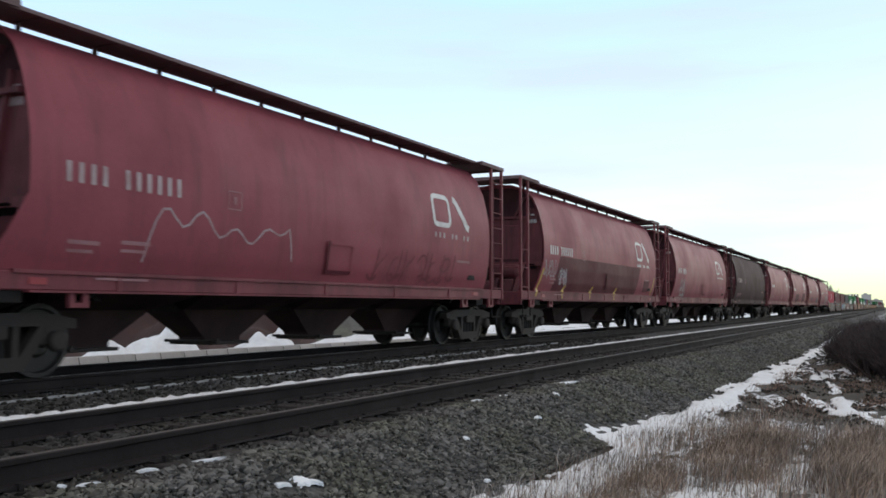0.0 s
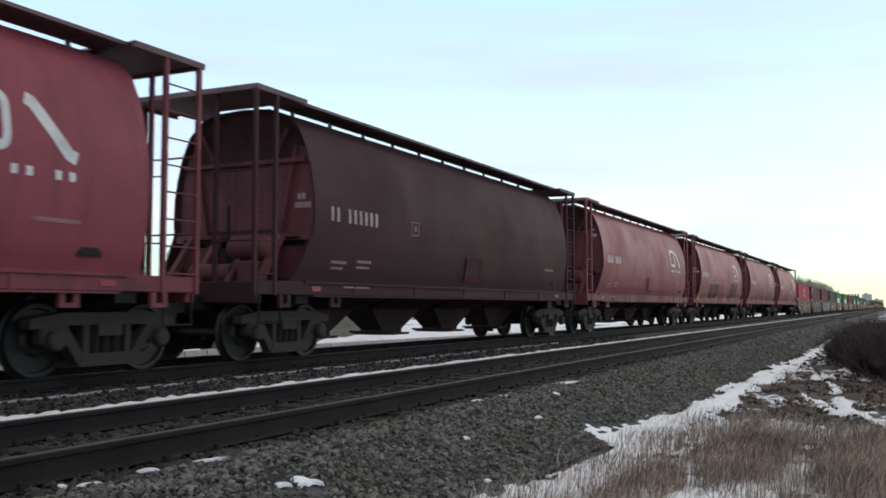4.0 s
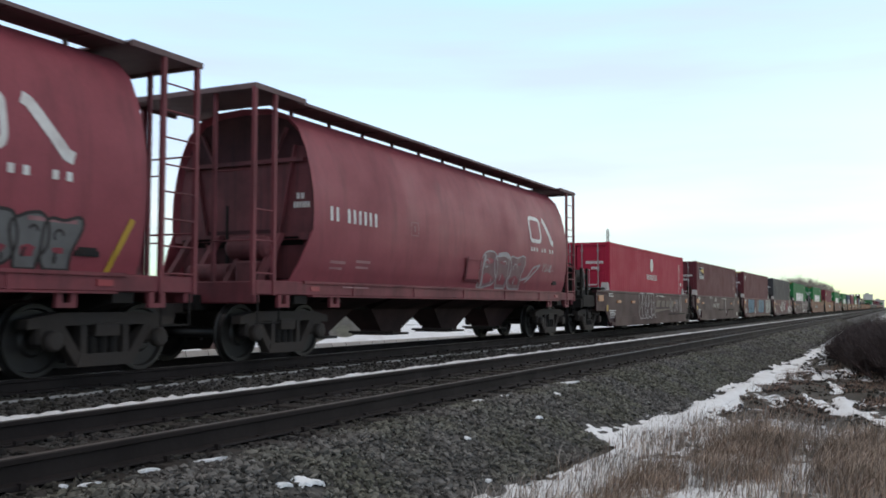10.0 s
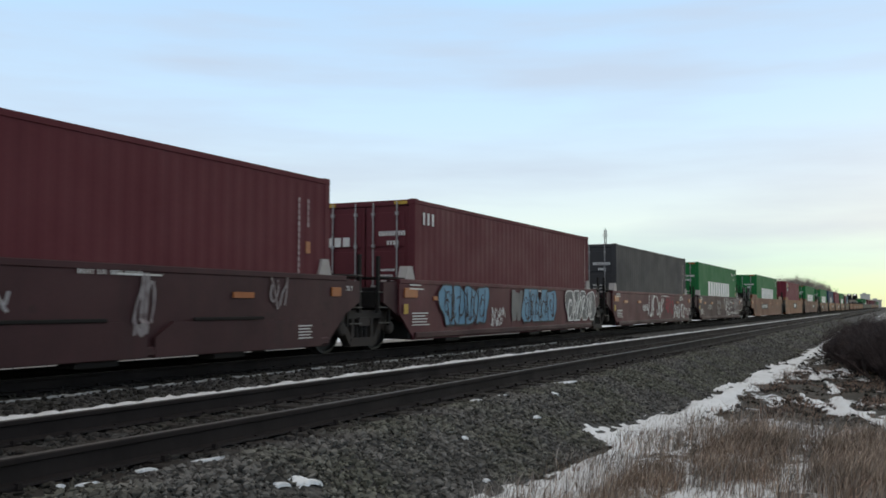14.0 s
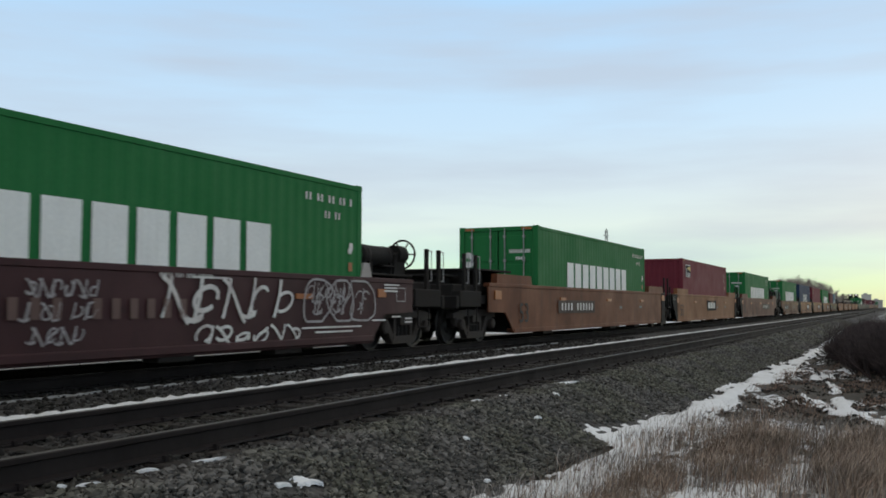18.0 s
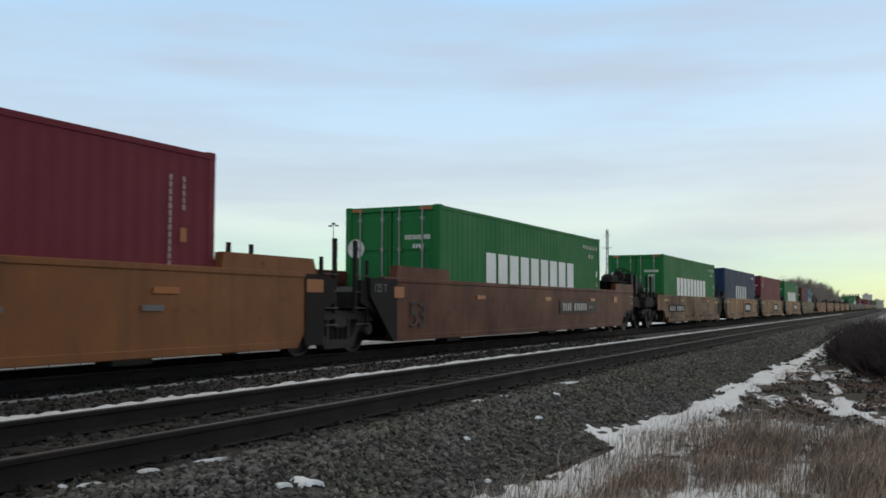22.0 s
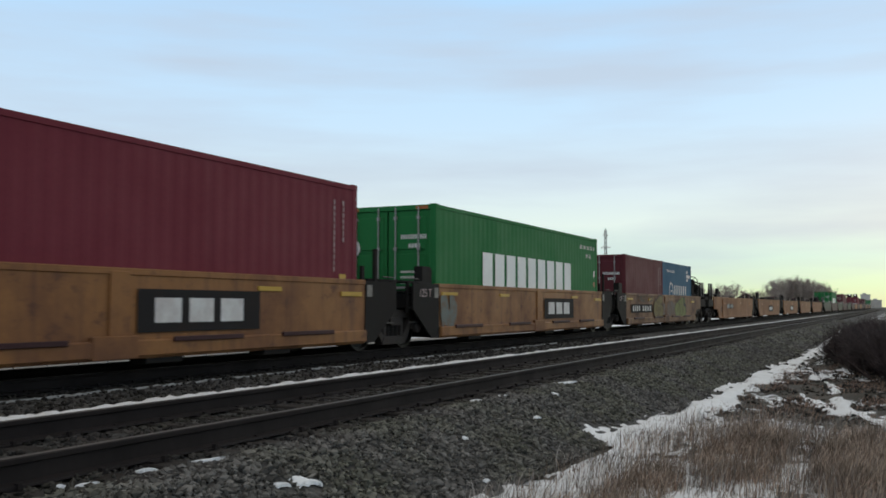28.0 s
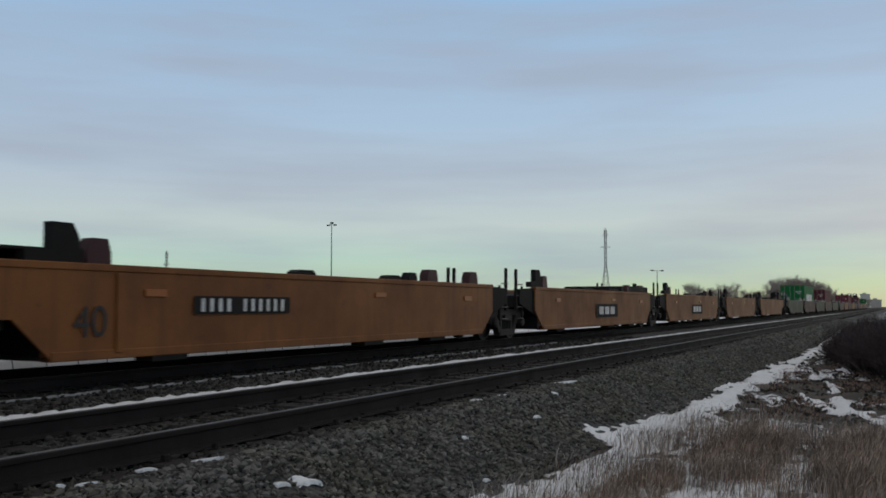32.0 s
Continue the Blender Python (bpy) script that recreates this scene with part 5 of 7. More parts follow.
def hopper_marks(h, seed, codes=(4, 6), patch=(), tag="", logo=True, stripes=(), worn=False, dull=False):
    """Stencils, safety stripes and sprayed tags on the side of one hopper."""
    rnd = random.Random(seed)
    white = DULLWHITE if dull else WHITE
    s = hopper_side
    if patch:
        for y0, y1, z0, z1, k in patch:
            dark = Shape()
            pts = [(y0 + k, z0), (y1 + k, z0), (y1, z1), (y0, z1)]
            n = 18
            verts = []
            for i in range(n + 1):
                f = i / n
                z = z0 + (z1 - z0) * f
                verts += [(s(z) - 0.003, pts[0][0] + (pts[3][0] - pts[0][0]) * f, z), (s(z) - 0.003, pts[1][0] + (pts[2][0] - pts[1][0]) * f, z)]
            dark.add(verts, [(2 * i, 2 * i + 1, 2 * i + 3, 2 * i + 2) for i in range(n)])
            part("repainted_patch", dark, HOPPER_PATCH, h, "darker repainted patch")
    lettered(h, "character", white, s, -5.94, -3.88 if sum(codes) > 8 else -4.25, 2.475, 0.25, codes)
    ec = Shape()
    for x0, x1, z, n in ((1.05, 1.22, 3.40, 4), (1.02, 1.28, 3.25, 6)) if codes[0] > 2 else ((1.12, 1.30, 2.75, 2), (1.06, 1.40, 2.60, 6)):
        for i in range(n):
            w = (x1 - x0) / n
            ec.box(x0 + w * i, x0 + w * (i + 0.65), -6.309, -6.299, z - 0.05, z + 0.05)
    pieces("end_code", ec, white, h, gap=0.01)
    if logo:
        lg = Shape()
        ring = [(4.15 + 0.39 * math.copysign(abs(math.cos(t)) ** 0.35, math.cos(t)), 2.93 + 0.305 * math.copysign(abs(math.sin(t)) ** 0.35, math.sin(t))) for t in [i * math.pi / 24 + 0.03 for i in range(49)]]
        stroke(lg, s, ring, 0.105)
        stroke(lg, s, [(4.81, 3.24), (4.91, 3.20), (5.39, 2.66), (5.51, 2.62)], 0.16)
        part("emblem", lg, WHITE, h, "white painted railway emblem")
        pieces("small_writing", code(Shape(), s, 3.73, 5.55, 2.40, 0.11, (3, 2, 2)), white, h, gap=0.01)
    def over_sill(z):
        return 1.418 if z < 1.245 else max(1.438 if z < 1.31 else 0.0, s(z))
    for y in stripes:
        part("safety_stripe", stroke(Shape(), over_sill, [(y + 0.14, 1.11), (y + 0.15, 1.30), (y + 0.42, 1.50)], 0.075), YELLOW, h, "yellow safety stripe")
    if stripes:
        part("safety_stripe", stroke(Shape(), over_sill, [(-6.78, 1.15), (-6.76, 1.27), (-6.36, 1.94)], 0.085), YELLOW, h, "yellow safety stripe")
        part("safety_stripe", stroke(Shape(), s, [(6.18, 1.28), (6.25, 1.5), (6.48, 1.98)], 0.09), YELLOW, h, "yellow safety stripe")
    if worn:
        part("safety_stripe", stroke(Shape(), s, [(-6.55, 1.54), (-6.36, 1.96)], 0.075), YELLOW_DULL, h, "worn yellow safety stripe")
    for y, z, w, hh in ((-5.8, 1.62, 0.5, 0.05), (-4.95, 1.66, 0.5, 0.05), (-4.95, 1.56, 0.45, 0.04), (-5.8, 1.52, 0.4, 0.04), (4.9, 1.85, 0.7, 0.05), (-5.3, 1.2, 0.9, 0.03)):
        pieces("data_stencil", bars(Shape(), lambda z_: 1.415 if z_ < 1.27 else s(z_), y, y + w, z, z + hh), FAINT_WHITE, h, gap=0.03)
    part("data_plate", Shape().box(1.42, 1.45, 5.62, 6.0, 1.48, 1.68).box(1.445, 1.456, 5.66, 5.96, 1.51, 1.65), PLACARD, h)
    for a, b, c, d in ((-2.95, -2.64, 2.55, 2.57), (-2.95, -2.64, 2.29, 2.31), (-2.95, -2.93, 2.31, 2.55), (-2.66, -2.64, 2.31, 2.55), (-2.83, -2.76, 2.37, 2.49)):
        part("route_mark", bars(Shape(), s, a, b, c, d, 2), FAINT_WHITE, h)
    if tag == "line":
        t = stroke(Shape(), s, [(-4.4 + 0.13 * i, 2.0 + 0.16 * math.sin(i * 1.1) * (1 - i / 40) + 0.1 * math.sin(i * 0.33)) for i in range(24)] + [(-1.3, 1.75), (-1.28, 1.6)], 0.032)
        stroke(t, s, [(-4.4, 2.0), (-4.5, 1.7), (-4.55, 1.45)], 0.032)
        pieces("sprayed_tag", t, FAINT_SILVER, h, "thin silver sprayed scrawl", gap=0.2)
        pieces("sprayed_tag", scrawl(Shape(), s, 1.3, 5.2, 1.36, 2.0, seed + 5, 0.055, 7), WORN_LETTERS, h, "worn dark sprayed letters", gap=0.2)
    elif tag == "scrawl":
        pieces("sprayed_tag", scrawl(scrawl(Shape(), s, -6.3, -5.25, 1.7, 2.2, seed, 0.035, 4), s, -5.1, -4.3, 1.5, 2.0, seed + 1, 0.05, 4), SPRAY, h, "silver sprayed scrawl", gap=0.2)
    elif tag == "drip":
        pieces("sprayed_tag", scrawl(scrawl(Shape(), s, -5.5, -4.3, 1.35, 2.15, seed, 0.05, 4), s, -5.4, -4.4, 1.2, 1.5, seed + 4, 0.04, 3), SPRAY, h, "pale sprayed tag with drips", gap=0.2)
    elif tag == "bubble":
        line = Shape()
        fill = Shape()
        bubbles(fill, line, s, 0.6, 3.2, 1.32, 2.2, seed, 3)
        stroke(line, lambda z: s(z) + 0.008, [(0.75, 1.36), (0.66, 1.7), (0.8, 2.1)], 0.11)
        stroke(line, lambda z: s(z) + 0.008, [(1.55, 2.12), (1.9, 2.16), (2.3, 2.1)], 0.11)
        part("sprayed_panel", fill, SPRAY_FILL, h, "grey-red filled sprayed letters")
        stroke(line, s, [(3.2, 1.55), (3.6, 1.62), (4.0, 1.9), (4.5, 2.0), (4.1, 1.78), (3.5, 1.5)], 0.05)
        scrawl(line, s, 4.7, 5.4, 1.82, 2.06, seed + 2, 0.035, 3)
        pieces("sprayed_tag", line, SPRAY, h, "white outlined sprayed letters", gap=0.2)
    elif tag == "block":
        fill, line = Shape(), Shape()
        bubbles(fill, line, lambda z: s(z) - 0.002, 3.1, 4.5, 1.3, 1.68, seed, 3)
        bubbles(fill, line, lambda z: s(z) - 0.002, 4.3, 5.6, 1.3, 1.95, seed + 1, 3)
        part("sprayed_panel", fill, SPRAY_GREY, h, "grey sprayed letters")
        part("sprayed_outline", line, SPRAY_DARK, h)
        f2 = Shape()
        bubbles(f2, None, s, -3.5, -2.35, 1.46, 1.98, seed + 3, 2)
        part("sprayed_panel", f2, WORN_GREY, h, "faded grey sprayed letters")
        f3 = Shape()
        bubbles(f3, None, s, -2.35, -1.5, 1.66, 2.0, seed + 4, 2)
        part("sprayed_panel", f3, WORN_LETTERS, h, "worn dark sprayed letters")


def hoppers():
    base = hopper(HOPPER, "oxide-red cylindrical covered grain hopper car")
    kinds = {
        -1: dict(label="oxide-red cylindrical covered grain hopper with white emblem", marks=dict(codes=(4, 6), dull=True, stripes=(-4.73, -1.95, 0.8))),
        0: dict(label="oxide-red covered hopper with a thin silver scrawl", marks=dict(codes=(4, 6), tag="line", dull=True)),
        1: dict(label="oxide-red covered hopper with a long dark repainted patch and yellow stripes", marks=dict(codes=(4, 6), tag="scrawl", stripes=(-4.74, -2.0, 0.8), patch=((-5.05, 4.25, 1.32, 2.32, -0.5), (4.9, 5.75, 1.42, 1.86, -0.12)))),
        2: dict(label="oxide-red covered hopper with a pale dripping tag", marks=dict(codes=(4, 4), tag="drip")),
        3: dict(label="grimy brown-grey covered hopper with worn markings", marks=dict(codes=(2, 6), dull=True, logo=False), paint=HOPPER_GREY),
        4: dict(label="faded oxide-red covered hopper with a rust-streaked side", marks=dict(codes=(4, 4), worn=True)),
        5: dict(label="oxide-red covered hopper with two dark repainted patches", marks=dict(codes=(2, 6), stripes=(-4.73, -1.87, 0.8, 3.7), patch=((-3.9, -1.1, 1.32, 2.06, -0.5), (2.6, 5.1, 1.38, 2.2, -0.6)))),
        6: dict(label="oxide-red covered hopper with grey sprayed letters at one end", marks=dict(codes=(4, 6), tag="block", stripes=(-4.29, -1.95, 0.85))),
        7: dict(label="oxide-red covered hopper with white outlined sprayed letters", marks=dict(codes=(2, 6), tag="bubble")),
    }
    for i in range(-1, 8):
        u = 132.21 + HP * (i - 7)
        h = base if i == -1 else copy_thing(base, Matrix.Identity(4))
        if i > -1:
            for o in h.children_recursive:
                if o.name.split(".")[0] == "wheelset":
                    WHEELSETS[1 if o.matrix_basis.translation.y > 0 else -1].append(o)
        tagged(h, kinds[i]["label"])
        MOVING.append((h, u))
    for (h, u), i in zip(MOVING[:9], range(-1, 8)):
        hopper_marks(h, 40 + i, **kinds[i]["marks"])
        if i == 1:
            for o in h.children:
                if o.name.split(".")[0] in ("inspection_door", "door_rim"):
                    repaint(o, HOPPER_PATCH)
        if "paint" in kinds[i]:
            for o in h.children:
                if o.material_slots and o.material_slots[0].material in (HOPPER, SILL):
                    repaint(o, kinds[i]["paint"])


hoppers()

# ---- containers ----


def corrugated(y0, y1, z0, z1, x, depth, pitch, face=1):
    """A wall of trapezoidal corrugations in the plane x, running along y."""
    n = max(2, round((y1 - y0) / pitch))
    p = (y1 - y0) / n
    line = []
    for i in range(n):
        a = y0 + i * p
        line += [(a, 0), (a + 0.27 * p, 0), (a + 0.5 * p, depth), (a + 0.77 * p, depth)]
    line.append((y1, 0))
    verts = [(x - face * d, y, z) for y, d in line for z in (z0, z1)]
    return verts, [(2 * i, 2 * i + 2, 2 * i + 3, 2 * i + 1) for i in range(len(line) - 1)]


def container_parts(length, height):
    """Meshes of a container, its own space: centre of the floor at the origin, doors at -y."""
    L, W, H = length / 2, 1.219, height
    out = {}
    s = Shape()
    for k in (-1, 1):
        s.add(*corrugated(-L + 0.16, L - 0.16, 0.15, H - 0.10, k * (W - 0.012), 0.0048, 0.278, k))
    v, f = corrugated(-W + 0.12, W - 0.12, 0.15, H - 0.10, L - 0.02, 0.04, 0.25)
    s.add([(y, x, z) for x, y, z in v], f)
    s.box(-W + 0.05, W - 0.05, -L + 0.05, L - 0.05, H - 0.06, H - 0.025)
    s.box(-W + 0.03, W - 0.03, -L + 0.1, L - 0.05, 0.12, 0.16)
    out["shell"] = s
    r = Shape()
    for k in (-1, 1):
        r.box(min(k * (W - 0.06), k * W), max(k * (W - 0.06), k * W), -L + 0.15, L - 0.15, H - 0.11, H - 0.02, 0.008)
        r.box(min(k * (W - 0.08), k * W), max(k * (W - 0.08), k * W), -L + 0.15, L - 0.15, 0.02, 0.17, 0.008)
        for e in (-1, 1):
            r.box(min(k * (W - 0.16), k * (W - 0.002)), max(k * (W - 0.16), k * (W - 0.002)), min(e * (L - 0.17), e * (L - 0.002)), max(e * (L - 0.17), e * (L - 0.002)), 0.1, H - 0.1, 0.015)
    for e in (-1, 1):
        r.box(-W + 0.15, W - 0.15, min(e * (L - 0.10), e * L), max(e * (L - 0.10), e * L), H - 0.13, H - 0.015, 0.01)
        r.box(-W + 0.15, W - 0.15, min(e * (L - 0.10), e * L), max(e * (L - 0.10), e * L), 0.01, 0.16, 0.01)
    out["edge_frame"] = r
    c = Shape().box(-0.081, 0.081, -0.09, 0.09, -0.06, 0.06, 0.012)
    out["corner_casting"] = c
    # one door leaf with its recessed panels, hinged at x = 0, closed towards +x
    d = Shape().box(0.02, W - 0.17, -0.03, 0.0, 0.17, H - 0.14)
    for i in range(3):
        z = 0.24 + i * (H - 0.42) / 3
        d.box(0.10, W - 0.25, -0.055, -0.03, z, z + (H - 0.42) / 3 - 0.09, 0.012)
    out["door"] = d
    rod = Shape().tube((0, 0, 0.06), (0, 0, H - 0.06), 0.017, 8)
    for z in (0.3, H * 0.36, H * 0.66, H - 0.3):
        rod.box(-0.032, 0.032, -0.028, 0.03, z - 0.035, z + 0.035)
    out["lock_rod"] = rod.box(-0.02, 0.30, -0.05, -0.02, 1.02, 1.07)
    return out


SIZES = {}


def container(color, label, u, base_z, height=2.896, length=12.192, marks=None, doors=True, group="shipping containers"):
    key = (length, height)
    if key not in SIZES:
        SIZES[key] = {k: s.mesh(k, C_BROWN, 0 if k == "shell" else 35) for k, s in container_parts(length, height).items()}
    me = SIZES[key]
    L, W, H = length / 2, 1.219, height
    c = thing("shipping_container", label, "shipping container", group)

    def put(name, mesh, mat, parent, at=(0, 0, 0), lab=""):
        ob = part(name, mesh, mat, parent, lab, at)
        repaint(ob, mat)
        return ob
    put("shell", me["shell"], color, c)
    put("edge_frame", me["edge_frame"], color, c)
    for kx in (-1, 1):
        for ky in (-1, 1):
            for z in (0.06, H - 0.06):
                put("corner_casting", me["corner_casting"], color, c, (kx * (W - 0.081), ky * (L - 0.09), z))
    if doors:
        for k in (-1, 1):
            d = put("door", me["door"], color, c, pose(0, -L + 0.06, 0, 0, 0, 0) @ Matrix.Diagonal((k, 1, 1, 1)))
            for x in (0.22, 0.80):
                put("lock_rod", me["lock_rod"], ZINC, d, (x, -0.085, 0), "galvanised lock rod")
    else:
        v, f = corrugated(-W + 0.12, W - 0.12, 0.15, H - 0.10, -L + 0.02, 0.04, 0.25, -1)
        part("front_wall", Shape().add([(y, x, z) for x, y, z in v], f).mesh("front_wall", color, 0), color, c)
    side = lambda z: W + 0.004          # noqa: E731
    white = Shape()
    if doors:
        for x0, x1, z, hh, n in ((0.35, 1.0, H - 0.72, 0.10, 11), (0.55, 0.85, H - 0.92, 0.09, 4), (0.35, 0.75, H - 1.5, 0.05, 8), (0.35, 0.7, H - 1.62, 0.05, 7), (0.35, 0.75, H - 1.74, 0.05, 8)):
            w = (x1 - x0) / n
            for i in range(n):
                white.box(x0 + w * i, x0 + w * (i + 0.65), -L - 0.003, -L + 0.005, z - hh / 2, z + hh / 2)
        pieces("door_code", white, WHITE, c, "white stencilled code", gap=0.01)
    if marks:
        marks(c, side, L, H)
    MOVING.append((c, u))
    c["base"] = base_z + 0.03
    return c


def marks_long_word(c, side, L, H):
    """A row of nine big white blocks low on the side, and small codes at the far end."""
    y0, y1, z0, z1 = -L + 2.53, -L + 9.47, 1.10, 1.95
    w = (y1 - y0) / 9
    for i in range(9):
        s = Shape()
        a, b = y0 + w * i + 0.03, y0 + w * (i + 1) - 0.05
        bars(s, side, a, b - 0.08, z0, z1)
        part("letter_block", s, BLOCKWHITE, c, "big white painted block")
    pieces("side_code", code(code(Shape(), side, L - 1.9, L - 0.35, H - 0.36, 0.13, (2, 2, 2, 2, 1)), side, L - 1.3, L - 0.75, H - 0.64, 0.13, (2, 2)), WHITE, c, gap=0.01)
    part("side_mark", bars(bars(Shape(), side, L - 0.46, L - 0.34, H - 1.25, H - 1.1), side, L - 0.5, L - 0.38, H - 1.3, H - 1.2), WHITE, c)
    part("warning_label", bars(Shape(), side, L - 0.48, L - 0.36, H - 1.62, H - 1.46), ORANGE, c)
    disc = Shape().lathe([(-0.004, 0.0), (-0.004, 0.22), (0.0, 0.22)], (-0.92, -L - 0.012, H - 0.95), "y", 24)
    part("round_emblem", disc, WHITE, c, "round white emblem")
    part("emblem_star", Shape().lathe([(-0.008, 0.0), (-0.008, 0.07)], (-0.92, -L - 0.012, H - 0.95), "y", 8), C_GREEN, c)
    pieces("top_label", Shape().box(0.72, 1.03, -L - 0.004, -L + 0.01, H - 0.11, H - 0.04).box(-1.02, -0.75, -L - 0.004, -L + 0.01, H - 0.11, H - 0.04), ORANGE, c, gap=0.1)


def marks_red(c, side, L, H):
    disc = Shape()
    n = 24
    cy, cz = -0.02, H - 0.60
    disc.add([(side(0), cy, cz)] + [(side(0), cy + 0.25 * math.cos(2 * math.pi * i / n), cz + 0.27 * math.sin(2 * math.pi * i / n)) for i in range(n)], [(0, i + 1, (i + 1) % n + 1) for i in range(n)])
    part("round_emblem", disc, WHITE, c, "round white emblem")
    part("emblem_shape", Shape().add([(side(0) + 0.003, cy - 0.12, cz - 0.14), (side(0) + 0.003, cy + 0.13, cz - 0.15), (side(0) + 0.003, cy + 0.02, cz + 0.17)], [(0, 1, 2)]), FARGLASS, c)
    lettered(c, "letter_block", WHITE, side, -0.88, 0.86, H - 1.10, 0.22, (8,))
    col = Shape()
    for i in range(12):
        bars(col, side, L - 1.06, L - 1.01, H - 0.46 - 0.11 * i, H - 0.375 - 0.11 * i)
    for i in range(5):
        bars(col, side, L - 0.79, L - 0.74, H - 0.46 - 0.11 * i, H - 0.375 - 0.11 * i)
    bars(bars(col, side, L - 0.74, L - 0.56, H - 1.36, H - 1.2), side, L - 0.36, L - 0.26, H - 1.36, H - 1.2)
    pieces("side_code", col, WHITE, c, gap=0.01)
    part("warning_label", stroke(Shape(), side, [(L - 0.66, H - 1.82), (L - 0.66, H - 1.7)], 0.16), YELLOW, c)
    part("warning_triangle", Shape().add([(-0.62, -L - 0.03, H - 1.02), (-0.40, -L - 0.03, H - 1.02), (-0.51, -L - 0.03, H - 0.80)], [(0, 1, 2)]), YELLOW, c)
    part("door_label", Shape().box(-0.66, -0.32, -L - 0.004, -L + 0.01, H - 1.68, H - 1.5), YELLOW, c)
    part("door_emblem", Shape().lathe([(-0.004, 0.0), (-0.004, 0.09)], (-0.95, -L - 0.004, H - 0.90), "y", 16), WHITE, c)


def marks_sign(c, side, L, H):
    """A framed sign near the top corner: black, with a yellow wedge and pale letter blocks."""
    y, z = -L + 0.62, H - 0.86
    part("sign_border", bars(Shape(), side, y, y + 1.13, z, z + 0.58), WHITE, c)
    f = lambda q: side(q) + 0.003       # noqa: E731
    part("sign_field", bars(Shape(), f, y + 0.03, y + 1.10, z + 0.03, z + 0.55), PLACARD, c)
    g = lambda q: side(q) + 0.006       # noqa: E731
    part("sign_wedge", Shape().add([(g(0), y + 0.22, z + 0.42), (g(0), y + 1.1, z + 0.27), (g(0), y + 1.1, z + 0.52)], [(0, 1, 2)]), YELLOW, c)
    part("letter_row", code(bars(Shape(), g, y + 0.12, y + 0.24, z + 0.06, z + 0.4), g, y + 0.27, y + 1.08, z + 0.13, 0.17, (5,)), WHITE, c)
    pieces("top_label", bars(Shape(), side, -L + 0.22, -L + 0.5, H - 0.10, H - 0.06), YELLOW, c, gap=0.1)
    col = Shape()
    for y, n in ((L - 0.98, 14), (L - 0.71, 5)):
        for i in range(n):
            bars(col, side, y, y + 0.045, H - 0.51 - 0.10 * i, H - 0.43 - 0.10 * i)
    pieces("side_code", col, DULLWHITE, c, gap=0.01)
    part("warning_label", bars(Shape(), side, L - 0.75, L - 0.62, H - 1.36, H - 1.16), ORANGE, c)


def marks_small(c, side, L, H):
    lettered(c, "letter_block", WHITE, side, -L + 0.32, -L + 0.95, H - 0.40, 0.26, (3,))
    part("door_letters", Shape().box(-0.98, -0.80, -L - 0.01, -L, H - 0.98, H - 0.78).box(-0.76, -0.60, -L - 0.01, -L, H - 0.98, H - 0.78).box(-0.55, -0.38, -L - 0.01, -L, H - 0.98, H - 0.78), WHITE, c)
    col = Shape()
    for i in range(16):
        bars(col, side, L - 0.45, L - 0.405, H - 0.41 - 0.10 * i, H - 0.33 - 0.10 * i)
    pieces("side_code", col, DULLWHITE, c, gap=0.01)
    pieces("top_label", Shape().box(0.72, 1.03, -L - 0.004, -L + 0.01, H - 0.11, H - 0.04).box(-1.02, -0.75, -L - 0.004, -L + 0.01, H - 0.11, H - 0.04), YELLOW, c, gap=0.1)


def marks_column(c, side, L, H):
    col = Shape()
    for y, n in ((L - 0.82, 12), (L - 0.52, 7)):
        for i in range(n):
            bars(col, side, y, y + 0.045, H - 0.43 - 0.11 * i, H - 0.345 - 0.11 * i)
    pieces("side_code", col, DULLWHITE, c, gap=0.01)
    part("warning_label", bars(Shape(), side, L - 0.62, L - 0.40, H - 1.82, H - 1.68), YELLOW, c)


def marks_badge(c, side, L, H):
    y, z = -L + 0.72, H - 0.78
    part("badge_border", bars(Shape(), side, y, y + 0.42, z, z + 0.44), WHITE, c)
    part("badge_field", bars(Shape(), lambda q: side(q) + 0.003, y + 0.02, y + 0.40, z + 0.07, z + 0.42), C_NAVY, c)
    part("badge_wave", stroke(stroke(Shape(), lambda q: side(q) + 0.006, [(y + 0.08, z + 0.13), (y + 0.2, z + 0.24), (y + 0.36, z + 0.27)], 0.07), lambda q: side(q) + 0.006, [(y + 0.10, z + 0.27), (y + 0.2, z + 0.36), (y + 0.36, z + 0.38)], 0.06), YELLOW, c)
    marks_column(c, side, L, H)


def marks_navy(c, side, L, H):
    lettered(c, "letter_block", BLOCKWHITE, side, -L + 3.86, -L + 8.35, 1.52, 0.80, (6,))
    pieces("side_code", code(Shape(), side, L - 1.8, L - 0.5, H - 0.36, 0.12, (4, 6)), WHITE, c, gap=0.01)
    pieces("end_code", Shape().box(-0.55, 0.45, -L - 0.004, -L + 0.004, H - 0.52, H - 0.42), DULLWHITE, c, gap=0.2)
    part("end_emblem", Shape().box(-0.30, -0.05, -L - 0.004, -L + 0.004, H - 1.05, H - 0.75).box(0.02, 0.2, -L - 0.004, -L + 0.004, H - 0.98, H - 0.85), WHITE, c)


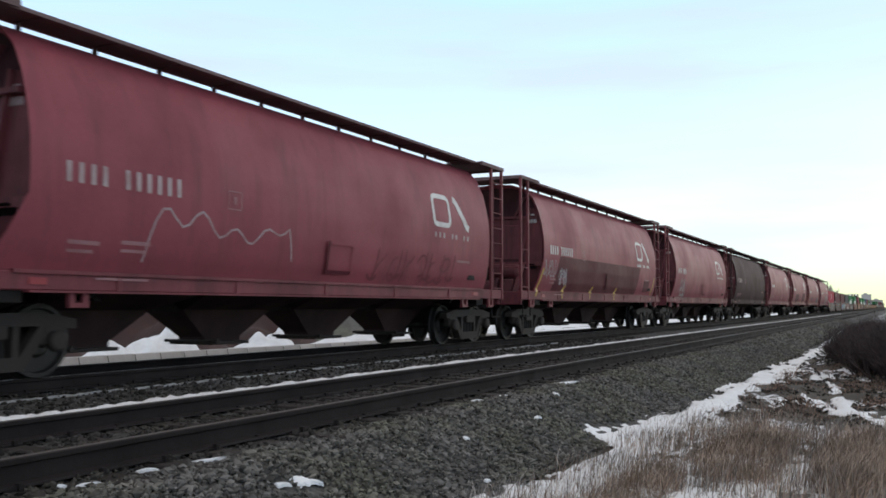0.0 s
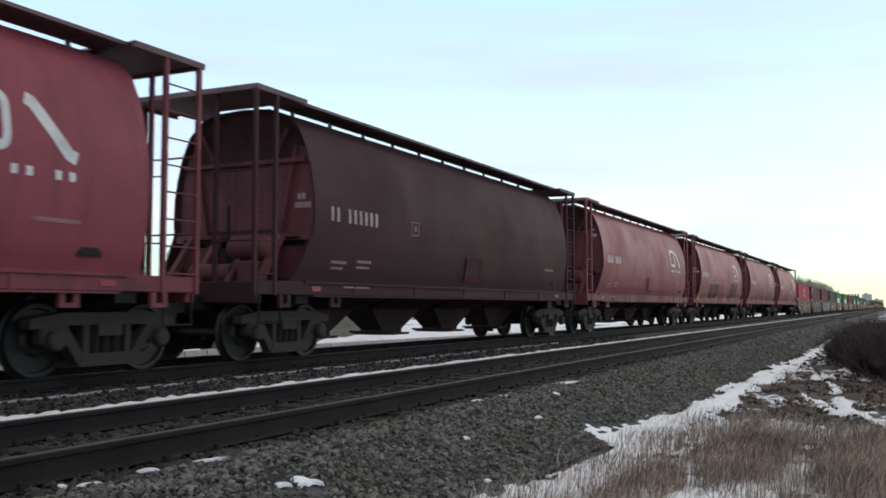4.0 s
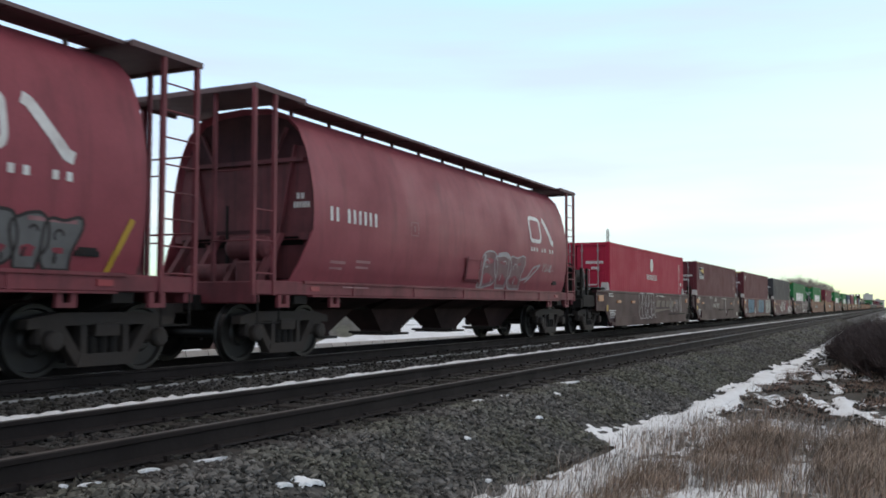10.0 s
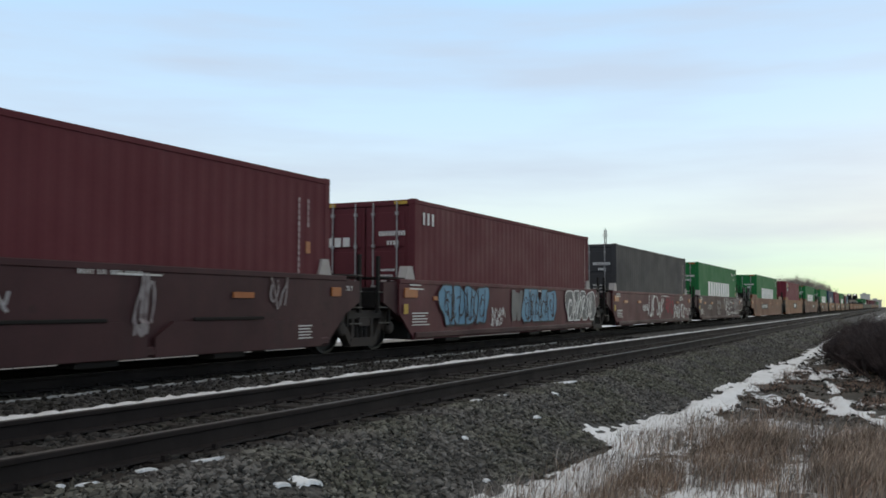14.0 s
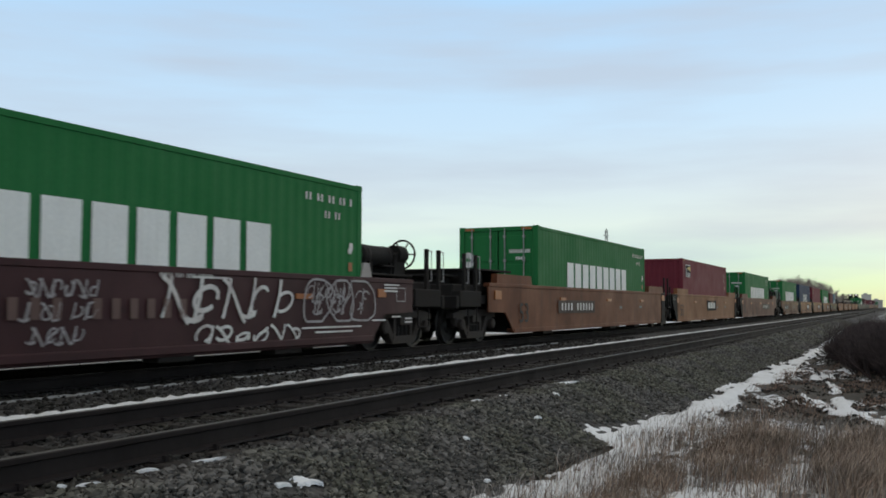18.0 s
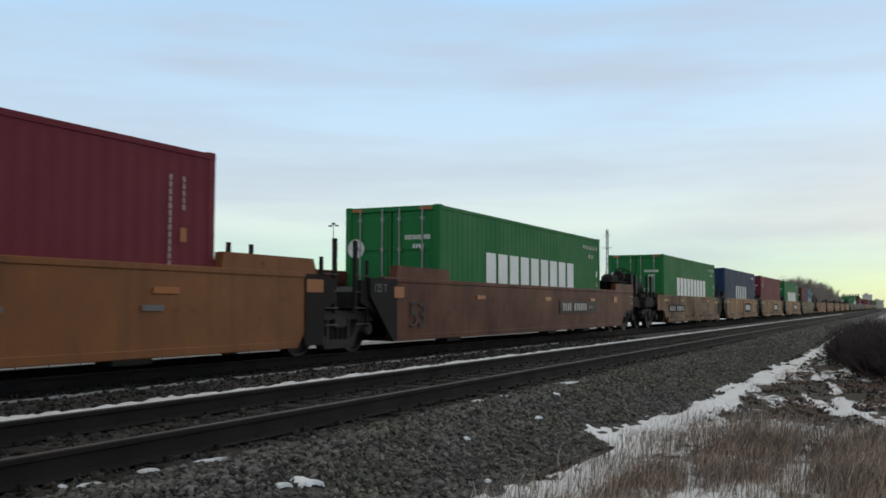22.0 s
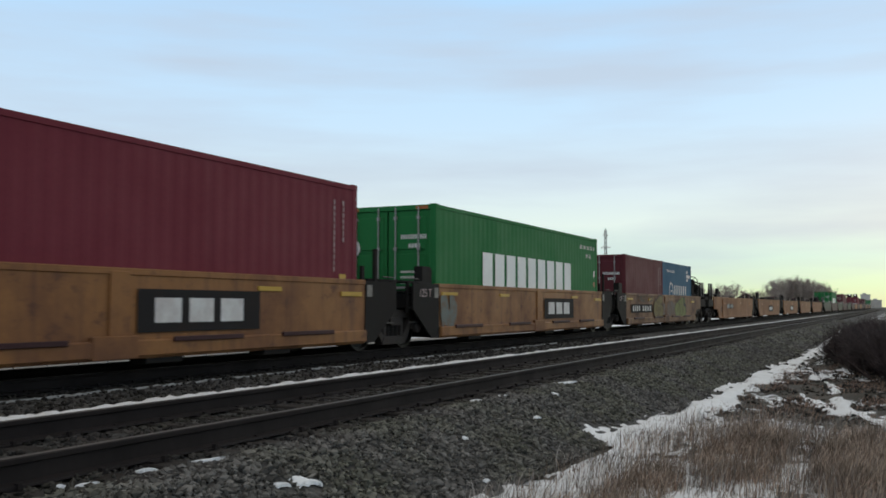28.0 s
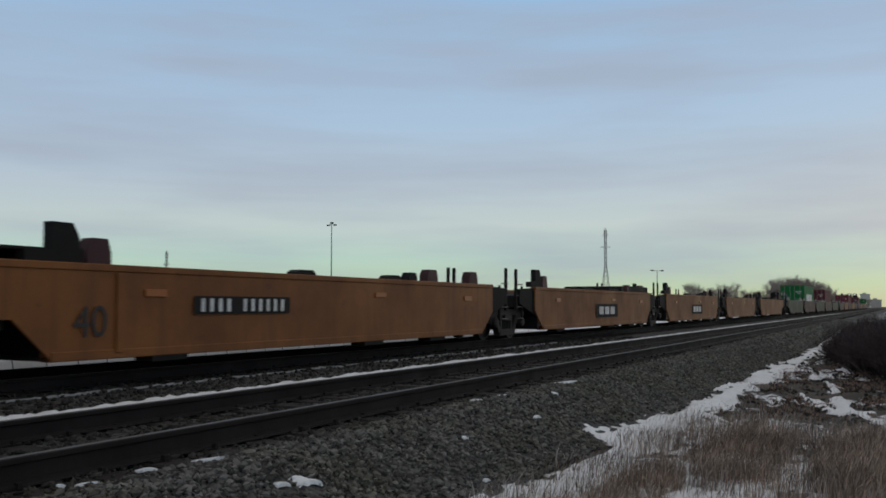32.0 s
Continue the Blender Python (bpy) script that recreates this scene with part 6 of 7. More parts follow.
def marks_blue(c, side, L, H):
    ring = [(-L + 1.6 + 0.36 * math.cos(t), 1.32 + 0.36 * math.sin(t)) for t in [i * math.pi / 12 for i in range(25)]]
    em = stroke(Shape(), side, ring, 0.09)
    bars(em, side, -L + 1.46, -L + 1.74, 1.28, 1.36)
    part("round_emblem", em, WHITE, c, "white ring emblem")
    lettered(c, "letter_block", WHITE, side, -L + 2.12, -L + 4.95, 1.38, 0.42, (6,))
    pieces("small_writing", code(Shape(), side, -L + 0.75, -L + 2.3, 2.20, 0.12, (4, 8)), WHITE, c, gap=0.01)
    pieces("side_code", bars(bars(bars(Shape(), side, L - 1.15, L - 0.85, 2.20, 2.32), side, L - 1.15, L - 0.32, 1.98, 2.13), side, L - 1.15, L - 0.8, 1.83, 1.94), WHITE, c, gap=0.01)


# ---- well cars ----


def well_profile(style):
    return dict(
        brown=dict(top=1.42, low=0.215, gap=1.0, raised=0.0, lip=0.0),
        long=dict(top=1.45, low=0.22, gap=1.2, raised=0.24, lip=0.0),
        yellow=dict(top=1.37, low=0.22, gap=1.55, raised=0.0, lip=0.5),
        tan=dict(top=1.40, low=0.24, gap=1.5, raised=0.0, lip=0.0))[style]


def painted_text(parent, body, size, y, z, x=1.349, material=None, name="painted_number"):
    """Readable characters painted on the side that faces +x."""
    txt = bpy.data.curves.new(name, "FONT")
    txt.body, txt.size, txt.extrude = body, size, 0.001
    tmp = new("text_tmp", txt)
    me = bpy.data.meshes.new_from_object(tmp)
    bpy.data.objects.remove(tmp)
    me.materials.clear()
    me.materials.append(material or SPRAY_DARK)
    ob = new(name, me)
    ob.parent = parent
    ob.matrix_basis = Matrix(((0, 0, 1, x), (1, 0, 0, y), (0, 1, 0, z), (0, 0, 0, 1)))
    return ob


def well_car(style, paint, half, ends, label, group):
    """One well unit. half: from its middle to the truck centres; ends: what the -y and +y ends are,
    'joint' (shares a truck), 'truck' (joint, and carries that truck) or 'coupler'."""
    q = well_profile(style)
    w = thing("well_car", label, "well car", group)
    W, T, top, low = 1.32, half, q["top"], q["low"]
    poly = []
    e0, e1 = ends
    cut = {"long": 0.42, "yellow": 0.03}.get(style, 0.62)
    # how far the wall reaches past the truck centre at a coupler end, and where it steps down to the well
    start, finish = {"yellow": (0.55, 0.0), "long": (0.28, -0.40)}.get(style, (0.05, 0.05))
    lo_pts = [(-T + start, 0.74), (-T + start + 1.1, 0.72), (-T + start + 1.65, low)] if e0 == "coupler" else [(-T + q["gap"], 0.74), (-T + q["gap"] + cut, low)]
    hi_pts = [(T - finish - 1.65, low), (T - finish - 1.15, 0.72), (T - finish, 0.76)] if e1 == "coupler" else [(T - q["gap"] - cut, low), (T - q["gap"], 0.74)]
    poly = lo_pts + hi_pts + [(hi_pts[-1][0], top), (lo_pts[0][0], top)]
    ya, yb = lo_pts[0][0], hi_pts[-1][0]
    for k in (-1, 1):
        part("side_wall", Shape().prism(poly, "x", min(k * (W - 0.035), k * W), max(k * (W - 0.035), k * W)), paint, w)
        part("top_chord", Shape().box(min(k * (W - 0.14), k * (W + 0.02)), max(k * (W - 0.14), k * (W + 0.02)), ya, yb, top - 0.09, top + 0.004, 0.012), paint, w)
        bot = Shape().box(min(k * (W - 0.2), k * (W + 0.015)), max(k * (W - 0.2), k * (W + 0.015)), lo_pts[-1][0], hi_pts[0][0], low - 0.03, low + 0.09, 0.012)
        part("bottom_chord", bot, paint, w)
        if q["raised"]:
            for a, b in ((ya + 0.5, ya + 3.0), (yb - 2.4, yb + 0.1)):
                part("raised_chord", Shape().prism([(a, top - 0.04), (b, top - 0.04), (b - 0.1, top + q["raised"]), (a + 0.05, top + q["raised"])], "x", min(k * (W - 0.16), k * (W + 0.006)), max(k * (W - 0.16), k * (W + 0.006))), paint, w)
        if q["lip"]:
            part("side_lip", Shape().box(min(k * W, k * (W + 0.075)), max(k * W, k * (W + 0.075)), lo_pts[-1][0], hi_pts[0][0], low, 0.44, 0.02), paint, w)
            for y in (-4.6, -1.4, 1.9, 4.4):
                part("lip_bar", Shape().box(min(k * (W + 0.07), k * (W + 0.11)), max(k * (W + 0.07), k * (W + 0.11)), y - 0.9, y + 0.6, 0.40, 0.47, 0.01), WELL_BROWN, w)
        if style == "brown":
            part("side_ledge", Shape().box(min(k * W, k * (W + 0.06)), max(k * W, k * (W + 0.06)), lo_pts[-1][0], hi_pts[0][0], low, 0.34, 0.02), WELL_BROWN, w)
        for y in (-T * 0.55, T * 0.12, T * 0.45):
            part("under_foot", Shape().box(min(k * (W - 0.3), k * W), max(k * (W - 0.3), k * W), y - 0.35, y + 0.35, low - 0.10, low - 0.02), BLACK, w)
    part("well_floor", Shape().box(-W + 0.05, W - 0.05, lo_pts[-1][0], hi_pts[0][0], low - 0.02, low + 0.03), BLACK, w)
    c40 = 6.15
    for e, kind in ((-1, e0), (1, e1)):
        yin = min(T - 1.55, max(c40 + 0.1, T - 2.2))
        part("end_bulkhead", Shape().box(-W + 0.04, W - 0.04, min(e * yin, e * (yin + 0.1)), max(e * yin, e * (yin + 0.1)), low, top - 0.18), BLACK, w)
        if kind == "coupler":
            part("end_deck", Shape().prism([(e * (yin), 1.25), (e * (T + 1.45), 1.05), (e * (T + 1.45), 0.92), (e * yin, 0.95)], "x", -1.22, 1.22), BLACK, w)
            part("draft_sill", Shape().box(-0.4, 0.4, min(e * (T - 1.0), e * (T + 1.5)), max(e * (T - 1.0), e * (T + 1.5)), 0.70, 0.98, 0.02), BLACK, w)
            part("end_sill", Shape().box(-1.3, 1.3, min(e * (T + 1.35), e * (T + 1.5)), max(e * (T + 1.35), e * (T + 1.5)), 0.82, 1.12, 0.02), BLACK, w)
            part("coupler", COUPLER, TRUCK, w, at=pose(0, e * (T + 1.45), 0.85, 0, 0, 0 if e > 0 else 180))
            part("brake_hose", HOSE, BLACK, w, at=pose(0, e * (T + 1.4), 0.8, 0, 0, 0 if e > 0 else 180))
            for k in (-1, 1):
                part("side_step_box", Shape().box(min(k * 1.05, k * 1.30), max(k * 1.05, k * 1.30), min(e * (T + 0.1), e * (T + 1.3)), max(e * (T + 0.1), e * (T + 1.3)), 0.86, 1.24, 0.02), BLACK, w)
                for y in ((0.72, 1.30) if style == "brown" else (0.32, 0.97)):
                    post = part("hand_post", Shape().box(k * 1.24 - 0.035, k * 1.24 + 0.035, e * (T + y) - 0.045, e * (T + y) + 0.045, 0.95, 2.1), BLACK, w)
                    part("grab_loop", Shape().bent([(k * 1.26, e * (T + y) + 0.05, 2.06), (k * 1.28, e * (T + y) + 0.16, 2.06), (k * 1.28, e * (T + y) + 0.16, 1.42), (k * 1.26, e * (T + y) + 0.05, 1.42)], 0.011, 6), ZINC, post)
                part("step", Shape().bent([(k * 1.26, e * (T + 0.3), 0.9), (k * 1.26, e * (T + 0.3), 0.45), (k * 1.26, e * (T + 0.8), 0.45), (k * 1.26, e * (T + 0.8), 0.9)], 0.016, 6), BLACK, w)
            part("deck_box", Shape().box(-1.08, 1.08, min(e * (T - 0.9), e * (T + 1.25)), max(e * (T - 0.9), e * (T + 1.25)), 1.06, 1.40, 0.03), BLACK, w)
            lift = top + q["raised"] + (0.13 if style == "tan" else 0.06)
            part("end_walkway", Shape().box(-1.18, 1.18, min(e * (T - 2.1), e * (T + 0.2)), max(e * (T - 2.1), e * (T + 0.2)), lift, lift + 0.045, 0.01), BLACK, w, "black steel end walkway")
            for y in (-1.7, -0.8, 0.0):
                part("walkway_leg", Shape().box(-0.9, 0.9, e * (T + y) - 0.06, e * (T + y) + 0.06, 1.2, lift), BLACK, w)
            if style == "long":
                part("end_platform", Shape().box(-0.7, 0.7, min(e * (T + 0.15), e * (T + 1.25)), max(e * (T + 0.15), e * (T + 1.25)), 1.58, 1.63, 0.01).box(-0.55, 0.55, min(e * (T + 0.3), e * (T + 1.05)), max(e * (T + 0.3), e * (T + 1.05)), 1.38, 1.59, 0.02), BLACK, w)
            truck(w, e * T)
        else:
            reach = 0.30
            part("joint_deck", Shape().prism([(e * yin, top - 0.15), (e * (T - reach), 1.15), (e * (T - reach), 0.85), (e * yin, 0.72)], "x", -1.15, 1.15), BLACK, w)
            for k in (-1, 1):
                sp = [(e * (T - q["gap"] - 0.25), top - 0.02), (e * (T - 0.45), top - 0.08), (e * (T - 0.45), 0.95), (e * (T - q["gap"] - 0.35), 0.55)]
                part("end_cheek", Shape().prism(sp, "x", min(k * 1.10, k * 1.27), max(k * 1.10, k * 1.27)), BLACK if style != "brown" else WELL_BROWN, w)
                if style == "yellow":
                    if e > 0:
                        for y, z in ((1.50, 1.64), (1.02, 1.98)):
                            part("hand_post", Shape().box(k * 1.22 - 0.03, k * 1.22 + 0.03, T - y - 0.045, T - y + 0.045, 0.75, z), BLACK, w)
                    else:
                        part("corner_guide", Shape().prism([(-T + 0.98, top), (-T + 1.42, top), (-T + 1.42, top + 0.30), (-T + 1.34, top + 0.36), (-T + 0.98, top + 0.36)], "x", k * 1.12 - 0.1, k * 1.12 + 0.1), BLACK, w)
                    part("joint_walkway", Shape().box(min(k * 0.45, k * 1.22), max(k * 0.45, k * 1.22), min(e * (T - 1.25), e * (T - 0.06)), max(e * (T - 1.25), e * (T - 0.06)), 1.375, 1.41), BLACK, w)
                if style == "brown":
                    part("joint_walkway", Shape().box(min(k * 0.35, k * 1.26), max(k * 0.35, k * 1.26), min(e * (T - 1.35), e * (T - 0.5)), max(e * (T - 1.35), e * (T - 0.5)), 1.425, 1.455), BLACK, w)
                    if e > 0 and k > 0:
                        painted_text(w, "125 T", 0.12, T - 0.98, 1.16, 1.273, WHITE, "weight_mark")
                part("hand_post", Shape().box(k * 1.2 - 0.03, k * 1.2 + 0.03, e * (T - 0.35) - 0.04, e * (T - 0.35) + 0.04, 0.75, 2.1 if style == "long" else 1.4 if style == "yellow" else 1.85), BLACK, w)
                part("ladder_post", Shape().box(k * 1.2 - 0.025, k * 1.2 + 0.025, e * (T - 0.78) - 0.03, e * (T - 0.78) + 0.03, 0.5, 1.75 if style == "long" else 1.4), BLACK, w)
                for z in (0.55, 0.85, 1.15, 1.45):
                    part("rung", Shape().tube((k * 1.24, e * (T - 0.75), z), (k * 1.24, e * (T - 0.30), z), 0.014, 6), WHEEL, w)
                if style == "long":
                    foot = [(T - 0.87, 1.43), (T - 1.45, 1.43), (T - 1.45, 0.22), (T - 0.95, 0.22), (T - 0.87, 0.5)] if e > 0 else [(-T + 0.67, 1.42), (-T + 1.72, 1.42), (-T + 1.72, 0.21), (-T + 1.56, 0.21), (-T + 0.70, 1.06)]
                    part("end_panel", Shape().prism(foot, "x", min(k * 1.28, k * 1.341), max(k * 1.28, k * 1.341)), BLACK, w, "black steel end panel")
            if kind == "truck":
                truck(w, e * T)
    # container guides on the chord
    for y in (-6.15, 6.15):
        for k in (-1, 1):
            if style in ("brown",):
                part("corner_guide", Shape().prism([(y - 0.2, top), (y + 0.2, top), (y + 0.1, top + 0.28), (y - 0.1, top + 0.28)], "x", k * 1.15 - 0.1, k * 1.15 + 0.1) if abs(y) < T - 1 else Shape(), CONE, w)
    return w


def brake_gear(w, y, e, paint=BLACK, away=1.0, hub=1.95, tank=1.88):
    """Hand-brake wheel, chain case and air tank on an end deck; away: from the case to the tank."""
    ty, up = y - e * away, hub - 1.95
    t = part("air_tank", Shape().lathe([(-0.74, 0.0), (-0.72, 0.13), (-0.60, 0.22), (0.60, 0.22), (0.72, 0.13), (0.74, 0.0)], (0.62, ty, tank), "y", 20), paint, w, "black steel air tank")
    for d in (-0.42, 0.42):
        part("tank_saddle", Shape().box(0.39, 0.85, ty + d - 0.05, ty + d + 0.05, 1.15, tank - 0.12), BLACK, t)
        part("tank_strap", Shape().lathe([(-0.025, 0.22), (-0.025, 0.228), (0.025, 0.228), (0.025, 0.22)], (0.62, ty + d, tank), "y", 20), TRUCK, t)
    case = part("brake_case", Shape().prism([(y - e * 0.75, 1.1), (y + e * 0.04, 1.1), (y + e * 0.08, 1.9 + up), (y - e * 0.10, 2.04 + up), (y - e * 0.34, 1.92 + up), (y - e * 0.40, 1.55)], "x", 0.66, 0.90).tube((0.77, y - e * 0.22, 1.93 + up), (0.77, y + e * 0.12, 1.93 + up), 0.20, 16), paint, w, "black hand-brake housing on a slanted bracket")
    wheel = Shape()
    n = 28
    cy, cz, r = y + e * 0.2, hub, 0.30
    ring = [(0.77 + r * math.cos(2 * math.pi * i / n), cy, cz + r * math.sin(2 * math.pi * i / n)) for i in range(n + 1)]
    wheel.bent(ring, 0.022, 6)
    for i in range(6):
        a = math.pi * i / 3
        wheel.tube((0.77, cy, cz), (0.77 + r * math.cos(a), cy, cz + r * math.sin(a)), 0.015, 6)
    part("brake_wheel", wheel.tube((0.77, cy - 0.06, cz), (0.77, cy + 0.06, cz), 0.07, 10), paint, case, "spoked hand-brake wheel")
    part("chain", Shape().tube((0.79, y + e * 0.08, 1.75 + up), (0.79, y + e * 0.05, 1.2), 0.018, 6), TRUCK, case)
    part("brake_pipe", Shape().tube((0.88, ty, tank - 0.2), (0.88, y, tank - 0.2), 0.022, 6).tube((0.88, ty, tank - 0.2), (0.72, ty, tank - 0.16), 0.022, 6).bent([(0.95, y + e * 0.1, 1.2), (0.95, y + e * 0.1, 1.5), (0.95, y - e * 0.5, 1.5)], 0.02, 6), paint, w)
    part("valve_box", Shape().box(-0.6, 0.1, y - e * 1.0 - 0.25, y - e * 1.0 + 0.25, 1.15, 1.62, 0.03), BLACK, w)


def flat(z):
    return 1.349


def paint_of(w):
    """The paint on a well car's own side wall."""
    return [o for o in w.children if o.name.startswith("side_wall")][0].data.materials[0]


def reflectors(w, spots, mat=ORANGE, label="orange reflective patch"):
    for y, z, a, b in spots:
        part("reflector", Shape().box(1.32, 1.346, y, y + a, z, z + b, 0.004), mat, w, label)


def consist(style, paint, trucks, labels, group):
    """The units of one articulated set, between the truck centres given."""
    units = []
    n = len(trucks) - 1
    for i in range(n):
        half = (trucks[i + 1] - trucks[i]) / 2
        ends = ("coupler" if i == 0 else "joint", "coupler" if i == n - 1 else "truck")
        p = paint[i % len(paint)]
        w = well_car(style, p, half, ends, labels[i % len(labels)], group)
        MOVING.append((w, (trucks[i] + trucks[i + 1]) / 2))
        units.append(w)
    return units


A_T = [142.5, 158.1, 173.55, 189.05, 204.65, 220.5]
B_T = [224.1, 244.1, 263.45, 283.0]
C_T = [286.8, 302.95, 318.4, 333.9, 349.4, 365.3]
D_T = [369.1, 385.6, 401.8, 417.45, 432.55, 449.0]
E_T = [452.8 + 15.9 * i for i in range(6)]
F_T = [536.1 + 15.9 * i for i in range(6)]
G_T = [619.4 + 15.9 * i for i in range(6)]


def set_a():
    u = consist("brown", [WELL_BROWN, WELL_BROWN, WELL_RED, WELL_RED, WELL_BROWN], A_T,
                ["dark brown steel well car with outlined sprayed letters", "dark brown steel well car with white tags", "maroon steel well car with blue sprayed letters", "maroon steel well car with white sprayed scrawl", "dark brown steel well car with silver tags"], "brown articulated well cars")
    for i, w in enumerate(u):
        T = (A_T[i + 1] - A_T[i]) / 2
        reflectors(w, [(-T + (0.25 if i == 0 else 1.2), 1.05, 0.55, 0.2), (-T + 2.5, 1.0, 0.5, 0.09), (-T + 4.5, 1.0, 0.45, 0.09), (T - 4.2, 1.0, 0.5, 0.09), (T - 1.5, 1.05, 0.3, 0.16)])
        st = Shape()
        for y, z, a in ((-T + 1.5, 0.60, 0.7), (-T + 1.5, 0.66, 0.6), (-T + 1.5, 0.54, 0.65), (-T + 1.5, 0.48, 0.8), (-T + 1.5, 0.72, 0.72), (-T + 1.4, 1.22, 0.6), (-T + 1.4, 1.30, 0.5), (1.2, 1.28, 0.8)):
            bars(st, lambda q: 1.389 if i < 2 and q < 0.67 and abs(y) < 5.6 else 1.349, y, y + a, z, z + 0.024)
        pieces("data_stencil", st, WHITE, w, gap=0.03)
        part("yellow_plate", bars(Shape(), flat, -T + 1.15, -T + 1.33, 0.72, 0.92), YELLOW, w)
    # the lower wall stands proud of the upper one, stepped on the second unit
    for k in (-1, 1):
        a, b = min(k * 1.32, k * 1.385), max(k * 1.32, k * 1.385)
        part("lower_ledge", Shape().prism([(-5.7, 0.20), (5.90, 0.20), (5.90, 0.50), (5.82, 0.53), (-5.7, 0.53)], "x", a, b), paint_of(u[0]), u[0])
        # added black bar stands in for the shadow line along the ledge
        part("ledge_bar", Shape().box(min(k * 1.38, k * 1.40), max(k * 1.38, k * 1.40), 2.5, 5.8, 0.53, 0.575, 0.01), BLACK, u[0])
        part("lower_ledge", Shape().prism([(-5.6, 0.20), (1.72, 0.20), (1.72, 0.43), (1.34, 0.67), (-5.6, 0.67)], "x", a, b), paint_of(u[1]), u[1])
        part("lower_ledge", Shape().prism([(1.86, 0.20), (5.85, 0.20), (5.85, 0.64), (2.22, 0.67), (1.86, 0.46)], "x", a, b), paint_of(u[1]), u[1])
        # shadow line on the stepped ledge, again as added black bars
        for y0, y1 in ((-0.6, 1.0), (2.6, 4.2)):
            part("ledge_bar", Shape().box(min(k * 1.37, k * 1.41), max(k * 1.37, k * 1.41), y0, y1, 0.67, 0.72, 0.01), BLACK, u[1])

    def over_low(z):
        return 1.389 if z < 0.53 else 1.349

    def over_step(z):
        return 1.389 if z < 0.67 else 1.349
    line = Shape()
    bubbles(None, line, over_low, -2.3, 0.1, 0.42, 1.38, 5, 5)
    part("sprayed_outline", line, SPRAY, u[0], "silver outlined sprayed letters")
    lg = Shape()
    for k in range(4):
        y = 0.45 + 0.86 * k
        lg.add([(1.349, y, 0.85), (1.349, y + 0.66, 0.85), (1.349, y + 0.80, 1.12), (1.349, y + 0.14, 1.12)], [(0, 1, 2, 3)])
    lg.add([(1.349, 0.3, 0.64), (1.349, 3.6, 0.78), (1.349, 3.4, 0.80), (1.349, 0.3, 0.76)], [(0, 1, 2, 3)])
    pieces("emblem", lg, surface("faded_ochre", (0.165, 0.130, 0.105), 0.7, dirt=(0.09, 0.06, 0.05), amount=0.8, scale=3, bump=0.0), u[0], "faded pale tan emblem", gap=0.02)
    pieces("sprayed_tag", scrawl(Shape(), flat, 2.9, 4.75, 0.64, 1.22, 8, 0.06, 5), WORN_SILVER, u[0], "worn silver sprayed scrawl", gap=0.2)
    smear = Shape()
    for y, z0, z1, wd in ((4.92, 0.62, 1.38, 0.10), (5.08, 0.55, 1.36, 0.05), (5.26, 0.56, 1.38, 0.11)):
        stroke(smear, flat, [(y - 0.03, z1), (y, (z0 + z1) / 2), (y + 0.05, z0)], wd)
    pieces("sprayed_tag", smear, WORN_SILVER, u[0], "smeared silver strokes", gap=0.02)
    for y0, y1, z0, z1, sd, wd, n in ((-3.1, -2.3, 1.02, 1.38, 11, 0.05, 3), (-1.8, -1.15, 1.12, 1.36, 17, 0.04, 3), (-2.2, -0.4, 0.82, 1.05, 18, 0.04, 7), (1.45, 1.9, 0.45, 1.34, 12, 0.06, 2), (4.42, 4.9, 0.85, 1.36, 13, 0.05, 2)):
        pieces("sprayed_tag", scrawl(Shape(), over_step, y0, y1, z0, z1, sd, wd, n), WORN_SILVER if sd in (12, 13) else SPRAY, u[1], "faded white sprayed scrawl", gap=0.2)
    f = Shape()
    bubbles(f, None, over_step, -4.6, -2.3, 0.70, 1.3, 14, 3)
    part("sprayed_panel", f, surface("faded_blue_spray", (0.058, 0.030, 0.036), 0.6, dirt=(0.050, 0.022, 0.025), amount=0.9, scale=3, bump=0.0, spec=0.2), u[1], "faded sprayed letters")
    st = Shape()
    for k in range(5):
        bars(st, lambda z: 1.389, 5.15, 5.55 - 0.05 * (k % 2), 0.34 + 0.05 * k, 0.36 + 0.05 * k)
    pieces("data_stencil", st, WHITE, u[1], gap=0.02)
    for w in u:
        pieces("stencil_row", code(Shape(), flat, 0.55, 1.65, 1.305, 0.06, (5, 3, 4, 6)), WHITE, w, gap=0.01)
    for y0, y1, sd in ((-4.9, -2.4, 20), (0.0, 2.6, 21), (3.6, 6.5, 22)):
        f, o = Shape(), Shape()
        bubbles(f, o, flat, y0, y1, 0.45, 1.35, sd, 4)
        part("sprayed_panel", f, SPRAY_BLUE if sd < 22 else SPRAY_GREY, u[2], "blue sprayed letters" if sd < 22 else "grey sprayed letters")
        part("sprayed_outline", o, SPRAY_DARK if sd < 22 else WHITE, u[2])
        pieces("sprayed_tag", scrawl(Shape(), lambda q: 1.358, y0 + 0.1, y1 - 0.1, 0.5, 1.3, sd + 40, 0.035 if sd < 22 else 0.06, 6), SPRAY_DARK if sd < 22 else WHITE, u[2], "dark strokes inside the letters" if sd < 22 else "white strokes over the letters", gap=0.2)
    f = Shape()
    bubbles(f, None, lambda q: 1.347, -0.75, -0.05, 0.5, 1.3, 27, 2)
    part("sprayed_panel", f, SPRAY_GREY, u[2], "grey sprayed block")
    pieces("sprayed_tag", scrawl(scrawl(Shape(), flat, -2.1, -1.2, 0.6, 0.85, 23, 0.03, 5), flat, -2.1, -1.4, 0.4, 0.6, 24, 0.03, 4), WHITE, u[2], gap=0.2)
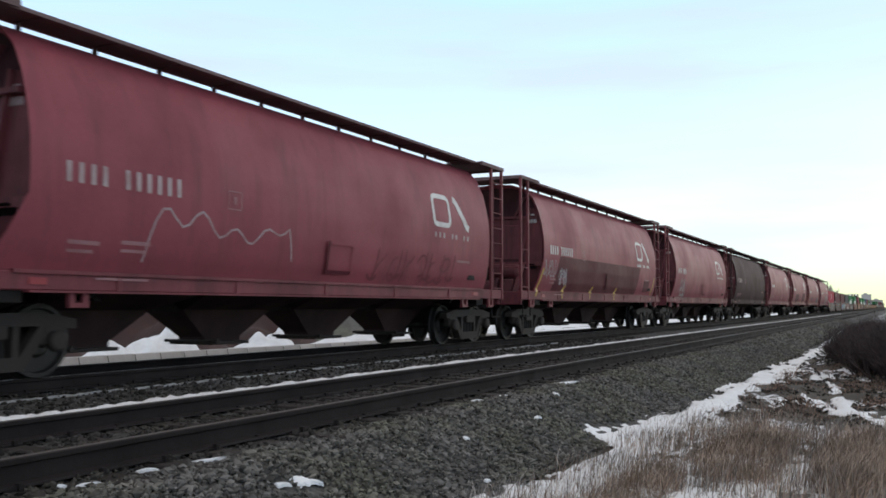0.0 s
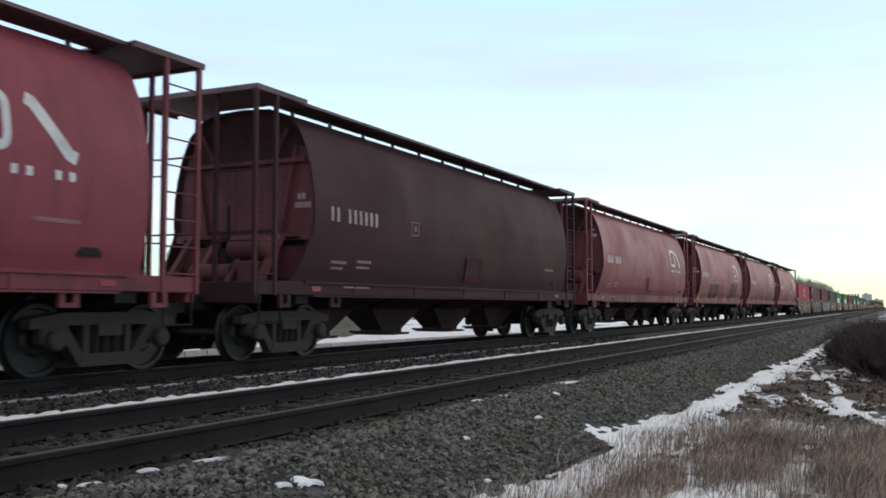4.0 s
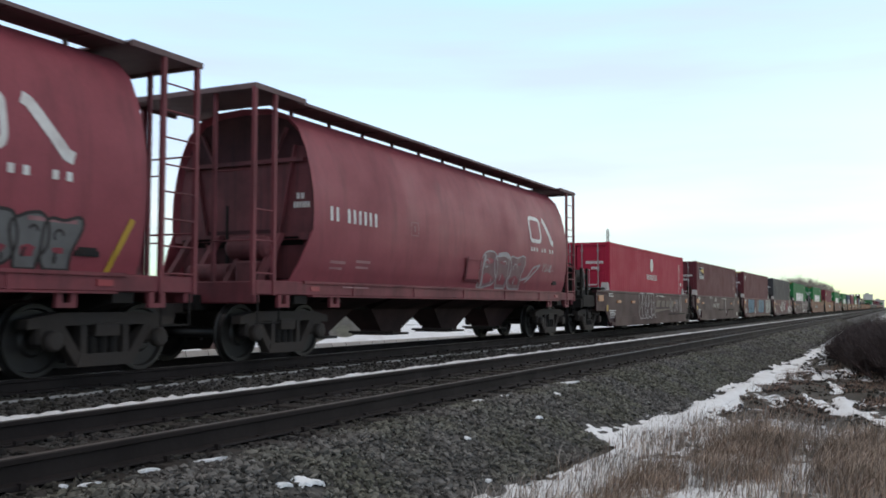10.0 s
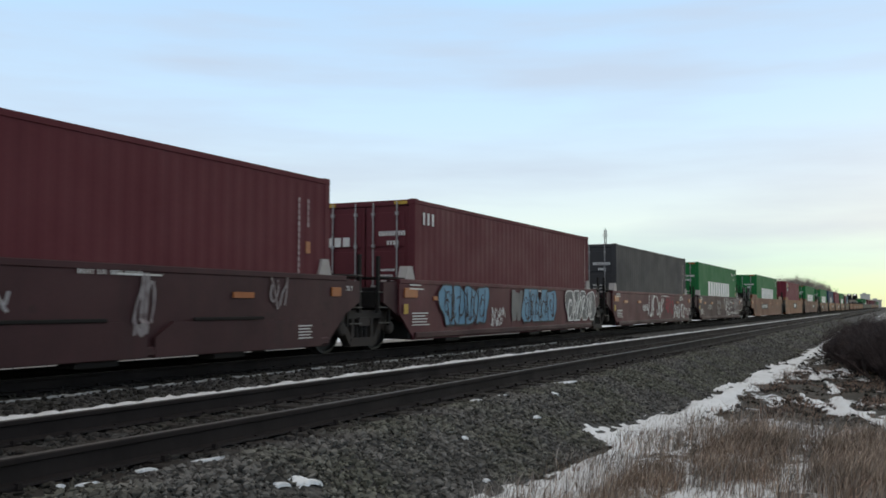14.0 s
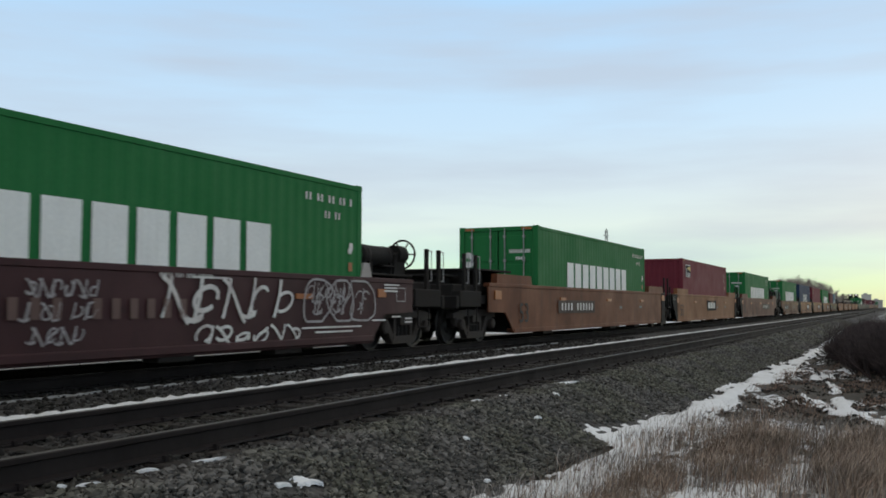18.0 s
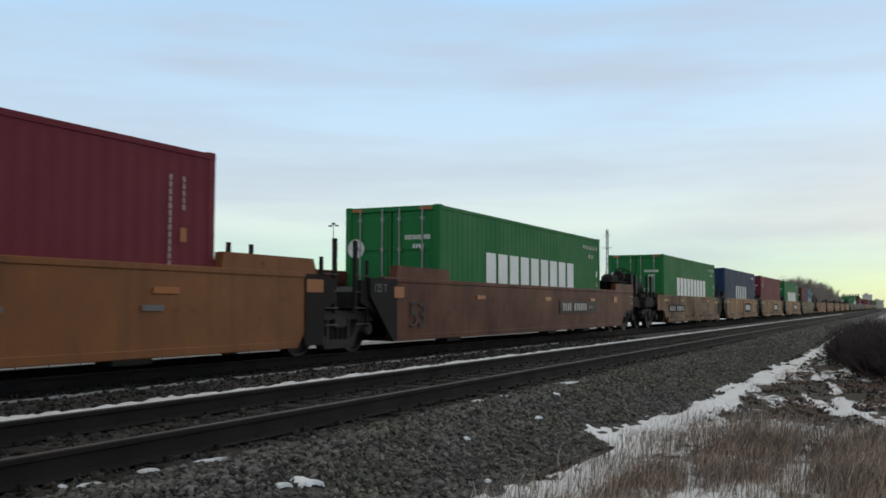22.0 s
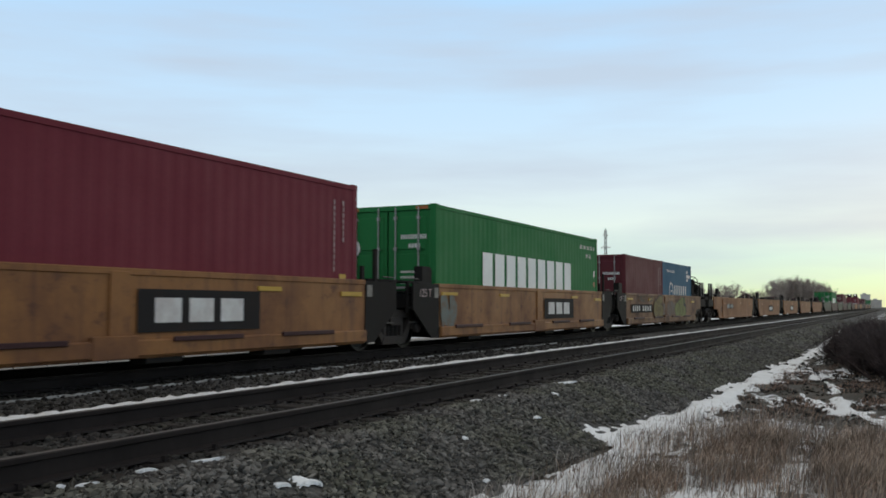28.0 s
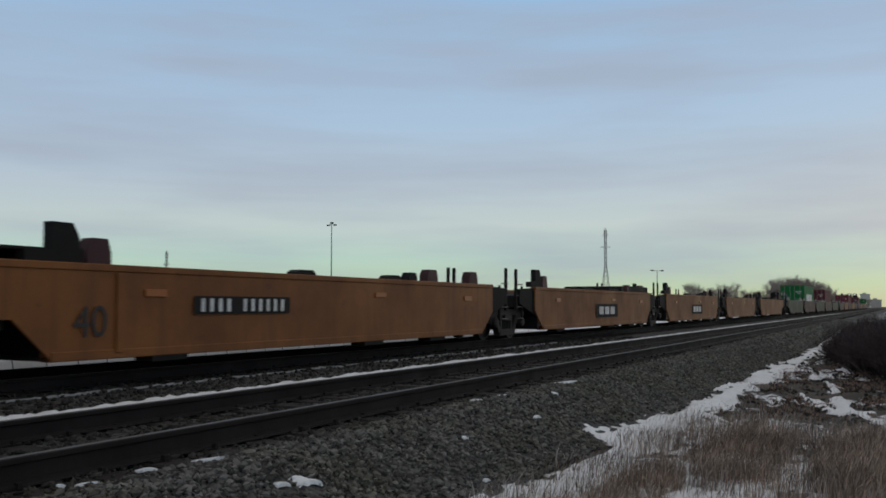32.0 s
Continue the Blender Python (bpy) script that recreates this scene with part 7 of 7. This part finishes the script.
    for y0, y1, z0, z1, sd, wd, n in ((-2.6, -1.6, 0.70, 0.96, 30, 0.035, 6), (-1.75, 1.05, 0.44, 1.34, 31, 0.085, 4), (2.95, 5.5, 0.31, 0.98, 34, 0.07, 5), (5.6, 6.6, 0.50, 0.82, 32, 0.04, 3), (4.2, 5.0, 1.13, 1.36, 38, 0.035, 4)):
        pieces("sprayed_tag", scrawl(Shape(), flat, y0, y1, z0, z1, sd, wd, n), WHITE, u[3], "white sprayed scrawl", gap=0.2)
    pieces("sprayed_tag", scrawl(Shape(), flat, 1.4, 2.9, 0.55, 1.3, 33, 0.045, 4), C_RED, u[3], "faint red outline", gap=0.2)
    for y0, y1, z0, z1, sd, wd, n in ((0.56, 3.7, 0.66, 1.32, 36, 0.065, 5), (1.25, 3.88, 0.28, 0.60, 37, 0.05, 6), (-1.6, -0.5, 0.98, 1.21, 39, 0.03, 6), (-1.6, -0.5, 0.70, 0.93, 40, 0.03, 5), (-1.5, -0.7, 0.42, 0.64, 41, 0.03, 4), (4.0, 5.4, 0.92, 1.30, 42, 0.03, 5), (-4.6, -3.3, 0.70, 0.98, 43, 0.035, 5)):
        pieces("sprayed_tag", scrawl(Shape(), flat, y0, y1, z0, z1, sd, wd, n), WHITE if wd > 0.045 else SPRAY, u[4], "white sprayed scrawl" if wd > 0.045 else "silver sprayed tag", gap=0.2)
    part("car_code", code(Shape(), flat, -2.2, 1.2, 0.85, 0.26, (4, 6)), surface("faint_code", (0.13, 0.075, 0.065), 0.7, bump=0.0), u[4])
    o = Shape()
    bubbles(None, o, flat, 4.0, 6.2, 0.62, 1.34, 44, 3)
    scrawl(o, flat, 4.3, 5.9, 0.72, 1.22, 45, 0.03, 4)
    part("sprayed_outline", o, SPRAY, u[4], "silver outlined sprayed letters")
    st = Shape()
    for y, z, a in ((3.9, 0.50, 1.9), (4.3, 0.42, 1.2), (6.2, 0.60, 0.5), (6.65, 1.28, 0.6), (6.65, 1.22, 0.5), (6.65, 1.16, 0.55), (7.5, 0.62, 0.3), (7.5, 0.55, 0.3), (6.95, 0.66, 0.35)):
        bars(st, flat, y, y + a, z, z + 0.03)
    pieces("data_stencil", st, WHITE, u[4], gap=0.03)
    part("framed_square", stroke(Shape(), flat, [(7.15, 0.98), (7.15, 1.24), (7.5, 1.24), (7.5, 0.98), (7.15, 0.98)], 0.02), SPRAY, u[4], "thin white painted frame")
    brake_gear(u[0], -7.8 - 1.15, -1)
    brake_gear(u[4], 7.93 + 0.30, 1, away=0.82, hub=1.98, tank=1.90)
    container(C_RED, "bright red corrugated shipping container with round white emblem", 150.62, 0.215, marks=marks_red)
    container(C_BROWN, "dark red-brown shipping container with black and yellow sign", 166.06, 0.215, marks=marks_sign)
    container(C_BROWN, "dark red-brown shipping container with small white letter blocks", 181.5, 0.215, marks=marks_small)
    container(C_GREY, "dark grey corrugated shipping container in a maroon well car", 197.05, 0.21, marks=marks_column)
    container(C_GREEN, "green shipping container with a row of big white blocks", 212.5, 0.215, marks=marks_long_word)


set_a()


def set_b():
    u = consist("long", [WELL_RUST, WELL_ORANGE, WELL_DARK_RUST], B_T, ["long rust-orange steel well car with raised ends", "long rust-orange well car with black and white plate", "long rust-brown well car carrying a green container"], "rust-orange long well cars")
    for i, w in enumerate(u):
        T = (B_T[i + 1] - B_T[i]) / 2
        reflectors(w, [(-T + 0.65 if i == 0 else -T + 1.6, 1.05, 0.4, 0.22), (-T + 5.6, 1.05, 0.5, 0.09), (0.5, 1.05, 0.5, 0.09), (T - 5.0, 1.05, 0.5, 0.09), (T - 2.3, 1.02, 0.45, 0.2) if i == 2 else (T - 1.42, 1.12, 0.50, 0.22)])
        if i:
            painted_text(w, "125 T", 0.22, -T + 0.80, 1.16, 1.344, SPRAY_GREY, "weight_mark")
        painted_text(w, "53", 0.74, -T + 2.25, 0.46, 1.3455, name="size_number")
        ends = (-T + 1.7, T - 2.2)
        if i != 1:
            part("code_plate", bars(Shape(), lambda z: 1.345, -4.6 if i == 0 else 1.8, -1.0 if i == 0 else 5.6, 0.68, 1.06), surface("code_field", (0.06, 0.036, 0.03), 0.7, bump=0.0), w)
            lettered(w, "character", WHITE, flat, -4.4 if i == 0 else 2.0, -1.15 if i == 0 else 4.4, 0.87, 0.22, (4, 6))
        else:
            emblem_plate(w, -0.85, 0.66, 2.7, 0.52)
        sm = Shape()
        for y, z, a in ((2.0, 0.8, 0.35), (T - 5.2, 0.82, 0.4)):
            bars(sm, flat, y, y + a, z, z + 0.08)
        pieces("data_stencil", sm, SPRAY_GREY, w, gap=0.03)
    part("framed_square", stroke(Shape(), flat, [(9.70, 0.98), (9.70, 1.26), (10.0, 1.26), (10.0, 0.98), (9.70, 0.98)], 0.02), SPRAY, u[2], "thin white painted frame")
    brake_gear(u[2], 9.78 + 0.57, 1, away=0.62, hub=2.03, tank=1.86)
    container(C_GREEN, "green shipping container with a row of big white blocks", 234.22, 0.235, marks=marks_long_word)
    container(C_MAROON, "maroon shipping container with a black and yellow sign", 253.73, 0.22, marks=marks_sign, doors=False)
    container(C_GREEN, "green shipping container with a row of big white blocks", 273.4, 0.22, marks=marks_long_word)


def emblem_plate(w, y, z, a, b):
    """A dark plate with three pale letter blocks."""
    part("emblem_plate", bars(Shape(), lambda q: 1.345, y, y + a, z, z + b), PLACARD, w, "black plate with pale blocks")
    s = Shape()
    for i in range(3):
        c = y + a * (0.12 + 0.26 * i)
        bars(s, flat, c, c + a * 0.20, z + b * 0.22, z + b * 0.80)
    part("emblem", s, WHITE, w)


set_b()


def throw_up(w, y, z, a, b, paint, label):
    """Two swollen sprayed shapes, a round one and a forked one, with thin dark outlines."""
    over, up = (lambda q: 1.349), (lambda q: 1.356)          # noqa: E731
    disc = [(y + a * (0.24 + 0.24 * math.cos(t)), z + b * (0.40 + 0.36 * math.sin(t))) for t in [i * math.pi / 14 for i in range(28)]]
    fork = [(y + a * p, z + b * q) for p, q in ((0.12, 0.86), (0.30, 0.80), (0.52, 0.90), (0.60, 0.98), (0.86, 0.99), (0.95, 0.88), (0.94, 0.70), (0.88, 0.60), (1.0, 0.46), (0.98, 0.10), (0.86, 0.02), (0.76, 0.10), (0.62, 0.04), (0.46, 0.10), (0.44, 0.40), (0.46, 0.66), (0.34, 0.72))]
    fill, line = Shape(), Shape()
    for ring, side in ((disc, over), (fork, lambda q: 1.351)):
        n = len(ring)
        mid = (sum(p for p, q in ring) / n, sum(q for p, q in ring) / n)
        fill.add([(side(mid[1]), *mid)] + [(side(q), p, q) for p, q in ring], [(0, k + 1, (k + 1) % n + 1) for k in range(n)])
        stroke(line, up, ring + ring[:1], 0.04)
    stroke(line, up, [(y + a * p, z + b * q) for p, q in ((0.62, 0.80), (0.66, 0.44), (0.60, 0.10))], 0.04)
    stroke(line, up, [(y + a * p, z + b * q) for p, q in ((0.70, 0.62), (0.90, 0.60))], 0.04)
    stroke(line, up, [(y + a * p, z + b * q) for p, q in ((0.70, 0.46), (0.78, 0.40), (0.72, 0.18))], 0.035)
    part("sprayed_panel", fill, paint, w, label)
    part("sprayed_outline", line, SPRAY_FAINT, w)


def set_c():
    u = consist("yellow", [WELL_SOILED, WELL_YELLOW, WELL_YELLOW, WELL_YELLOW, WELL_SOILED], C_T, ["weathered yellow well car with black code plate and scrawls", "weathered yellow well car with dark end panels", "weathered yellow well car with black emblem plate", "rust-stained yellow well car with black emblem plate", "soiled brownish yellow well car with olive sprayed letters"], "weathered yellow well cars")
    for i, w in enumerate(u):
        T = (C_T[i + 1] - C_T[i]) / 2
        reflectors(w, [(-T + 1.7, 1.12, 0.8, 0.07), (-T + 5.0, 1.12, 0.6, 0.07), (T - 4.8, 1.12, 0.6, 0.07), (T - 2.4, 1.06, 0.7, 0.08)], YELLOW, "yellow reflective strip")
        for e in (-1, 1):
            if (e < 0 and i == 0) or (e > 0 and i == 4):
                continue
            for k in (-1, 1):
                foot = [(e * (T - 0.36), 1.36), (e * (T - 1.555), 1.36), (e * (T - 1.555), 0.20), (e * (T - 1.22), 0.20), (e * (T - 0.36), 0.82)]
                part("end_panel", Shape().prism(foot, "x", min(k * 1.29, k * 1.335), max(k * 1.29, k * 1.335)), BLACK, w, "black steel end panel")
            part("end_plate", Shape().box(1.335, 1.345, min(e * (T - 1.32), e * (T - 1.5)), max(e * (T - 1.32), e * (T - 1.5)), 1.06, 1.28), PLATE_PALE, w, "small pale plate")
        if i:
            painted_text(w, "125 T", 0.24, -T + 0.62, 1.08, 1.338, DULLWHITE, "weight_mark")
        if i in (0, 4):
            part("code_plate", bars(Shape(), lambda q: 1.345, -T + (2.5 if i == 0 else 2.2), -T + (5.8 if i == 0 else 5.6), 0.64, 0.96), PLACARD, w)
            lettered(w, "character", WHITE, flat, -T + (2.7 if i == 0 else 2.4), -T + (5.6 if i == 0 else 5.4), 0.80, 0.2, (4, 5))
        if i in (1, 2, 3):
            emblem_plate(w, (0.55, 0.38, 0.5)[i - 1], 0.53, 2.6, 0.58)
        if i == 0:
            pieces("sprayed_tag", scrawl(scrawl(Shape(), flat, -T + 2.2, -T + 5.6, 0.98, 1.33, 50 + i, 0.04, 6), flat, -0.9, 1.2, 0.52, 1.2, 60 + i, 0.045, 4), SPRAY_FAINT, w, "thin black scrawl", gap=0.2)
        part("wall_rib", Shape().box(1.32, 1.352, -0.1, 0.25, 0.24, 1.33, 0.01), paint_of(w), w)
        part("hinged_plate", Shape().box(1.33, 1.405, -0.42, 0.36, 0.20, 0.50, 0.012), paint_of(w), w, "yellow hinged plate over the lip")
        if i in (0, 4):
            fd = Shape()
            bubbles(fd, None, lambda q: 1.3445, 1.6, 3.2, 0.65, 1.1, 70 + i, 3)
            part("faded_patch", fd, surface("faded_grey_spray", (0.165, 0.125, 0.095), 0.7, dirt=(0.20, 0.095, 0.04), amount=0.9, scale=4, bump=0.0), w)
    o = Shape()
    bubbles(None, o, flat, -4.85, -2.95, 0.45, 1.02, 90, 2)
    part("sprayed_outline", o, SPRAY_DARK, u[2], "black outlined sprayed letters")
    pieces("sprayed_tag", scrawl(Shape(), flat, -4.2, -2.95, 1.08, 1.33, 91, 0.045, 3), SPRAY_DARK, u[2], "black sprayed letters", gap=0.2)
    f = Shape()
    bubbles(f, None, flat, -6.1, -5.35, 0.42, 1.12, 92, 2)
    part("sprayed_panel", f, surface("faded_teal_spray", (0.125, 0.145, 0.135), 0.65, dirt=(0.16, 0.085, 0.045), amount=0.95, scale=5, bump=0.0), u[3], "faded teal sprayed letters")
    throw_up(u[4], -2.2, 0.40, 1.65, 0.94, SPRAY_MUSTARD, "mustard sprayed letters with thin black outlines")
    throw_up(u[4], 1.75, 0.34, 2.45, 0.98, SPRAY_OLIVE, "olive green sprayed letters with thin black outlines")
    part("sprayed_outline", stroke(Shape(), lambda q: 1.356, [(3.72, 1.30), (3.74, 0.98), (4.12, 0.92), (4.22, 0.62)], 0.16), SPRAY_DARK, u[4])
    for y0, y1, z0, z1, sd in ((-0.48, 0.34, 0.5, 1.02, 83), (0.52, 1.6, 0.46, 1.12, 84)):
        f = Shape()
        bubbles(f, None, lambda q: 1.3465, y0, y1, z0, z1, sd, 2)
        part("faded_patch", f, SPRAY_PALE, u[4], "thin faded grey spray")
    pieces("sprayed_tag", scrawl(scrawl(Shape(), flat, -4.6, -3.5, 1.04, 1.32, 85, 0.05, 3), flat, -3.0, -2.3, 1.06, 1.32, 86, 0.05, 2), SPRAY_FAINT, u[4], "worn black scrawl", gap=0.2)
    brake_gear(u[0], -8.075 - 2.2, -1, away=1.75, hub=1.98, tank=1.68)
    brake_gear(u[4], 7.95 + 0.45, 1, away=1.15, hub=2.10, tank=1.86)
    container(C_GREEN, "green shipping container with a row of big white blocks", 295.1, 0.215, marks=marks_long_word)
    container(C_NAVY, "navy blue shipping container with big white blocks", 310.6, 0.215, marks=marks_navy, doors=False)
    container(C_MAROON, "maroon shipping container with a small blue badge", 326.13, 0.215, marks=marks_badge)
    container(C_GREEN, "green shipping container with a row of big white blocks", 341.62, 0.215, marks=marks_long_word)
    container(C_BROWN, "short red-brown shipping container beside a blue one", 354.37, 0.21, 2.591, 6.058, marks_column)
    container(C_BLUE, "short blue shipping container with white ring emblem", 360.47, 0.21, 2.591, 6.058, marks_blue, doors=False)


set_c()


def blocks_on(w, T, top):
    """Corner guides and locking blocks standing on an empty well car's near chord."""
    guide = Shape().prism([(-T + 1.35, top), (-T + 2.20, top), (-T + 2.20, top + 0.18), (-T + 1.35, top + 0.14)], "x", 1.10, 1.26)
    guide.prism([(-T + 1.74, top + 0.16), (-T + 2.18, top + 0.17), (-T + 2.16, top + 0.34), (-T + 2.06, top + 0.49), (-T + 1.74, top + 0.49)], "x", 1.10, 1.24)
    part("corner_guide", guide, BLACK, w, "dark stepped corner guide")
    for y, h, a in ((-T + 2.48, 0.33, 0.40), (-1.2, 0.09, 0.6), (1.9, 0.09, 0.6), (2.7, 0.17, 0.35), (3.6, 0.26, 0.5), (T - 2.5, 0.28, 0.5)):
        block = Shape().prism([(y - a / 2, top), (y + a / 2, top), (y + a * 0.48, top + h * 0.5), (y + a * 0.34, top + h), (y - a * 0.28, top + h), (y - a * 0.46, top + h * 0.55)], "x", 1.05, 1.25)
        part("chord_block", block, WELL_BROWN if h > 0.2 else BLACK, w)
    for y in (4.45, 4.75):
        part("hand_post", Shape().box(1.18, 1.24, y - 0.03, y + 0.03, top, top + 0.34), BLACK, w)


def set_d():
    u = consist("tan", [WELL_TAN, WELL_TAN, WELL_TAN], D_T, ["empty dull orange well car with locking blocks on its chords", "empty dull orange well car with dark emblem plate", "empty dull orange well car"], "empty dull orange well cars")
    for i, w in enumerate(u):
        T = (D_T[i + 1] - D_T[i]) / 2
        blocks_on(w, T, 1.40)
        if i == 0:
            part("code_plate", bars(Shape(), lambda q: 1.345, -T + 4.15, -T + 6.45, 0.76, 1.02), PLACARD, w)
            lettered(w, "character", WHITE, flat, -T + 4.25, -T + 6.35, 0.89, 0.19, (4, 6))
            painted_text(w, "40", 0.55, -T + 2.0, 0.5, 1.3455, name="size_number")
            part("wall_rib", Shape().box(1.32, 1.352, -T + 2.7, -T + 2.82, 0.28, 1.30, 0.01), WELL_TAN, w)
        if i in (1, 2):
            emblem_plate(w, -0.9, 0.5, 2.6, 0.45)
        reflectors(w, [(-T + 3.2, 1.0, 0.4, 0.1), (1.0, 1.05, 0.4, 0.08), (T - 3.2, 1.0, 0.4, 0.1)])
        if i == 1:
            part("cross_beam", Shape().box(-1.25, 1.25, T - 4.6, T - 1.6, 1.34, 1.62, 0.03), BLACK, w)
    brake_gear(u[0], -8.25 - 2.3, -1, away=1.45, hub=1.86, tank=1.72)
    brake_gear(u[4], 8.2 + 0.3, 1)


set_d()


def far_sets():
    u = consist("brown", [WELL_GREEN, WELL_BROWN], E_T, ["well car in a long train far down the line"], "well cars far down the line")
    u += consist("brown", [WELL_BROWN, WELL_TAN], F_T, ["well car in a long train far down the line"], "well cars far down the line")
    u += consist("brown", [WELL_BROWN, WELL_TAN], G_T, ["well car in a long train far down the line"], "well cars far down the line")
    paints = [None, C_GREEN, None, C_BROWN, None, None, None, C_MAROON, None, None, C_BROWN, None, None, None, C_GREEN]
    names = {C_GREEN: "green", C_BROWN: "red-brown", C_MAROON: "maroon", C_GREY: "grey"}
    for i, p in enumerate(paints):
        if p is None:
            continue
        Ts = (E_T, F_T, G_T)[i // 5]
        k = i % 5
        container(p, names[p] + " shipping container in a well car far down the line", (Ts[k] + Ts[k + 1]) / 2, 0.215, marks=marks_long_word if p is C_GREEN else None)


far_sets()


def motions():
    """The whole train runs towards the camera and past it; its wheels turn with it."""
    for ob, u in MOVING:
        z = ob["base"] if "base" in ob.keys() else 0.0
        walk(ob, [(t, pose(XT, u - travel(t), z)) for t in (0, 8, 16, 24, 32)])
    for e in (1, -1):
        lead = WHEELSETS[e][0]
        rows = [(i / FPS, pose(0, e * 0.89, R_WHEEL, math.degrees(travel(i / FPS) / R_WHEEL) % 360)) for i in range(0, 32 * FPS + 1)]
        walk(lead, rows)
        for w in WHEELSETS[e][1:]:
            # every wheelset of the train turns alike
            w.rotation_mode = "QUATERNION"
            w.animation_data_create()
            w.animation_data.action = lead.animation_data.action
            w.animation_data.action_slot = lead.animation_data.action_slot


motions()
